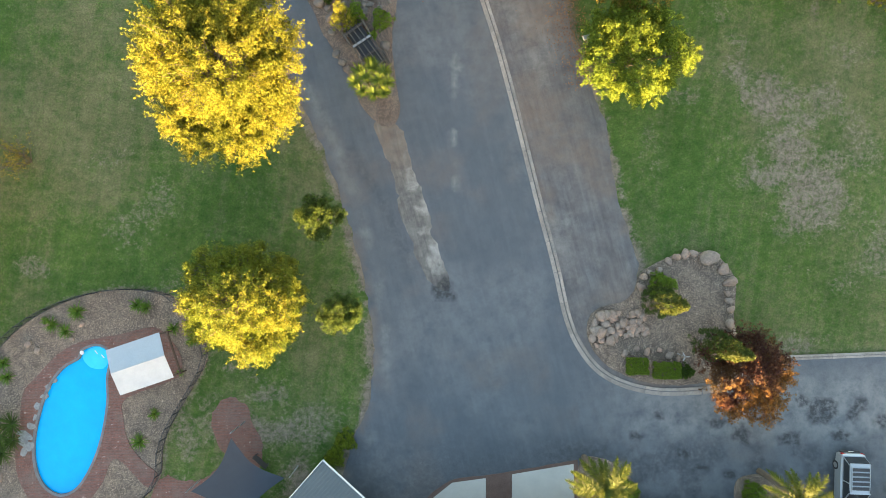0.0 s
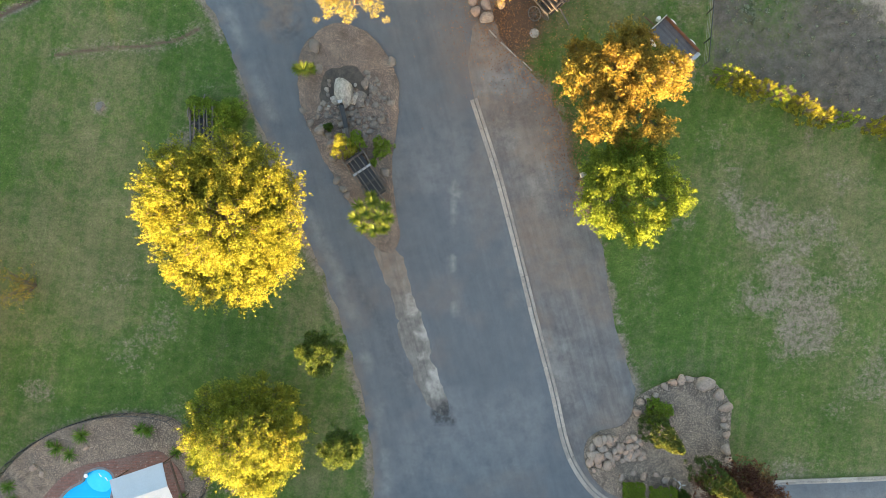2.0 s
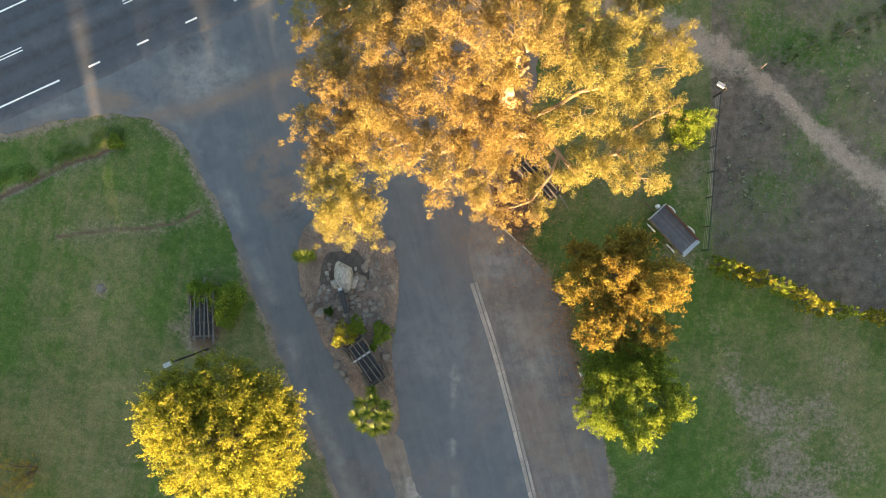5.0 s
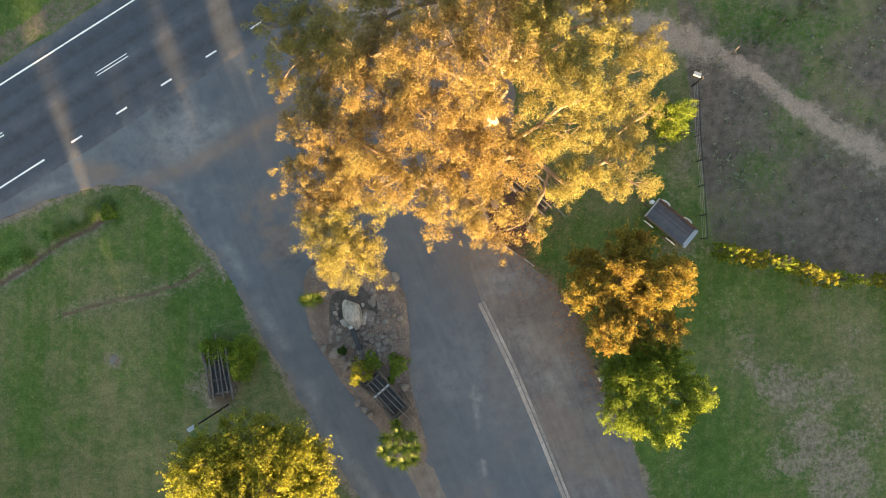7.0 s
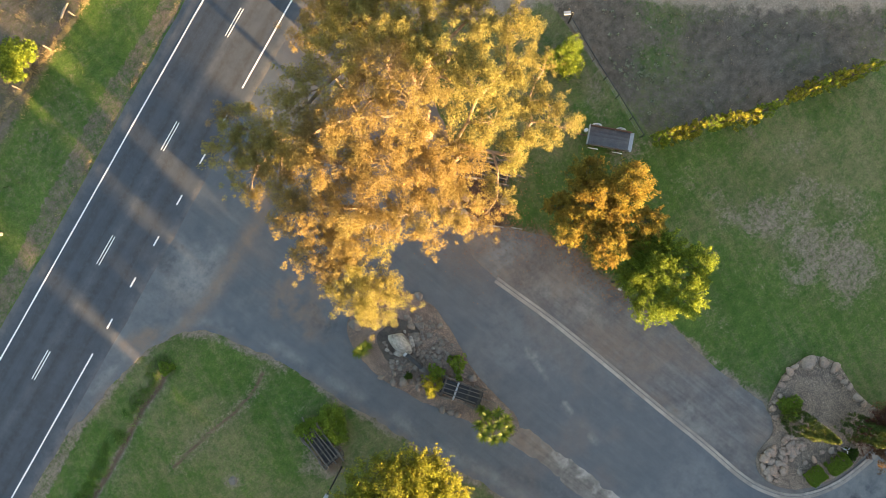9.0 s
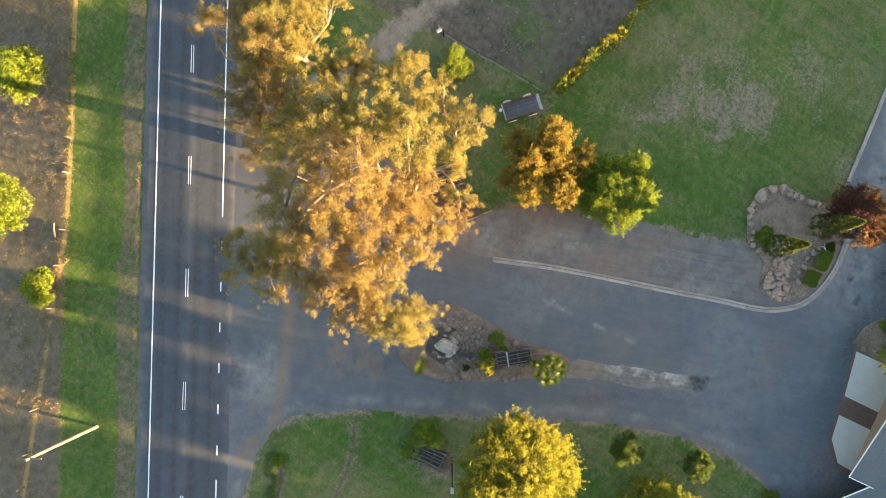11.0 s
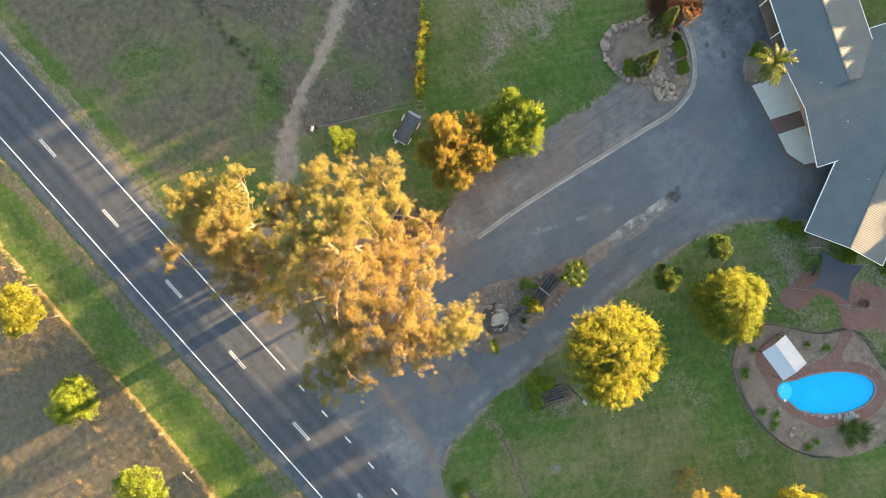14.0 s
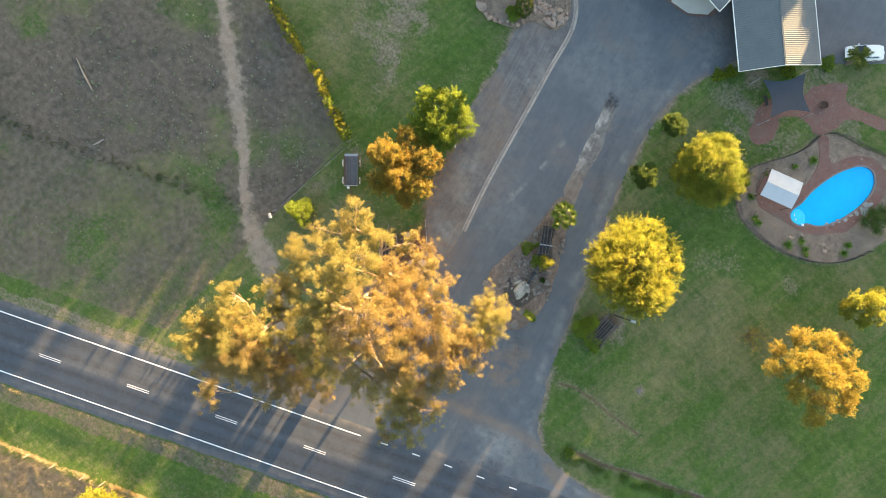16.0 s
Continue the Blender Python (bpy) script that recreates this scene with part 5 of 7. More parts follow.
M_GLASS = surface("dark window glass", (0.03, 0.035, 0.04), (0.04, 0.045, 0.05), 1, 5, 0.1, 0.08, 0)
for i, x in enumerate(np.arange(12.5, 34, 2.9)):
    if i % 2:
        w = part("window", Build().box((x, -20.76, 1.45), (1.5, 0.06, 1.1)), M_GLASS, motel, "dark window pane")
        part("frame", Build().box((x, -20.74, 2.03), (1.64, 0.09, 0.07)), M_WHITE, w)
        part("sill", Build().box((x, -20.72, 0.87), (1.64, 0.12, 0.06)), M_WHITE, w)
    else:
        d = part("door", Build().box((x, -20.76, 1.1), (0.86, 0.06, 2.05)), M_WHITE, motel, "white room door")
        part("handle", Build().box((x + 0.34, -20.71, 1.05), (0.1, 0.05, 0.03)), M_GALV, d)
for p in ((6.8, -21.0, 3.85), (1.6, -22.5, 3.8), (-5.5, -22.5, 4.0)):
    part("vent_pipe", Build().tube([(p[0], p[1], 3.0), (p[0], p[1], p[2])], [0.08, 0.08], 10), M_GALV, motel, "grey roof vent")
tagged(new("garden_bed", sheet("garden_bed", ragged(curve_through([(9.9, -15.2), (11.6, -15.0), (13.2, -15.9), (14.4, -17.6), (13.6, -18.9), (9.9, -18.9)], 0.4, True), 0.08, 2.0), 0.09, M_GRAVEL, 0.2)), "small pebble bed at the foot of a palm", "garden bed", kind="structure")
tagged(new("garden_bed", sheet("garden_bed", curve_through([(21.8, -16.5), (24.9, -16.3), (25.1, -18.7), (21.9, -18.8)], 0.4, True), 0.10, M_GRAVEL, 0.2)), "small brick-edged planting bed before the rooms", "garden bed", kind="structure")

# ---- pool garden
def sheet_with_hole(name, outline, hole, z, mat, thick=0.2, grid=0.5):
    """A slab with an opening through it."""
    from mathutils.geometry import delaunay_2d_cdt
    o, h = np.asarray(outline, float), np.asarray(hole, float)
    lo, hi = o.min(0), o.max(0)
    qx, qy = (q.ravel() for q in np.meshgrid(np.arange(lo[0], hi[0], grid), np.arange(lo[1], hi[1], grid)))
    keep = inside(o, qx, qy) & ~inside(h, qx, qy) & (distance(o, qx, qy, True) > 0.2) & (distance(h, qx, qy, True) > 0.2)
    pts = [Vector(p) for p in o] + [Vector(p) for p in h] + [Vector((a, b)) for a, b in zip(qx[keep], qy[keep])]
    n, m = len(o), len(h)
    vs, _, fs, *_ = delaunay_2d_cdt(pts, [(n + i, n + (i + 1) % m) for i in range(m)], [list(range(n))], 1, 1e-5)
    P = np.array([(v.x, v.y) for v in vs])
    c = np.array([P[list(f)].mean(0) for f in fs])
    ok = ~inside(h, c[:, 0], c[:, 1])
    faces = [tuple(f) for f, k in zip(fs, ok) if k]
    verts = [(a, b, z) for a, b in P]
    edges = {(a, b) for f in faces for a, b in zip(f, f[1:] + f[:1])}
    low = {}
    for a, b in edges:
        if (b, a) not in edges:
            for i in (a, b):
                if i not in low:
                    low[i] = len(verts)
                    verts.append((P[i][0], P[i][1], z - thick))
            faces.append((a, low[a], low[b], b))
    return mesh_of(name, verts, faces, mat)


def ring_part(name, line, in_off, out_off, z0, z1, mat, parent, label=""):
    """A closed band along a line, between two offsets from it."""
    q = np.asarray(line)
    t = np.roll(q, -1, 0) - np.roll(q, 1, 0)
    t /= np.linalg.norm(t, axis=1)[:, None]
    nn = np.stack([t[:, 1], -t[:, 0]], -1)
    area = 0.5 * np.sum(q[:, 0] * np.roll(q[:, 1], -1) - np.roll(q[:, 0], -1) * q[:, 1])
    nn *= 1 if area > 0 else -1
    n = len(q)
    rows = [(in_off, z0), (in_off, z1), (out_off, z1), (out_off, z0)]
    vs = [(*(q[i] + nn[i] * o), z) for o, z in rows for i in range(n)]
    fs = [(k * n + i, k * n + (i + 1) % n, ((k + 1) % 4) * n + (i + 1) % n, ((k + 1) % 4) * n + i) for k in range(4) for i in range(n)]
    return part(name, Build().add(vs, fs), mat, parent, label)


def water_material():
    m, nt, b = shader("pool water")
    w = grain(nt, 0.5, 3)
    nt.links.new(blend(nt, span(nt, w, 0.3, 0.7), (0.0, 0.37, 0.80), (0.0, 0.43, 0.86)), b.inputs["Base Color"])
    b.inputs["Roughness"].default_value = 0.06
    bump(nt, b, grain(nt, 3, 3), 0.08, 0.02)
    return m


def brick_material():
    """Small worn pavers: courses of bricks with mortar, and pale patches."""
    m, nt, b = shader("red brick paving")
    tc = nt.nodes.new("ShaderNodeTexCoord")
    br = node(nt, "ShaderNodeTexBrick", Scale=1.0)
    br.inputs["Color1"].default_value, br.inputs["Color2"].default_value, br.inputs["Mortar"].default_value = (0.125, 0.052, 0.040, 1), (0.185, 0.082, 0.062, 1), (0.145, 0.10, 0.085, 1)
    br.inputs["Brick Width"].default_value, br.inputs["Row Height"].default_value, br.inputs["Mortar Size"].default_value = 0.23, 0.115, 0.012
    nt.links.new(tc.outputs["Object"], br.inputs["Vector"])
    col = blend(nt, span(nt, grain(nt, 0.8, 5), 0.45, 0.75), br.outputs[0], (0.155, 0.105, 0.085))
    col = blend(nt, span(nt, grain(nt, 4.5, 2, 0.4), 0.69, 0.74), col, (0.32, 0.24, 0.205))
    col = blend(nt, 1.0, col, blend(nt, span(nt, grain(nt, 14, 3), 0.25, 0.75), (0.7,) * 3, (1.3,) * 3), "MULTIPLY")
    nt.links.new(col, b.inputs["Base Color"])
    b.inputs["Roughness"].default_value = 0.85
    bump(nt, b, br.outputs["Fac"], 0.4, 0.01)
    return m


M_WATER, M_BRICK = water_material(), brick_material()
M_SHELL = surface("pool shell", (0.25, 0.55, 0.75), (0.20, 0.50, 0.72), 1, 12, 0.08, 0.4)
M_COPE = surface("grey pool coping", (0.17, 0.18, 0.19), (0.12, 0.125, 0.13), 1.5, 18, 0.25)
pool_ring = curve_through(POOL, 0.35, True)
PAVING = [(-32.9, -12.4), (-32.7, -10.2), (-31.3, -8.5), (-29.8, -7.0), (-28.1, -6.2), (-25.5, -5.7), (-23.4, -5.2), (-22.2, -5.3), (-20.7, -6.9), (-20.5, -8.6), (-21.6, -9.3),
          (-24.8, -10.6), (-24.9, -12.2), (-24.5, -13.9), (-23.3, -15.4), (-22.2, -16.4), (-23.0, -17.3), (-24.0, -16.4), (-25.6, -15.1), (-26.5, -16.9), (-27.6, -18.3),
          (-29.6, -19.2), (-31.8, -18.5), (-33.0, -16.5), (-33.2, -14.4)]
paving_ring = curve_through(PAVING, 0.4, True)
tagged(new("garden_bed", sheet_with_hole("garden_bed", pool_bed_line, pool_ring, 0.06, M_GRAVEL, 0.2)), "pebble garden bed round the swimming pool", "garden bed", kind="structure")
tagged(new("paving", sheet_with_hole("paving", ragged(paving_ring, 0.05, 9.0), pool_ring, 0.10, M_BRICK, 0.15, 0.5)), "worn red brick paving round the pool", "paving", kind="structure")
PATIO = [(-15.9, -10.7), (-15.1, -12.0), (-14.2, -15.1), (-16.2, -17.6), (-17.4, -19.4), (-17.6, -20.9), (-19.6, -23.2), (-20.5, -23.6), (-21.6, -22.2), (-23.4, -22.5), (-27.2, -23.8), (-27.9, -22.7), (-24.2, -21.2), (-23.1, -19.4), (-22.8, -17.6),
         (-21.6, -16.4), (-19.9, -16.9), (-18.5, -16.5), (-17.2, -14.9), (-18.2, -12.9), (-17.9, -11.4), (-17.0, -10.5)]
tagged(new("paving", sheet("paving", ragged(curve_through(PATIO, 0.3, True), 0.3, 7.0), 0.004, M_BRICK, 0.15, 0.6)), "worn red brick patio and path under the shade sail", "paving", kind="structure")

pool = thing("swimming_pool", 0, 0, 0, 0, "bright blue freeform swimming pool with grey coping", "swimming pool")
ring_part("coping", pool_ring, -0.05, 0.13, -0.05, 0.118, M_COPE, pool, "grey stone coping")
ring_part("shell_wall", pool_ring, -0.06, 0.10, -1.8, -0.06, M_SHELL, pool, "pale blue shell")
part("floor", sheet("pool_floor", pool_ring, -1.75, M_SHELL, 0.1, 1.0), M_SHELL, pool)
part("water", sheet("pool_water", pool_ring, -0.06, M_WATER, 0.02, 0.6), M_WATER, pool, "still blue water")
sk = thing("skimmer_lid", -28.15, -7.05, 0.13, 0, "round white skimmer lid beside the pool", "skimmer lid")
part("lid", Build().tube([(0, 0, 0), (0, 0, 0.03), (0, 0, 0.04)], [0.16, 0.16, 0.13], 14), M_WHITE, sk)

# low steel pool fence
fence = thing("pool_fence", 0, 0, 0, 0, "low dark metal pool fence round the pebble garden", "fence")
fl = curve_through(POOL_FENCE, 1.2, True)
for i in range(len(fl)):
    p, q = fl[i], fl[(i + 1) % len(fl)]
    if p[0] < -36.2 and q[0] < -36.2:
        continue
    part("post", Build().box((p[0], p[1], 0.6), (0.06, 0.06, 1.2), 0, 0, 0, 0.008), M_BLACK, fence)
    bar_b = Build()
    d = math.atan2(q[1] - p[1], q[0] - p[0])
    mid, ln = (p + q) / 2, float(np.hypot(*(q - p)))
    for z in (0.12, 1.12):
        bar_b.box((mid[0], mid[1], z), (ln, 0.035, 0.035), d)
    for k in range(1, 10):
        r = p + (q - p) * k / 10
        bar_b.box((r[0], r[1], 0.62), (0.014, 0.014, 1.0), d)
    part("panel", bar_b, M_BLACK, fence)

# awning on posts
awn = thing("awning", -22.5, -7.5, 0, math.degrees(math.atan2(1.35, 4.0)), "pool awning on posts, shaded north slope grey, sunlit south slope white", "awning")
# the north slope's shade is put into a greyer colour than the south's
M_AWN_SHADED = surface("shaded grey awning slope", (0.40, 0.43, 0.46), (0.36, 0.39, 0.42), 0.8, 14, 0.08, 0.6, 0.1)
for s, m, lab in ((1, M_AWN_SHADED, "north slope toned grey for shade"), (-1, M_AWN_LIT, "south slope toned white for sunlight")):
    vs = []
    for i in range(9):
        for j in range(5):
            u, v = -2.05 + 4.1 * i / 8, 1.72 * j / 4
            vs.append((u, s * v, 2.75 - 0.30 * j / 4 - 0.05 * math.sin(math.pi * i / 8) * math.sin(math.pi * j / 4)))
    n = len(vs)
    vs += [(x, y, z - 0.03) for x, y, z in vs]
    fs = [(i * 5 + j, (i + 1) * 5 + j, (i + 1) * 5 + j + 1, i * 5 + j + 1) for i in range(8) for j in range(4)]
    fs += [tuple(n + k for k in reversed(f)) for f in fs]
    part("slope", Build().add(vs, fs), m, awn, lab)
for sx_, sy_ in ((-1, 1), (1, 1), (-1, -1), (1, -1)):
    part("post", Build().tube([(sx_ * 1.95, sy_ * 1.6, 0.0), (sx_ * 1.95, sy_ * 1.6, 2.44)], 0.05, 8), M_AWNWOOD, awn)
part("ridge_beam", Build().box((0, 0, 2.68), (4.0, 0.08, 0.08)), M_AWNWOOD, awn)
for v in (-1.6, 1.6):
    part("beam", Build().box((0.35, v, 2.38), (4.6, 0.09, 0.09)), M_AWNWOOD, awn)
part("beam", Build().box((2.55, 0, 2.30), (0.1, 3.3, 0.12)), M_AWNWOOD, awn)
# spa bench: a paler shallow lobe at the head of the pool
SPA = [(-27.2, -6.62), (-28.0, -7.0), (-28.2, -7.5), (-27.6, -8.2), (-26.6, -8.3), (-26.2, -7.6), (-26.5, -6.85)]
M_SPA = surface("pale shallow water", (0.03, 0.55, 0.82), (0.05, 0.60, 0.84), 1, 5, 0.05, 0.06, 0.02)
part("spa", sheet("spa", curve_through(SPA, 0.3, True), -0.052, M_SPA, 0.004, 0.5), M_SPA, pool, "pale shallow spa ledge")
for dx in (-0.25, 0.25):
    part("step", Build().box((-26.9 + dx, -7.2 - dx * 0.6, -0.046), (0.34, 0.07, 0.012), -0.9), M_WHITE, pool, "white step edge")

# shade sail between posts
sail = thing("shade_sail", 0, 0, 0, 0, "dark charcoal shade sail stretched over the patio", "shade sail")
SC = [Vector(p) for p in ((-11.9, -15.7, 2.4), (-15.0, -19.5, 2.9), (-18.7, -16.7, 2.4), (-15.6, -12.65, 3.0))]
vs, fs, n = [], [], 14
for i in range(n + 1):
    for j in range(n + 1):
        u, v = i / n, j / n
        p = SC[0].lerp(SC[1], u).lerp(SC[3].lerp(SC[2], u), v)
        c = (SC[0] + SC[1] + SC[2] + SC[3]) / 4
        pull = 0.42 * max(4 * u * (1 - u) * abs(2 * v - 1) ** 3, 4 * v * (1 - v) * abs(2 * u - 1) ** 3)
        p = p.lerp(c, pull * 0.55)
        vs.append(p)
fs = [(i * (n + 1) + j, (i + 1) * (n + 1) + j, (i + 1) * (n + 1) + j + 1, i * (n + 1) + j + 1) for i in range(n) for j in range(n)]
m0 = len(vs)
vs += [v - Vector((0, 0, 0.012)) for v in vs]
fs += [tuple(m0 + k for k in reversed(f)) for f in fs]
part("cloth", Build().add(vs, fs), M_SAIL, sail)
for c in SC:
    d = (c - (SC[0] + SC[2]) / 2).normalized()
    q = c + Vector((d.x, d.y, 0)) * 0.35
    part("post", Build().tube([(q.x, q.y, 0), (q.x, q.y, c.z + 0.05)], 0.045, 8), M_GALV, sail)

pit = thing("fire_pit", -19.9, -19.7, 0.03, 0, "rusty round steel fire pit on the brick patio", "fire pit")
pb = Build()
rr = [(0.30, 0.0), (0.48, 0.25), (0.52, 0.5), (0.48, 0.5), (0.42, 0.25), (0.0, 0.12)]
vs = [(r * math.cos(a), r * math.sin(a), z) for r, z in rr for a in (2 * math.pi * k / 20 for k in range(20))]
pb.add(vs, [(k * 20 + i, k * 20 + (i + 1) % 20, k * 20 + 20 + (i + 1) % 20, k * 20 + 20 + i) for k in range(5) for i in range(20)])
part("bowl", pb, M_RUST, pit)
bench = thing("bench", -14.3, -15.2, 0.03, 140, "dark garden bench beside the shade sail", "bench")
part("seat", Build().box((0, 0, 0.42), (1.3, 0.4, 0.05), 0, 0, 0, 0.01), M_BLACK, bench)
for s in (-1, 1):
    part("leg", Build().box((0.55 * s, 0, 0.2), (0.06, 0.36, 0.4)), M_BLACK, bench)

# ---- shrubs, palms and other planting
def bush(name, x, y, r, h, leaf, label, category="shrub", seed=0, n=None, size=(0.13, 0.07), square=None, group="", z0=0.05):
    """A shrub of leaves on a few stems. square: half sizes of a clipped block."""
    rng = np.random.default_rng(seed)
    root = thing(name, x, y, z0, 0, label, category, group)
    k = n or int(34 * (r / 0.5) ** 1.6)
    if square:
        c = rng.uniform(-1, 1, (k, 3)) * np.array((square[0], square[1], h / 2)) + np.array((0, 0, h / 2))
        side = rng.integers(0, 3, k)
        for i in range(k):
            if side[i] == 2 or i % 2:
                c[i, 2] = h * 0.95
            else:
                c[i, side[i]] = math.copysign(square[side[i]], c[i, side[i]])
        rad = np.full(k, 0.10)
    else:
        d = rng.normal(size=(k, 3))
        d /= np.linalg.norm(d, axis=1)[:, None]
        c = d * (rng.uniform(0.55, 1.0, k) * np.array(r))[:, None]
        c *= 1 + 0.22 * np.sin(3 * np.arctan2(c[:, 1], c[:, 0]) + seed)[:, None]
        c[:, 2] = np.abs(c[:, 2]) * h / r * 0.9 + 0.1
        rad = np.full(k, max(0.12, r * 0.16))
    v = leaf_cloud(c, rad, np.full(k, 26), size[0], size[1], rng)
    v[:, 2] = np.maximum(v[:, 2], 0.01)
    w = Build()
    for i in range(5):
        a = 2 * math.pi * i / 5
        w.tube([(0, 0, -0.06), (0.2 * r * math.cos(a), 0.2 * r * math.sin(a), h * 0.4), (0.6 * r * math.cos(a), 0.6 * r * math.sin(a), h * 0.75)], [0.035, 0.025, 0.01], 5)
    part("stem", w, M_BARK, root)
    part("foliage", quick_mesh("foliage", v, np.arange(len(v)).reshape(-1, 4), leaf), leaf, root)
    return root


def blade_mesh(name, count, length, width, rise, leaf, seed, arch=0.5):
    """A rosette of long bent blades."""
    rng = np.random.default_rng(seed)
    vs, fs = [], []
    for i in range(count):
        a, e = 2 * math.pi * rng.random(), rise * rng.uniform(0.3, 1.25)
        ln = length * rng.uniform(0.7, 1.1)
        o = len(vs)
        side = np.array((-math.sin(a), math.cos(a), 0.0))
        p, el = np.zeros(3), e
        for k in range(5):
            w = width * (0.7, 1.0, 0.9, 0.6, 0.08)[k]
            vs += [tuple(p - side * w / 2), tuple(p + side * w / 2)]
            p = p + np.array((math.cos(a) * math.cos(el), math.sin(a) * math.cos(el), math.sin(el))) * ln / 4
            el -= arch * rng.uniform(0.3, 0.6)
        fs += [(o + 2 * k, o + 2 * k + 1, o + 2 * k + 3, o + 2 * k + 2) for k in range(4)]
    return mesh_of(name, vs, fs, leaf)


L_TUFT = leaf_material("strappy leaves", (0.07, 0.14, 0.018), (0.13, 0.21, 0.028), (0.10, 0.18, 0.025))
L_YUCCA = leaf_material("yucca leaves", (0.068, 0.112, 0.015), (0.124, 0.161, 0.022), (0.093, 0.130, 0.019))
tuft_meshes = [blade_mesh("leaves", 90, 0.85, 0.05, 1.0, L_TUFT, s) for s in (1, 2, 3)]
for i, (x, y, s) in enumerate(((-28.5, -3.9, 1.05), (-30.5, -4.9, .95), (-29.4, -5.4, .9), (-23.9, -3.4, .9), (-23.2, -3.6, .8), (-22.5, -11.7, .75), (-23.6, -13.8, 1.05), (-33.9, -8.9, .9),
                              (-34.2, -7.9, .9), (-19.6, -6.0, .9), (-20.6, -8.6, .5), (-21.1, -5.2, .8), (-31.0, -4.6, .55))):
    t = thing("strappy_plant", x, y, 0.06, i * 47 % 360, "green strappy-leaved clump in the pebble bed", "plant", "clumps round the pool")
    t.scale = (s, s, s)
    part("leaves", tuft_meshes[i % 3], L_TUFT, t)


def yucca(x, y, heads, label, seed, z0=0.1, leaf=None):
    root = thing("yucca", x, y, z0, 0, label, "yucca")
    for i, (dx, dy, h, ln) in enumerate(heads):
        part("stem", Build().tube([(dx * 0.3, dy * 0.3, -0.08), (dx * 0.7, dy * 0.7, h * 0.6), (dx, dy, h)], [0.10, 0.08, 0.07], 7), M_BARK, root)
        hd = part("rosette", blade_mesh("rosette", 95, ln * 1.25, 0.055, 0.6, leaf or L_YUCCA, seed + i, 0.15), leaf or L_YUCCA, root)
        hd.location = (dx, dy, h)
    return root


yucca(-5.6, 12.9, [(0.1, 0.95, 3.0, 0.59), (-0.95, 0.75, 3.0, 0.56), (0.95, 0.65, 3.1, 0.57), (-1.15, -0.15, 3.2, 0.56), (-0.35, 0.15, 3.5, 0.57), (0.5, -0.05, 3.5, 0.57), (1.2, -0.2, 3.2, 0.56), (-0.6, -0.85, 3.4, 0.54), (0.25, -1.05, 3.5, 0.56), (0.95, -0.95, 3.3, 0.51), (-0.1, 1.5, 2.5, 0.49)],
      "clump of spiky yellow-green yuccas at the tip of the island", 40)
yucca(-11.1, 24.3, [(0, 0, 0.9, 0.62), (0.5, 0.1, 0.8, 0.5), (-0.5, 0.1, 0.8, 0.5)], "small spiky yellow-brown plant on the island", 60)
yucca(-33.9, -13.2, [(0, 0, 0.9, 1.1), (0.9, 0.9, 0.7, 1.0), (-0.8, 0.8, 0.8, 1.0), (0.2, -1.3, 0.7, 1.1), (0.9, -0.4, 0.6, 0.9), (-0.9, -0.9, 0.7, 1.0)], "cluster of large dark green cycads beside the pool", 70, 0.06, L_DARK)

for i, (x, y, r, h, leaf, label) in enumerate((
        (-17.5, 20.7, 1.75, 1.6, L_GREEN, "rounded green shrub beside the old wagon"), (-19.3, 21.5, 1.1, 1.3, L_GREEN, "rounded green shrub behind the old wagon"),
        (-5.1, 18.4, 0.85, 1.4, L_GREEN, "small round green shrub on the island"), (-8.0, 18.3, 0.95, 3.5, L_YELLOW, "yellow-green shrub beside the island wagon"),
        (-7.2, 18.9, 0.75, 1.7, L_GREEN, "green shrub beside the island wagon"), (-9.3, 20.1, 0.35, 0.5, L_DARK, "small dark shrub between boulders"),
        (-5.9, 17.3, 0.3, 0.5, L_GREEN, "green weeds growing through the wagon"), (18.3, 34.2, 1.7, 4.0, L_LIME, "bright green bushy tree under the gum"),
        (16.0, -1.9, 1.1, 1.1, L_GREEN, "leafy green shrub in the boulder bed"), (17.9, -8.4, 0.55, 0.6, L_DARK, "small dark shrub behind the hedge blocks"),
        (-7.9, -13.6, 0.85, 0.8, L_LIME, "bright green rounded shrub by the motel corner"), (-8.7, -14.9, 0.8, 0.7, L_LIME, "bright green rounded shrub by the motel corner"),
        (-14.0, -19.9, 0.9, 0.8, L_GREEN, "green shrub against the motel gable"), (-16.7, -23.9, 1.0, 0.9, L_GREEN, "green shrub at the motel gable"),
        (22.7, -17.4, 0.9, 1.0, L_GREEN, "green shrub in the bed before the rooms"), (13.2, -17.3, 1.0, 1.0, L_GREEN, "green shrub at the foot of the palm"),
        (-26.3, 33.4, 0.7, 0.6, L_GREEN, "weedy green clump by the ditch"))):
    bush("shrub", x, y, r, h, leaf, label, seed=100 + i, size=(0.12, 0.075) if r > 1 else (0.11, 0.06), n=int(150 * r ** 1.5) + 30)
rng = np.random.default_rng(61)
tw = thing("shrub", -32.4, 7.7, 0.0, 0, "sparse twiggy brown and green shrub on the lawn", "shrub")
sticks, ends = Build(), []
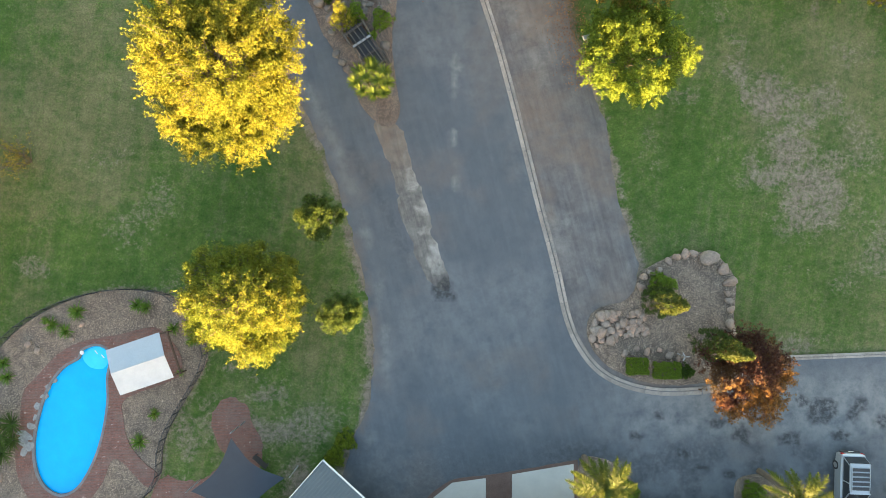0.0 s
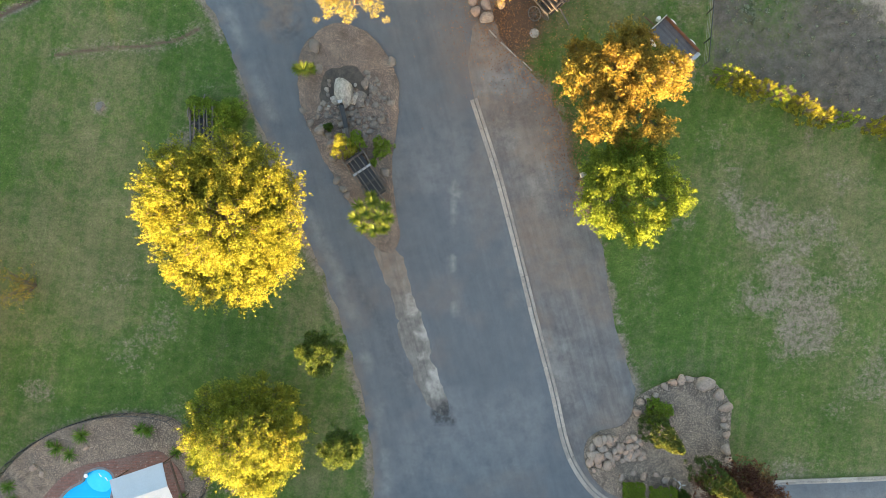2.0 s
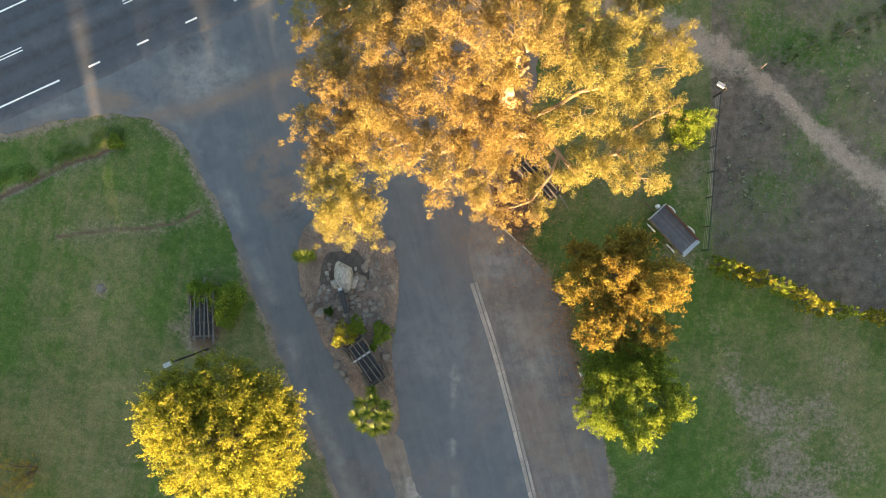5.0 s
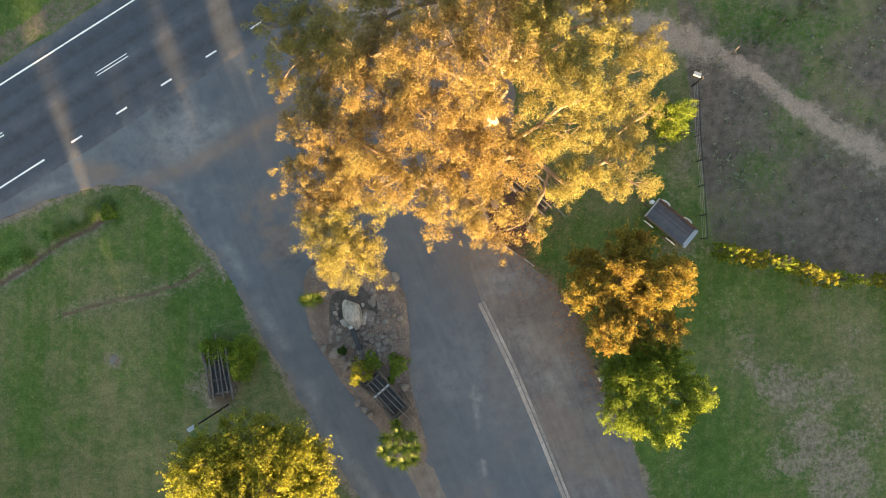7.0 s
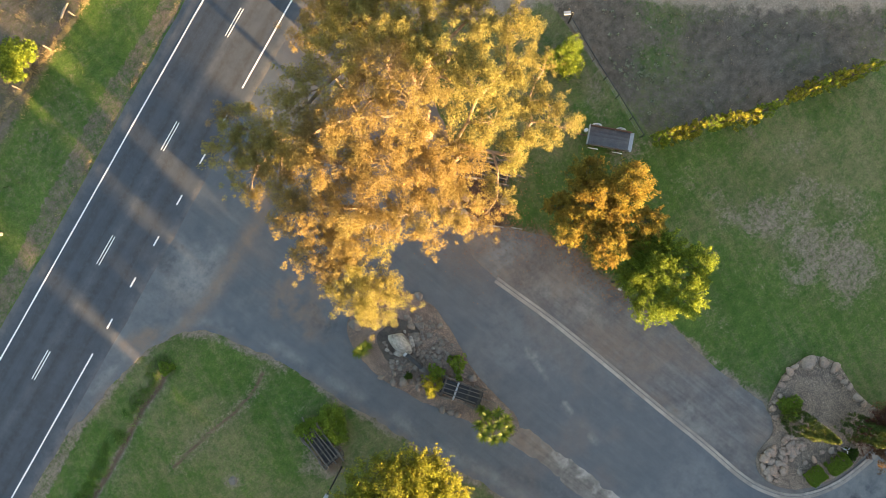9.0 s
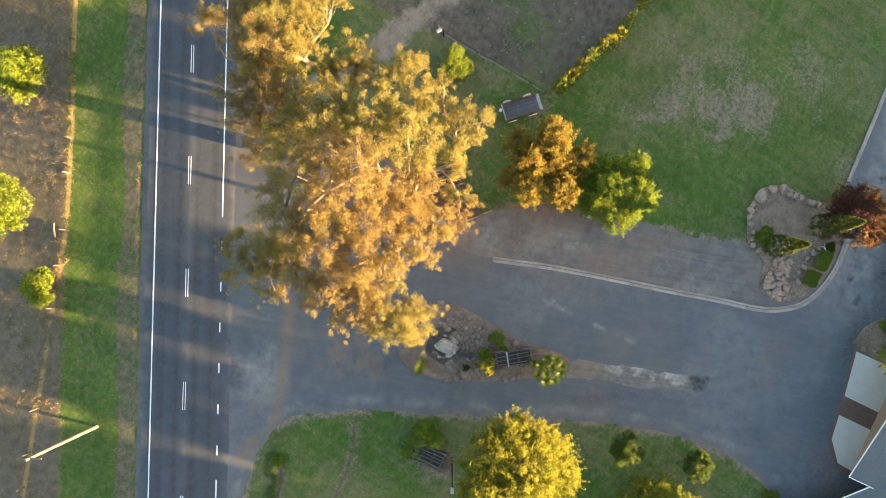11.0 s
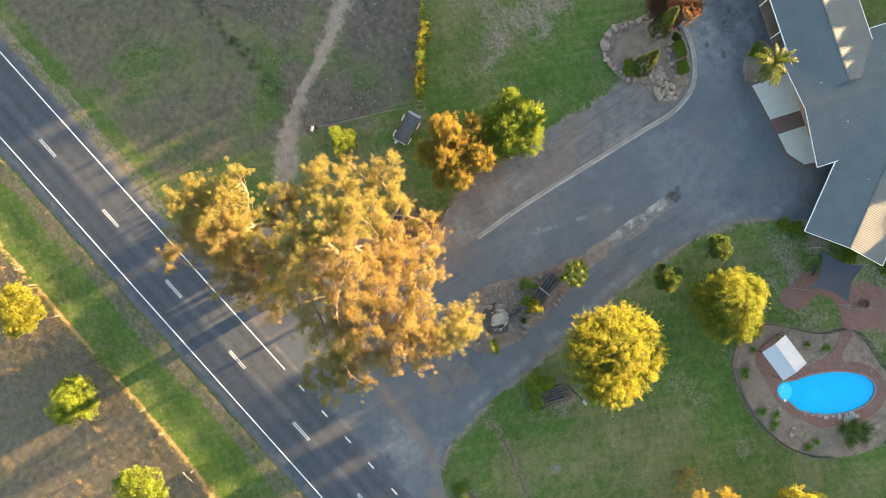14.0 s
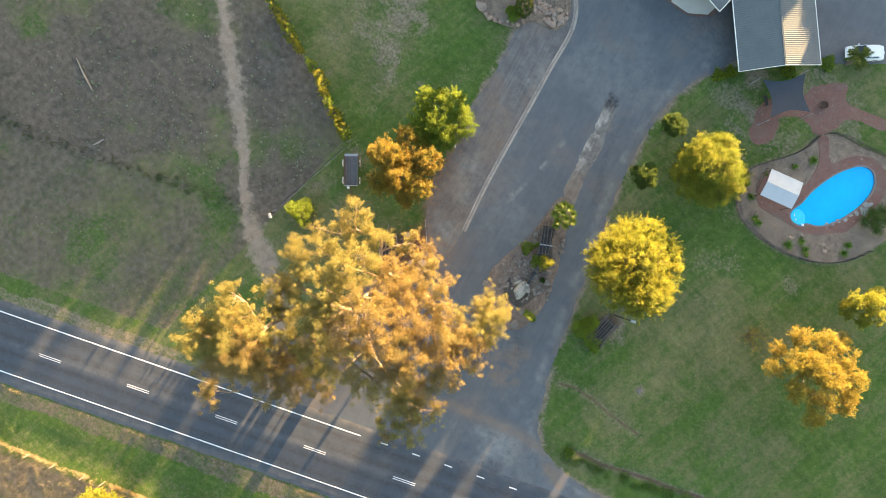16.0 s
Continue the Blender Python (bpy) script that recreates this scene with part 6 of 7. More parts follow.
for i in range(26):
    a_, out_, top_ = rng.uniform(0, 2 * math.pi), rng.uniform(0.5, 1.9), rng.uniform(1.6, 3.3)
    tip = Vector((out_ * math.cos(a_), out_ * math.sin(a_), top_))
    mid = tip * 0.5 + Vector((rng.normal() * 0.12, rng.normal() * 0.12, 0.25))
    sticks.tube([(0.08 * math.cos(a_), 0.08 * math.sin(a_), -0.05), mid, tip], [0.035, 0.022, 0.008], 5, False)
    for k in range(5):
        b_ = mid.lerp(tip, rng.random())
        e_ = b_ + Vector(rng.normal(0, 0.32, 3)) + Vector((0, 0, 0.15))
        sticks.tube([b_, e_], [0.012, 0.005], 4, False)
        ends.append(tuple(e_))
part("branch", sticks, M_BARK, tw, "bare brown twigs")
v_ = leaf_cloud(ends, np.full(len(ends), 0.2), np.full(len(ends), 16), 0.11, 0.055, rng)
part("foliage", quick_mesh("foliage", v_, np.arange(len(v_)).reshape(-1, 4), L_ORANGE), L_ORANGE, tw, "thin olive leaves")
for i, (x, y) in enumerate(((14.15, -7.95), (16.35, -8.25))):
    bush("hedge_block", x, y, 0.7, 0.75, L_GREEN, "clipped square green hedge block beside the kerb", "hedge", 150 + i, 420, (0.09, 0.05), (0.72 + 0.2 * i, 0.55), "clipped hedge blocks", 0.08)
for i, p in enumerate(curve_through(HEDGE, 1.15)):
    if 8.6 < i < 9.4 or p[0] > 39.4:
        continue
    # green hedge; yellow leaves on most plants put low sunlight into the colour
    bush("hedge_plant", p[0], p[1], 0.75 + 0.15 * math.sin(i * 2.3), 3.3 + 0.3 * math.sin(i * 1.7), L_YELLOW if i % 4 else L_LIME, "loose green hedge plant in a row along the paddock", "hedge", 170 + i, 60, (0.2, 0.07), group="hedge row")


def conifer(x, y, h, r, label, seed):
    """A narrow clipped cone."""
    rng = np.random.default_rng(seed)
    root = thing("conifer", x, y, 0.1, 0, label, "conifer")
    k = int(260 * r * h / 8)
    t = rng.random(k) ** 0.75
    a = rng.uniform(0, 2 * math.pi, k)
    rad = r * (1 - t) ** 0.8 * (0.9 + 0.1 * np.sin(a * 5 + t * 14)) * np.where(t < 0.1, 0.8, 1)
    c = np.stack([rad * np.cos(a), rad * np.sin(a), 0.15 + t * (h - 0.2)], -1)
    v = leaf_cloud(c, np.full(k, 0.20), np.full(k, 42), 0.13, 0.06, rng, up=0.0)
    part("trunk", Build().tube([(0, 0, -0.05), (0, 0, h * 0.9)], [0.14, 0.03], 7), M_BARK, root)
    part("crown", quick_mesh("crown", v, np.arange(len(v)).reshape(-1, 4), L_CONE), L_CONE, root)


conifer(15.5, -3.0, 6.6, 1.35, "tall narrow green conifer in the boulder bed", 201)
conifer(19.2, -6.1, 7.6, 1.45, "tall narrow green conifer beside the red tree", 202)
# copper leaves on the south-east side of the crown, dark red elsewhere
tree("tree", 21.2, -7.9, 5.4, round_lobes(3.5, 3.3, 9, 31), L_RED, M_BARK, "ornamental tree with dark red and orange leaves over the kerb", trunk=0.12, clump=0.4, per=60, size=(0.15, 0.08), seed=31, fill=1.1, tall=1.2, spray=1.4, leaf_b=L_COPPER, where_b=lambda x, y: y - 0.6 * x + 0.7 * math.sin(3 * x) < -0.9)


def palm(x, y, h, fronds, length, label, seed, leaf=None):
    rng = np.random.default_rng(seed)
    leaf = leaf or L_PALM
    root = thing("palm", x, y, 0.08, 0, label, "palm")
    tr = Build()
    lv = [(0, 0, -0.1)] + [(0.03 * math.sin(k), 0.03 * math.cos(k * 1.7), h * k / 10) for k in range(1, 11)]
    tr.tube(lv, [0.24] + [0.2 + 0.03 * (k % 2) for k in range(1, 11)], 9)
    part("trunk", tr, M_BARK, root)
    for i in range(fronds):
        a = 2 * math.pi * (i * 0.382 + rng.uniform(-.03, .03))
        e = 0.15 + 0.75 * (i % 4) / 3 + rng.uniform(-0.1, 0.1)
        vs, fs = [], []
        p, el = np.array((0, 0, h)), e
        n = 16
        ln = length * rng.uniform(0.85, 1.1)
        side = np.array((-math.sin(a), math.cos(a), 0.0))
        for k in range(n):
            d = np.array((math.cos(a) * math.cos(el), math.sin(a) * math.cos(el), math.sin(el)))
            q = p + d * ln / n
            up = np.cross(d, side)
            o = len(vs)
            vs += [tuple(p - side * 0.025), tuple(p + side * 0.025), tuple(q + side * 0.025), tuple(q - side * 0.025)]
            fs.append((o, o + 1, o + 2, o + 3))
            w = 0.5 * math.sin(math.pi * min(1, (k + 2) / (n + 1.5))) ** 0.7
            for s in (-1, 1):
                for f in (0.0, 0.17, 0.34, 0.5, 0.67, 0.84):
                    b0 = p + d * ln / n * f
                    tip = b0 + (side * s * 0.7 + d * 0.6 + up * rng.uniform(-0.7, 0.5)) * w * rng.uniform(0.8, 1.15)
                    o = len(vs)
                    vs += [tuple(b0 - d * 0.024), tuple(b0 + d * 0.024), tuple(tip)]
                    fs.append((o, o + 1, o + 2))
            p = q
            el -= 0.05 + 0.07 * rng.random()
        part("frond", Build().add(vs, fs), leaf, root)
    return root


palm(10.2, -14.9, 6.4, 24, 2.7, "feather palm with drooping sunlit fronds before the motel entrance", 301)
palm(23.4, -15.9, 5.4, 22, 2.7, "feather palm with drooping sunlit fronds before the rooms", 302)
palm(-18.6, -25.6, 2.3, 18, 1.7, "small palm with yellow fronds beside the parked white car", 303)


# ---- boulders
def boulder_mesh(seed, flat=0.7, mat=None):
    rng = np.random.default_rng(seed)
    bm = bmesh.new()
    bmesh.ops.create_icosphere(bm, subdivisions=2, radius=1.0)
    cuts = rng.normal(size=(7, 3))
    cuts /= np.linalg.norm(cuts, axis=1)[:, None]
    for v in bm.verts:
        p = np.array(v.co)
        for c in cuts:
            over = p @ c - 0.58
            if over > 0:
                p = p - c * over * 0.95
        p *= 1 + 0.10 * noise.noise(Vector(p) * 1.7 + Vector((seed, 0, 0)))
        v.co = Vector((p[0], p[1], p[2] * flat))
    me = bpy.data.meshes.new("boulder")
    bm.to_mesh(me)
    bm.free()
    me.materials.append(mat or M_ROCK)
    me.polygons.foreach_set("use_smooth", [True] * len(me.polygons))
    return me


boulder_shapes = [boulder_mesh(s) for s in range(8)]
rubble_shapes = [boulder_mesh(s + 20, 0.6, M_RUBBLE) for s in range(8)]
pale_shapes = [boulder_mesh(s + 30, 0.8, M_PALEROCK) for s in range(8)]


def boulder(x, y, r, parent, z=0.1, i=0, stretch=1.0, shapes=None):
    ob = new("boulder", (shapes or boulder_shapes)[i % 8])
    ob.matrix_basis = pose(x, y, z + r * 0.25, 0, 0, i * 73 % 360) @ Matrix.Diagonal((r * stretch, r, r * 0.9, 1))
    ob.parent = parent
    return ob


ring = [(14.5, -2.0, .42), (14.75, -1.25, .38), (15.3, -0.95, .3), (15.9, -0.7, .32), (16.6, -0.1, .36), (17.2, 0.3, .42), (17.85, 0.5, .45), (18.55, 0.55, .40), (19.7, 0.25, .85), (20.8, -0.6, .62), (21.25, -1.6, .58),
        (21.1, -2.5, .30), (21.2, -3.0, .34), (21.35, -3.7, .40), (21.3, -4.8, .5), (21.4, -5.6, .35), (13.3, -7.0, .38), (14.2, -6.7, .33), (15.0, -6.9, .36), (15.9, -6.8, .3), (16.7, -7.2, .36), (17.3, -7.5, .3)]
for i, (x, y, r) in enumerate(ring):
    boulder(x, y, r * 0.86, bed_east, 0.1, i, 1.2)
rng = np.random.default_rng(77)
for i in range(62):
    u, v = rng.random(), rng.uniform(-1, 1)
    x, y = 10.9 + 4.0 * u, -5.2 + 0.5 * u + v * (1.35 - 0.5 * u)
    boulder(x, y, rng.uniform(0.18, 0.48) * (1.15 - 0.45 * u), bed_east, 0.08, i, rng.uniform(1, 1.3))
island = bpy.data.objects["island"]
# a flat darker sheet round the boulder, without depth
M_HOLLOW = surface("dark brown soil", (0.042, 0.035, 0.029), (0.085, 0.070, 0.057), 1.8, 9, 0.5)
HOLLOW = [(-9.9, 21.9), (-10.0, 23.0), (-9.8, 24.1), (-9.0, 24.7), (-8.1, 24.8), (-7.3, 24.9), (-6.6, 24.1), (-6.1, 23.0), (-6.4, 22.5), (-7.0, 22.9), (-7.6, 23.3), (-8.3, 23.5), (-8.8, 23.1), (-9.0, 22.4), (-9.2, 22.0)]
part("hollow", sheet("hollow", ragged(curve_through(HOLLOW, 0.2, True), 0.26, 3.0), 0.126, M_HOLLOW, 0.05, 0.4), M_HOLLOW, island, "flat dark soil patch")
for i, (x, y, r) in enumerate(((-10.0, 19.9, .55), (-9.3, 18.7, .38), (-10.5, 26.4, .65), (-6.9, 22.1, .4), (-6.6, 23.4, .4), (-4.9, 16.5, .5), (-8.7, 15.9, .4), (-8.2, 15.2, .4), (-7.9, 14.7, .35), (-4.4, 25.2, .5),
                               (-11.4, 21.4, .35), (-10.8, 20.4, .4), (-9.0, 17.6, .35), (-5.1, 15.4, .3), (-10.1, 24.6, .45))):
    boulder(x, y, r * 0.85, island, 0.1, i, 1.3, rubble_shapes)
for dx, dy, zz, a_, wx, wy, wz in ((0.0, -0.1, 0.4, 8, 1.08, 1.5, 0.95), (-0.72, -0.75, 0.2, 40, 0.42, 0.55, 0.36), (0.75, -0.6, 0.2, -20, 0.45, 0.6, 0.38)):     # spout stone and two slabs at its foot
    chute_stone = boulder(0, 0, 0.5, island, 0.12, 5 + int(a_), 1.0, pale_shapes)
    chute_stone.matrix_basis = pose(-8.15 + dx, 22.95 + dy, zz, 0, 0, a_) @ Matrix.Diagonal((wx, wy, wz, 1))
for i in range(12):          # rubble heaped along the chute
    s_, v_ = (1, -1)[i % 2], rng.uniform(-1.1, 1.0)
    boulder(-8.25 + 0.2 * v_ * -0.35 + s_ * rng.uniform(0.95, 1.5), 22.75 + v_, rng.uniform(0.12, 0.26), island, 0.14, i + 1, 1.3, rubble_shapes if i % 3 else pale_shapes)
for i in range(260):
    a, d = rng.uniform(0, 2 * math.pi), rng.random() ** 0.6
    x, y = -7.3 + 3.0 * d * math.cos(a), 21.2 + 3.4 * d * math.sin(a)
    if inside(HOLLOW, np.array([x]), np.array([y]))[0]:
        continue
    boulder(x, y, 0.08 + 0.24 * rng.random() ** 2, island, 0.11, i + 3, rng.uniform(1, 1.5), rubble_shapes)
for x, y, r, lab in ((-32.3, -6.4, .35, "pale"), (-31.6, -6.9, .3, "grey"), (-29.0, -6.0, .22, "grey"), (-28.2, -4.9, .25, "pale"), (-34.4, -16.6, .4, "grey")):
    b_ = new("rock", boulder_shapes[int(r * 10) % 8])
    b_.matrix_basis = pose(x, y, 0.06 + r * 0.2, 0, 0, x * 50) @ Matrix.Diagonal((r * 1.2, r, r * 0.8, 1))
    tagged(b_, f"{lab} garden rock lying on the pebbles", "rock", "rocks round the pool")
sh = thing("rock_shelf", -32.3, -13.6, 0.10, 0, "grey rock shelf with a spillway at the pool's edge", "rock")
M_SLATE = surface("grey wet rock", (0.27, 0.29, 0.30), (0.15, 0.16, 0.17), 1.5, 9, 0.35, 0.5, 0.7, dist=0.05)
for i, (dx, dy, r) in enumerate(((0.1, 0.1, .42), (0.15, -0.6, .40), (-0.35, -0.3, .45), (-0.45, 0.4, .4), (-0.3, -0.95, .38), (0.35, 0.9, .38), (0.5, 1.6, .34), (0.8, 2.5, .38), (1.15, 3.2, .34), (1.5, 3.9, .3), (1.9, 4.5, .28))):
    ob = boulder(dx, dy, r, sh, -0.12, i + 2, 1.3)
    ob.data = ob.data.copy()
    ob.data.materials[0] = M_SLATE
    ob.scale.z *= 0.3
    ob.name = "stone"


# ---- old wagons, trailer
def wheel(parent, x, y, z, r, mat, turn=0.0, spokes=10, tilt=0.0):
    w = new("wheel")
    w.parent = parent
    w.matrix_basis = pose(x, y, z, 90 + tilt, 0, turn)
    n = 22
    rim = Build()
    vs = [((r + dr) * math.cos(a), (r + dr) * math.sin(a), dz) for a in (2 * math.pi * k / n for k in range(n)) for dr, dz in ((-0.07, -0.035), (0, -0.035), (0, 0.035), (-0.07, 0.035))]
    rim.add(vs, [(4 * k + i, 4 * ((k + 1) % n) + i, 4 * ((k + 1) % n) + (i + 1) % 4, 4 * k + (i + 1) % 4) for k in range(n) for i in range(4)])
    part("rim", rim, mat, w)
    hub = Build().tube([(0, 0, -0.12), (0, 0, 0.12)], 0.09, 10)
    part("hub", hub, M_RUST, w)
    sp = Build()
    for k in range(spokes):
        a = 2 * math.pi * k / spokes
        sp.tube([(0.07 * math.cos(a), 0.07 * math.sin(a), 0), ((r - 0.05) * math.cos(a), (r - 0.05) * math.sin(a), 0)], 0.025, 5)
    part("spokes", sp, mat, w)
    return w


def wagon(x, y, rz, length, width, rails, label, seed, z=0.85, pale=False, slim=(0.08, 0.13)):
    """An old farm wagon: bare rails on bolsters, axles and spoked wheels."""
    rng = np.random.default_rng(seed)
    root = thing("wagon", x, y, 0.02, rz, label, "wagon")
    for i in range(rails):
        v = -width / 2 + width * i / (rails - 1) + rng.uniform(-.05, .05)
        ln = length * rng.uniform(0.68, 1.04)
        part("rail", Build().box((rng.uniform(-.2, .2), v, z + 0.12 + 0.03 * (i % 2)), (ln, rng.uniform(*slim), 0.10), rng.uniform(-.05, .05), rng.uniform(-.03, .03), 0, 0.015), M_TIMBER, root)
    # black panel added under the open frame for the shade between rails
    part("gap_shade_panel", Build().box((0, 0, z - 0.16), (length * 0.86, width * 0.8, 0.06), 0, 0, 0, 0.01), M_BLACK, root, "added dark panel for the shade between rails")
    for u in (-0.38, -0.12, 0.14, 0.38):
        part("bolster", Build().box((u * length, 0, z), (0.16, width * 1.02, 0.12), 0, 0, 0, 0.015), M_GALV if pale and abs(u) < 0.13 else M_WAGON, root)
    for u in (-0.33, 0.33):
        part("axle", Build().tube([(u * length, -width * 0.56, 0.58), (u * length, width * 0.56, 0.58)], 0.05, 7), M_RUST, root)
        for s in (-1, 1):
            wheel(root, u * length, s * width * 0.56, 0.60, 0.58, M_TIMBER, 0, 12)
    part("shaft", Build().tube([(length * 0.45, 0.1, z - 0.15), (length * 0.75, 0.0, 0.12)], [0.06, 0.05], 6), M_TIMBER, root)
    return root


wagon(-19.0, 19.7, 92, 4.0, 1.7, 6, "old weathered grey timber wagon on bare soil", 1)
wagon(-6.35, 16.2, -56, 4.3, 1.6, 5, "old dark timber wagon frame with pale cross bars on the island", 2, pale=True, slim=(0.05, 0.08))
gw = wagon(7.2, 30.5, -48, 4.4, 1.9, 6, "old grey wagon frame with a leaning wheel under the gum tree", 3)
wheel(gw, 0.9, -1.5, 0.42, 0.58, M_TIMBER, 0, 12, -38)
for i, (x, y, r) in enumerate(((2.15, 29.1, .48), (1.97, 30.0, .42), (2.95, 29.6, .52), (3.0, 28.6, .55), (4.1, 29.8, .45))):
    b_ = new("rock", boulder_shapes[(i + 3) % 8])
    b_.matrix_basis = pose(x, y, 0.04 + r * 0.2, 0, 0, i * 67) @ Matrix.Diagonal((r * 1.15, r, r * 0.8, 1))
    tagged(b_, "brown rounded rock at the edge of the drive", "rock", "rocks under the gum")
ed = thing("timber_edging", 0, 0, 0, 0, "pale weathered timber edging pieces beside the strip", "edging")
for p, q in (((3.2, 27.7), (3.75, 27.1)), ((4.1, 26.75), (5.3, 25.6)), ((5.8, 25.2), (6.5, 24.5))):
    part("timber", Build().tube([(p[0], p[1], 0.08), (q[0], q[1], 0.08)], 0.055, 7), M_PALEROCK, ed)
sl = thing("stump", 6.72, 27.47, 0, 0, "low pale cut stump among fallen leaves", "tree stump")
part("stump", Build().tube([(0, 0, -0.1), (0.02, 0, 0.1), (0, 0, 0.14)], [0.42, 0.34, 0.3], 12), M_PALEROCK, sl)

tr = thing("trailer", 17.25, 26.4, 0.02, -47, "old tip trailer with a dark slatted tray and white spoked wheels", "trailer")
M_TRAY = surface("dark weathered tray boards", (0.07, 0.075, 0.085), (0.11, 0.115, 0.125), 2, 14, 0.3, each=0.15)
part("floor", Build().box((0, 0, 0.82), (3.6, 1.6, 0.05)), M_TRAY, tr)
for i in range(10):
    part("board", Build().box((0, -0.72 + 0.16 * i, 0.86), (3.5, 0.145, 0.03), 0, 0, 0, 0.006), M_TRAY, tr)
for s in (-1, 1):
    part("side", Build().box((0, s * 0.84, 1.02), (3.7, 0.06, 0.42), 0, 0, 0, 0.01), M_TIMBER if s < 0 else M_RUST, tr)
part("headboard", Build().box((-1.86, 0, 1.05), (0.06, 1.74, 0.5), 0, 0, 0, 0.01), M_GALV, tr)
part("tailboard", Build().box((1.95, 0, 0.88), (0.32, 1.7, 0.05), 0, -0.2, 0, 0.01), M_GALV, tr)
for u in (-1.15, 1.0):
    part("axle", Build().tube([(u, -1.05, 0.45), (u, 1.05, 0.45)], 0.05, 7), M_RUST, tr)
    for s in (-1, 1):
        wheel(tr, u, s * 1.02, 0.46, 0.45, M_WHITE, 0, 12, -12 * s)
part("drawbar", Build().tube([(-1.8, 0, 0.6), (-3.0, 0, 0.35)], 0.05, 6), M_RUST, tr)
part("drum", Build().tube([(-2.1, 0.35, 0.75), (-2.1, 0.35, 1.1)], 0.16, 10), M_WHITE, tr)


# ---- lamps, poles, fences
def yard_lamp(x, y, rz, h, reach, label):
    root = thing("yard_lamp", x, y, 0, rz, label, "lamp post")
    part("post", Build().tube([(0, 0, -0.05), (0, 0, h)], [0.09, 0.07], 9), M_BLACK, root)
    part("arm", Build().tube([(0, 0, h - 0.1), (reach * 0.6, 0, h + 0.08), (reach, 0, h + 0.05)], 0.045, 7), M_BLACK, root)
    hd = part("lamp_head", Build().box((reach + 0.25, 0, h + 0.03), (0.6, 0.32, 0.12), 0, 0, 0, 0.03), M_GALV, root, "grey lamp head")
    part("lens", Build().box((reach + 0.25, 0, h - 0.045), (0.45, 0.22, 0.03)), M_WHITE, hd, "white lens")
    return root


yard_lamp(-18.95, 17.05, 205, 5.6, 0.3, "black lamp post with a grey head beside the wagon")
yard_lamp(20.9, 36.9, 150, 2.2, 0.3, "short lamp post with a white head at the paddock corner")
# added post; its pale head stands for a small white square object
yard_lamp(10.1, 16.0, 200, 3.5, 0.1, "slim post with a pale head for a small white square between the trees")
pf = thing("paddock_fence", 0, 0, 0, 0, "dark metal paddock fence with posts and top rail", "fence")
pl = curve_through([(p[0] * 0.975, 26.2 + (p[1] - 26.2) * 0.975) for p in PADDOCK_FENCE], 1.75)
for i, p in enumerate(pl):
    part("post", Build().tube([(p[0], p[1], -0.1), (p[0], p[1], 1.22)], 0.045, 7), M_BLACK, pf)
    if i + 1 < len(pl):
        q = pl[i + 1]
        part("rail", Build().tube([(p[0], p[1], 1.2), (q[0], q[1], 1.2)], 0.04, 6), M_BLACK, pf)
        for z in (0.3, 0.6, 0.9):
            part("wire", Build().tube([(p[0], p[1], z), (q[0], q[1], z)], 0.006, 4), M_GALV, pf)
ff = thing("wire_fence", 0, 0, 0, 0, "post and wire fence along the far paddock", "fence")
fl = curve_through(FAR_FENCE, 4.2)
for i, p in enumerate(fl):
    part("post", Build().tube([(p[0], p[1], -0.1), (p[0], p[1], 1.15)], [0.07, 0.06], 7), M_TIMBER, ff)
    if i + 1 < len(fl):
        q = fl[i + 1]
        for z in (0.35, 0.7, 1.05):
            part("wire", Build().tube([(p[0], p[1], z), (q[0], q[1], z)], 0.004, 4), M_RUST, ff)
of = thing("wire_fence", 0, 0, 0, 0, "old leaning post and wire fence across the dry paddock", "fence")
fl = curve_through([(21.3, 37.6), (28.3, 40.8), (33.8, 42.9), (40, 46.2), (47, 49.2), (54.3, 52.2), (66, 57)], 3.5)
for i, p in enumerate(fl):
    part("post", Build().tube([(p[0], p[1], -0.1), (p[0] + 0.12 * math.sin(i * 3.1), p[1] + 0.1, 1.1)], [0.06, 0.05], 6), M_TIMBER, of)
    if i + 1 < len(fl):
        q = fl[i + 1]
        for z in (0.4, 0.75, 1.05):
            part("wire", Build().tube([(p[0], p[1], z), (q[0], q[1], z)], 0.004, 4), M_BLACK, of)
up = thing("utility_pole", -31.4, 52.0, 0, 0, "tall timber power pole beside the highway", "power pole")
part("pole", Build().tube([(0, 0, -0.2), (0, 0, 10.5)], [0.19, 0.13], 10), M_TIMBER, up)
part("cross_arm", Build().box((0, 0, 10.0), (0.12, 2.2, 0.12), 0.43), M_TIMBER, up)
for i, (x, y, ln, a) in enumerate(((50.5, 40.6, 4.5, -20), (43.2, 45.6, 1.6, 70), (-14.9, 64.9, 1.5, 30))):
    lg = thing("log", x, y, 0.08, a, "weathered grey log lying in the dry paddock", "log")
    part("log", Build().tube([(-ln / 2, 0, 0), (0, 0.06, 0.02), (ln / 2, 0, 0)], [0.10, 0.12, 0.07], 8), M_DEADWOOD, lg)
st = thing("stump", -27.45, 21.8, 0, 0, "low cut tree stump in the lawn", "tree stump")
part("stump", Build().tube([(0, 0, -0.1), (0.02, 0, 0.12), (0, 0, 0.18)], [0.5, 0.36, 0.3], 13), M_TIMBER, st)
st.location.z = -0.08

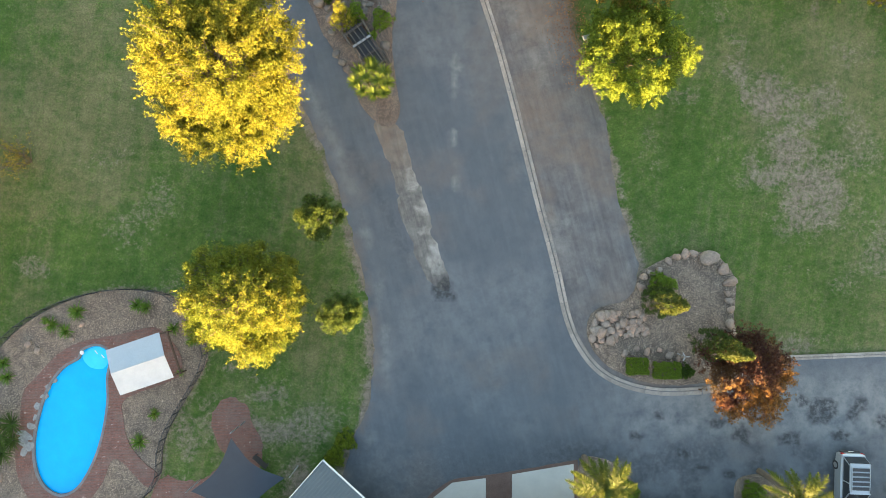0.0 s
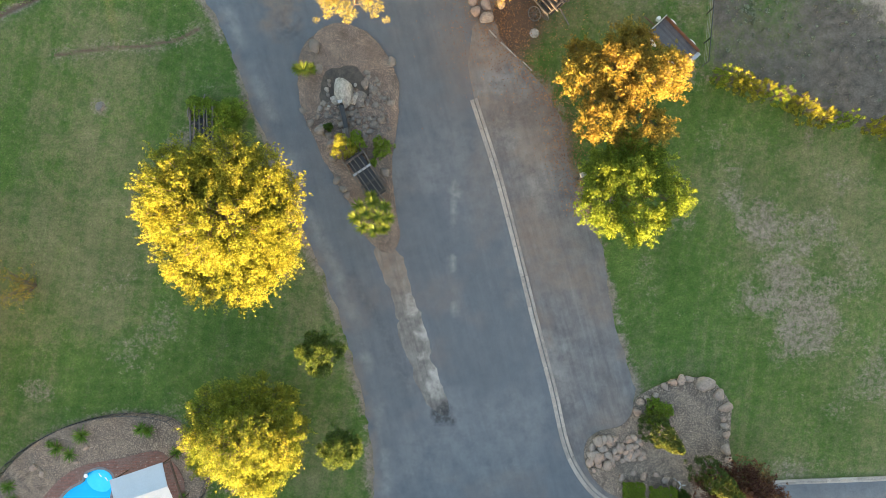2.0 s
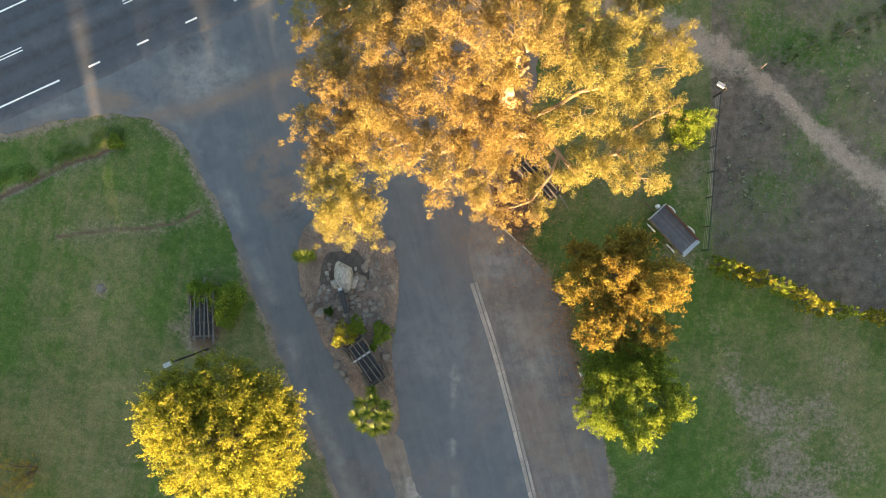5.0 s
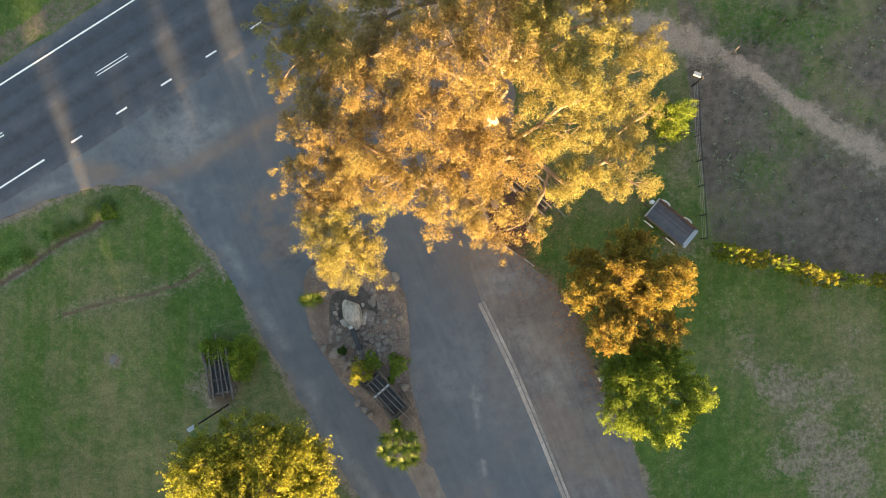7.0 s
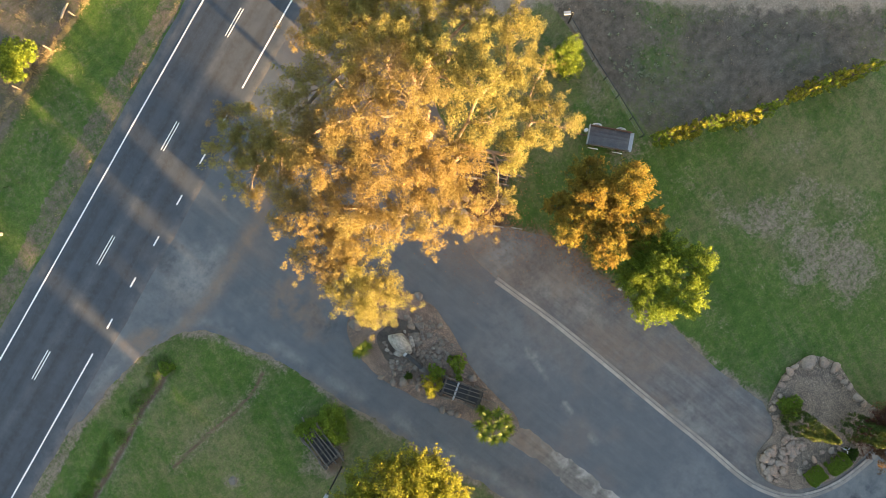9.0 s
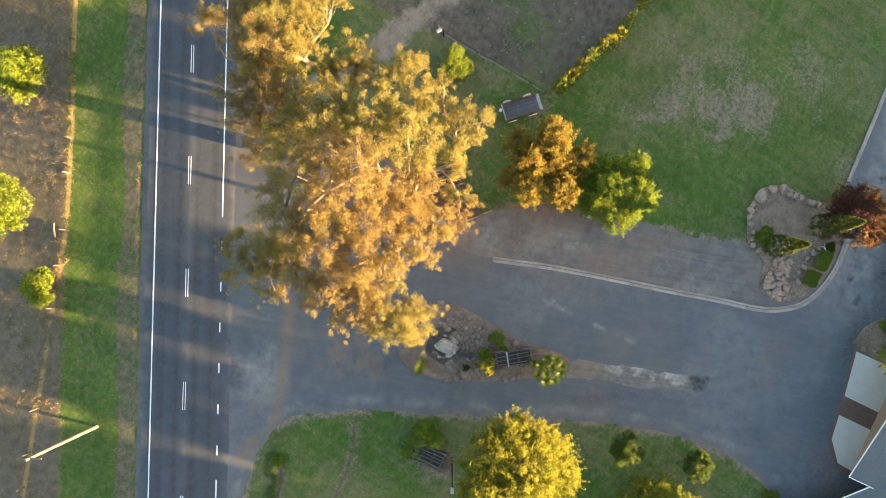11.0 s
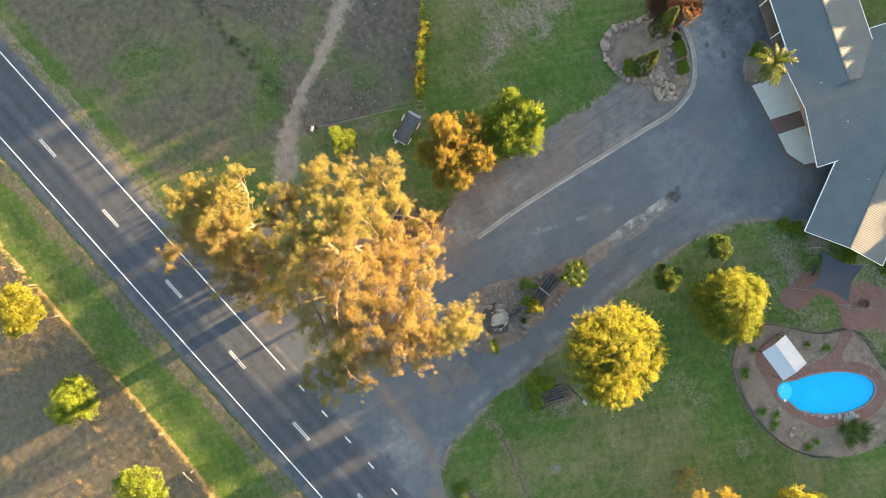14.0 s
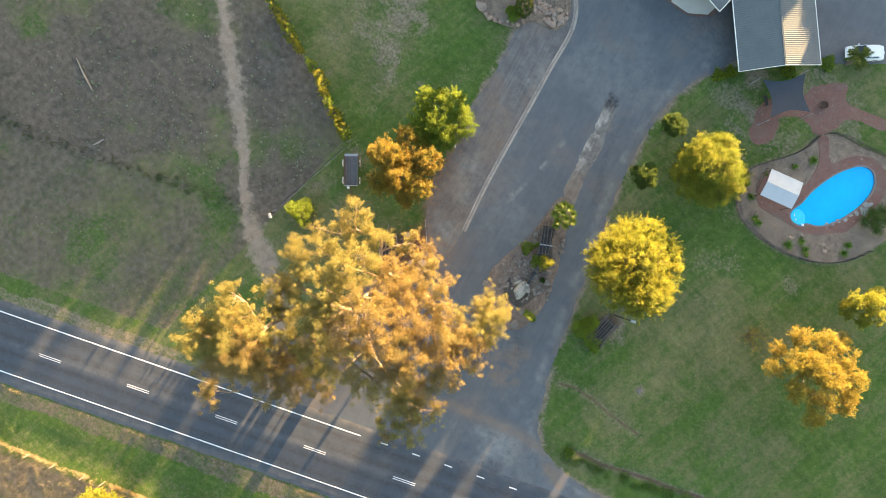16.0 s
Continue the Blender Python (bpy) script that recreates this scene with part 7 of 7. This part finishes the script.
# hand-built water feature on the island: spout post and trough before the boulder
wf = thing("water_feature", -8.15, 21.1, 0.12, -78, "dark trough and spout with a pale cap before the large boulder", "water feature")
part("trough", Build().box((0.3, 0, 0.55), (1.8, 0.34, 0.22), 0, 0.12, 0, 0.02), M_BLACK, wf)
part("post", Build().box((-0.75, 0, 0.45), (0.16, 0.16, 1.1), 0, 0, 0, 0.02), M_BLACK, wf)
part("cap", Build().box((-0.75, 0, 1.05), (0.22, 0.34, 0.06), 0, 0, 0, 0.01), M_GALV, wf, "pale cap")
part("chute", Build().box((1.55, 0, 0.35), (0.9, 0.26, 0.10), 0, 0.25, 0, 0.02), M_TIMBER, wf)
for dx in (0.0, 0.9):
    part("leg", Build().box((dx, 0, 0.2), (0.1, 0.3, 0.5)), M_TIMBER, wf)
og = thing("garden_ornament", 17.3, -7.05, 0.1, 0, "small grey wind spinner on a stake in the pebble bed", "garden ornament")
part("stake", Build().tube([(0, 0, -0.05), (0, 0, 1.5)], 0.02, 6), M_GALV, og)
for k in range(3):
    part("vane", Build().box((0.2 * math.cos(2.1 * k), 0.2 * math.sin(2.1 * k), 1.5), (0.28, 0.08, 0.02), 2.1 * k, 0.2), M_GALV, og)


# ---- parked cars
def car(x, y, rz, paint, label, suv=False, rack=False):
    """A car pointing along its own +x: lower body, cabin, glass, bonnet, lamps and wheels."""
    root = thing("car", x, y, 0.045, rz, label, "car")
    L, W, H = (4.8, 1.88, 1.72) if suv else (4.6, 1.82, 1.46)
    def loft(rows):
        vs, fs = [], []
        for u, hw, zb, zt, r in rows:
            vs += [(u, -hw, zb), (u, -hw, zt - r), (u, -hw + r * 1.2, zt), (u, hw - r * 1.2, zt), (u, hw, zt - r), (u, hw, zb)]
        n = len(rows)
        fs = [(6 * i + k, 6 * i + (k + 1) % 6, 6 * i + 6 + (k + 1) % 6, 6 * i + 6 + k) for i in range(n - 1) for k in range(6)]
        fs = [tuple(reversed(f)) for f in fs] + [tuple(range(6)), tuple(reversed(range(6 * n - 6, 6 * n)))]
        return Build().add(vs, fs)
    w = W / 2
    belt = H * 0.58
    body = loft([(-L / 2, w * .80, .42, belt * .88, .05), (-L / 2 + .12, w * .93, .28, belt * .98, .07), (-L * .3, w, .24, belt, .08), (0, w, .24, belt, .08), (L * .22, w, .24, belt * .98, .08),
                 (L * .38, w * .97, .25, belt * .86, .09), (L / 2 - .12, w * .88, .30, belt * .76, .08), (L / 2, w * .70, .42, belt * .62, .05)])
    part("body", body, paint, root)
    back = -L * .46 if suv else -L * .36
    glass = loft([(back, w * .80, belt - .03, belt + .02, .01), (back + .32, w * .82, belt - .03, H - .07, .05), (L * .04, w * .83, belt - .03, H - .05, .05), (L * .24, w * .84, belt - .03, belt + .02, .01)])
    part("cabin_glass", glass, M_GLASS, root, "dark glass")
    roof = loft([(back + .28, w * .76, H - .10, H - .03, .03), (back + .5, w * .80, H - .10, H, .04), (-L * .05, w * .80, H - .10, H, .04), (L * .06, w * .76, H - .10, H - .03, .03)])
    part("roof", roof, paint, root)
    for s in (-1, 1):
        for u0, z0, u1, z1 in ((back + .05, belt, back + .4, H - .06), (L * .22, belt, L * .05, H - .06), (-L * .1, belt, -L * .1, H - .06)):
            part("pillar", Build().box(((u0 + u1) / 2, s * w * .82, (z0 + z1) / 2), (math.hypot(u1 - u0, z1 - z0), .05, .07), 0, -math.atan2(z1 - z0, u1 - u0)), paint, root)
        part("mirror", Build().box((L * .19, s * (w + .08), belt + .05), (.14, .2, .13), 0, 0, 0, .03), paint, root)
        part("headlight", Build().box((L / 2 - .14, s * w * .68, belt * .66), (.2, .34, .12), -.3 * s, 0, 0, .03), M_GALV, root, "clear headlight")
        part("tail_light", Build().box((-L / 2 + .05, s * w * .74, belt * .78), (.12, .26, .22), 0, 0, 0, .02), M_TAIL, root, "red tail light")
        for u in (-L * .29, L * .31):
            wl = part("wheel", Build().tube([(u, s * (w - .20), .33), (u, s * (w + .01), .33)], .33, 18), M_BLACK, root, "black tyre")
            part("rim", Build().tube([(u, s * (w - .02), .33), (u, s * (w + .02), .33)], .21, 12), M_GALV, wl)
        if rack:
            part("roof_rail", Build().tube([(back + .55, s * w * .68, H + .05), (L * .02, s * w * .68, H + .05)], .025, 6), M_GALV, root)
    if rack:
        for k in range(5):
            part("rack_bar", Build().box((back + .7 + .34 * k, 0, H + .05), (.22, w * 1.3, .03)), M_BLACK, root)
    part("bumper", Build().box((-L / 2 - .02, 0, .5), (.12, W * .8, .18), 0, 0, 0, .04), M_BLACK, root)
    part("plate", Build().box((-L / 2 - .09, 0, .62), (.02, .36, .12)), M_WHITE, root)


M_TAIL = surface("red lamp plastic", (0.35, 0.02, 0.02), (0.30, 0.02, 0.02), 3, 20, 0.1, 0.25, 0)
M_CARWHITE = surface("white car paint", (0.75, 0.76, 0.76), (0.72, 0.73, 0.73), 1, 30, 0.02, 0.25, 0)
M_CARSILVER = surface("silver car paint", (0.42, 0.44, 0.46), (0.40, 0.42, 0.44), 1, 30, 0.03, 0.3, 0, 0.4)
car(29.8, -16.7, -92, M_CARSILVER, "silver four-wheel drive with a roof rack parked before the rooms", True, True)
car(-19.1, -27.7, 43, M_CARWHITE, "white sedan parked behind the motel")
car(38.6, -8.5, 186, M_CARWHITE, "white sedan standing along the kerb")
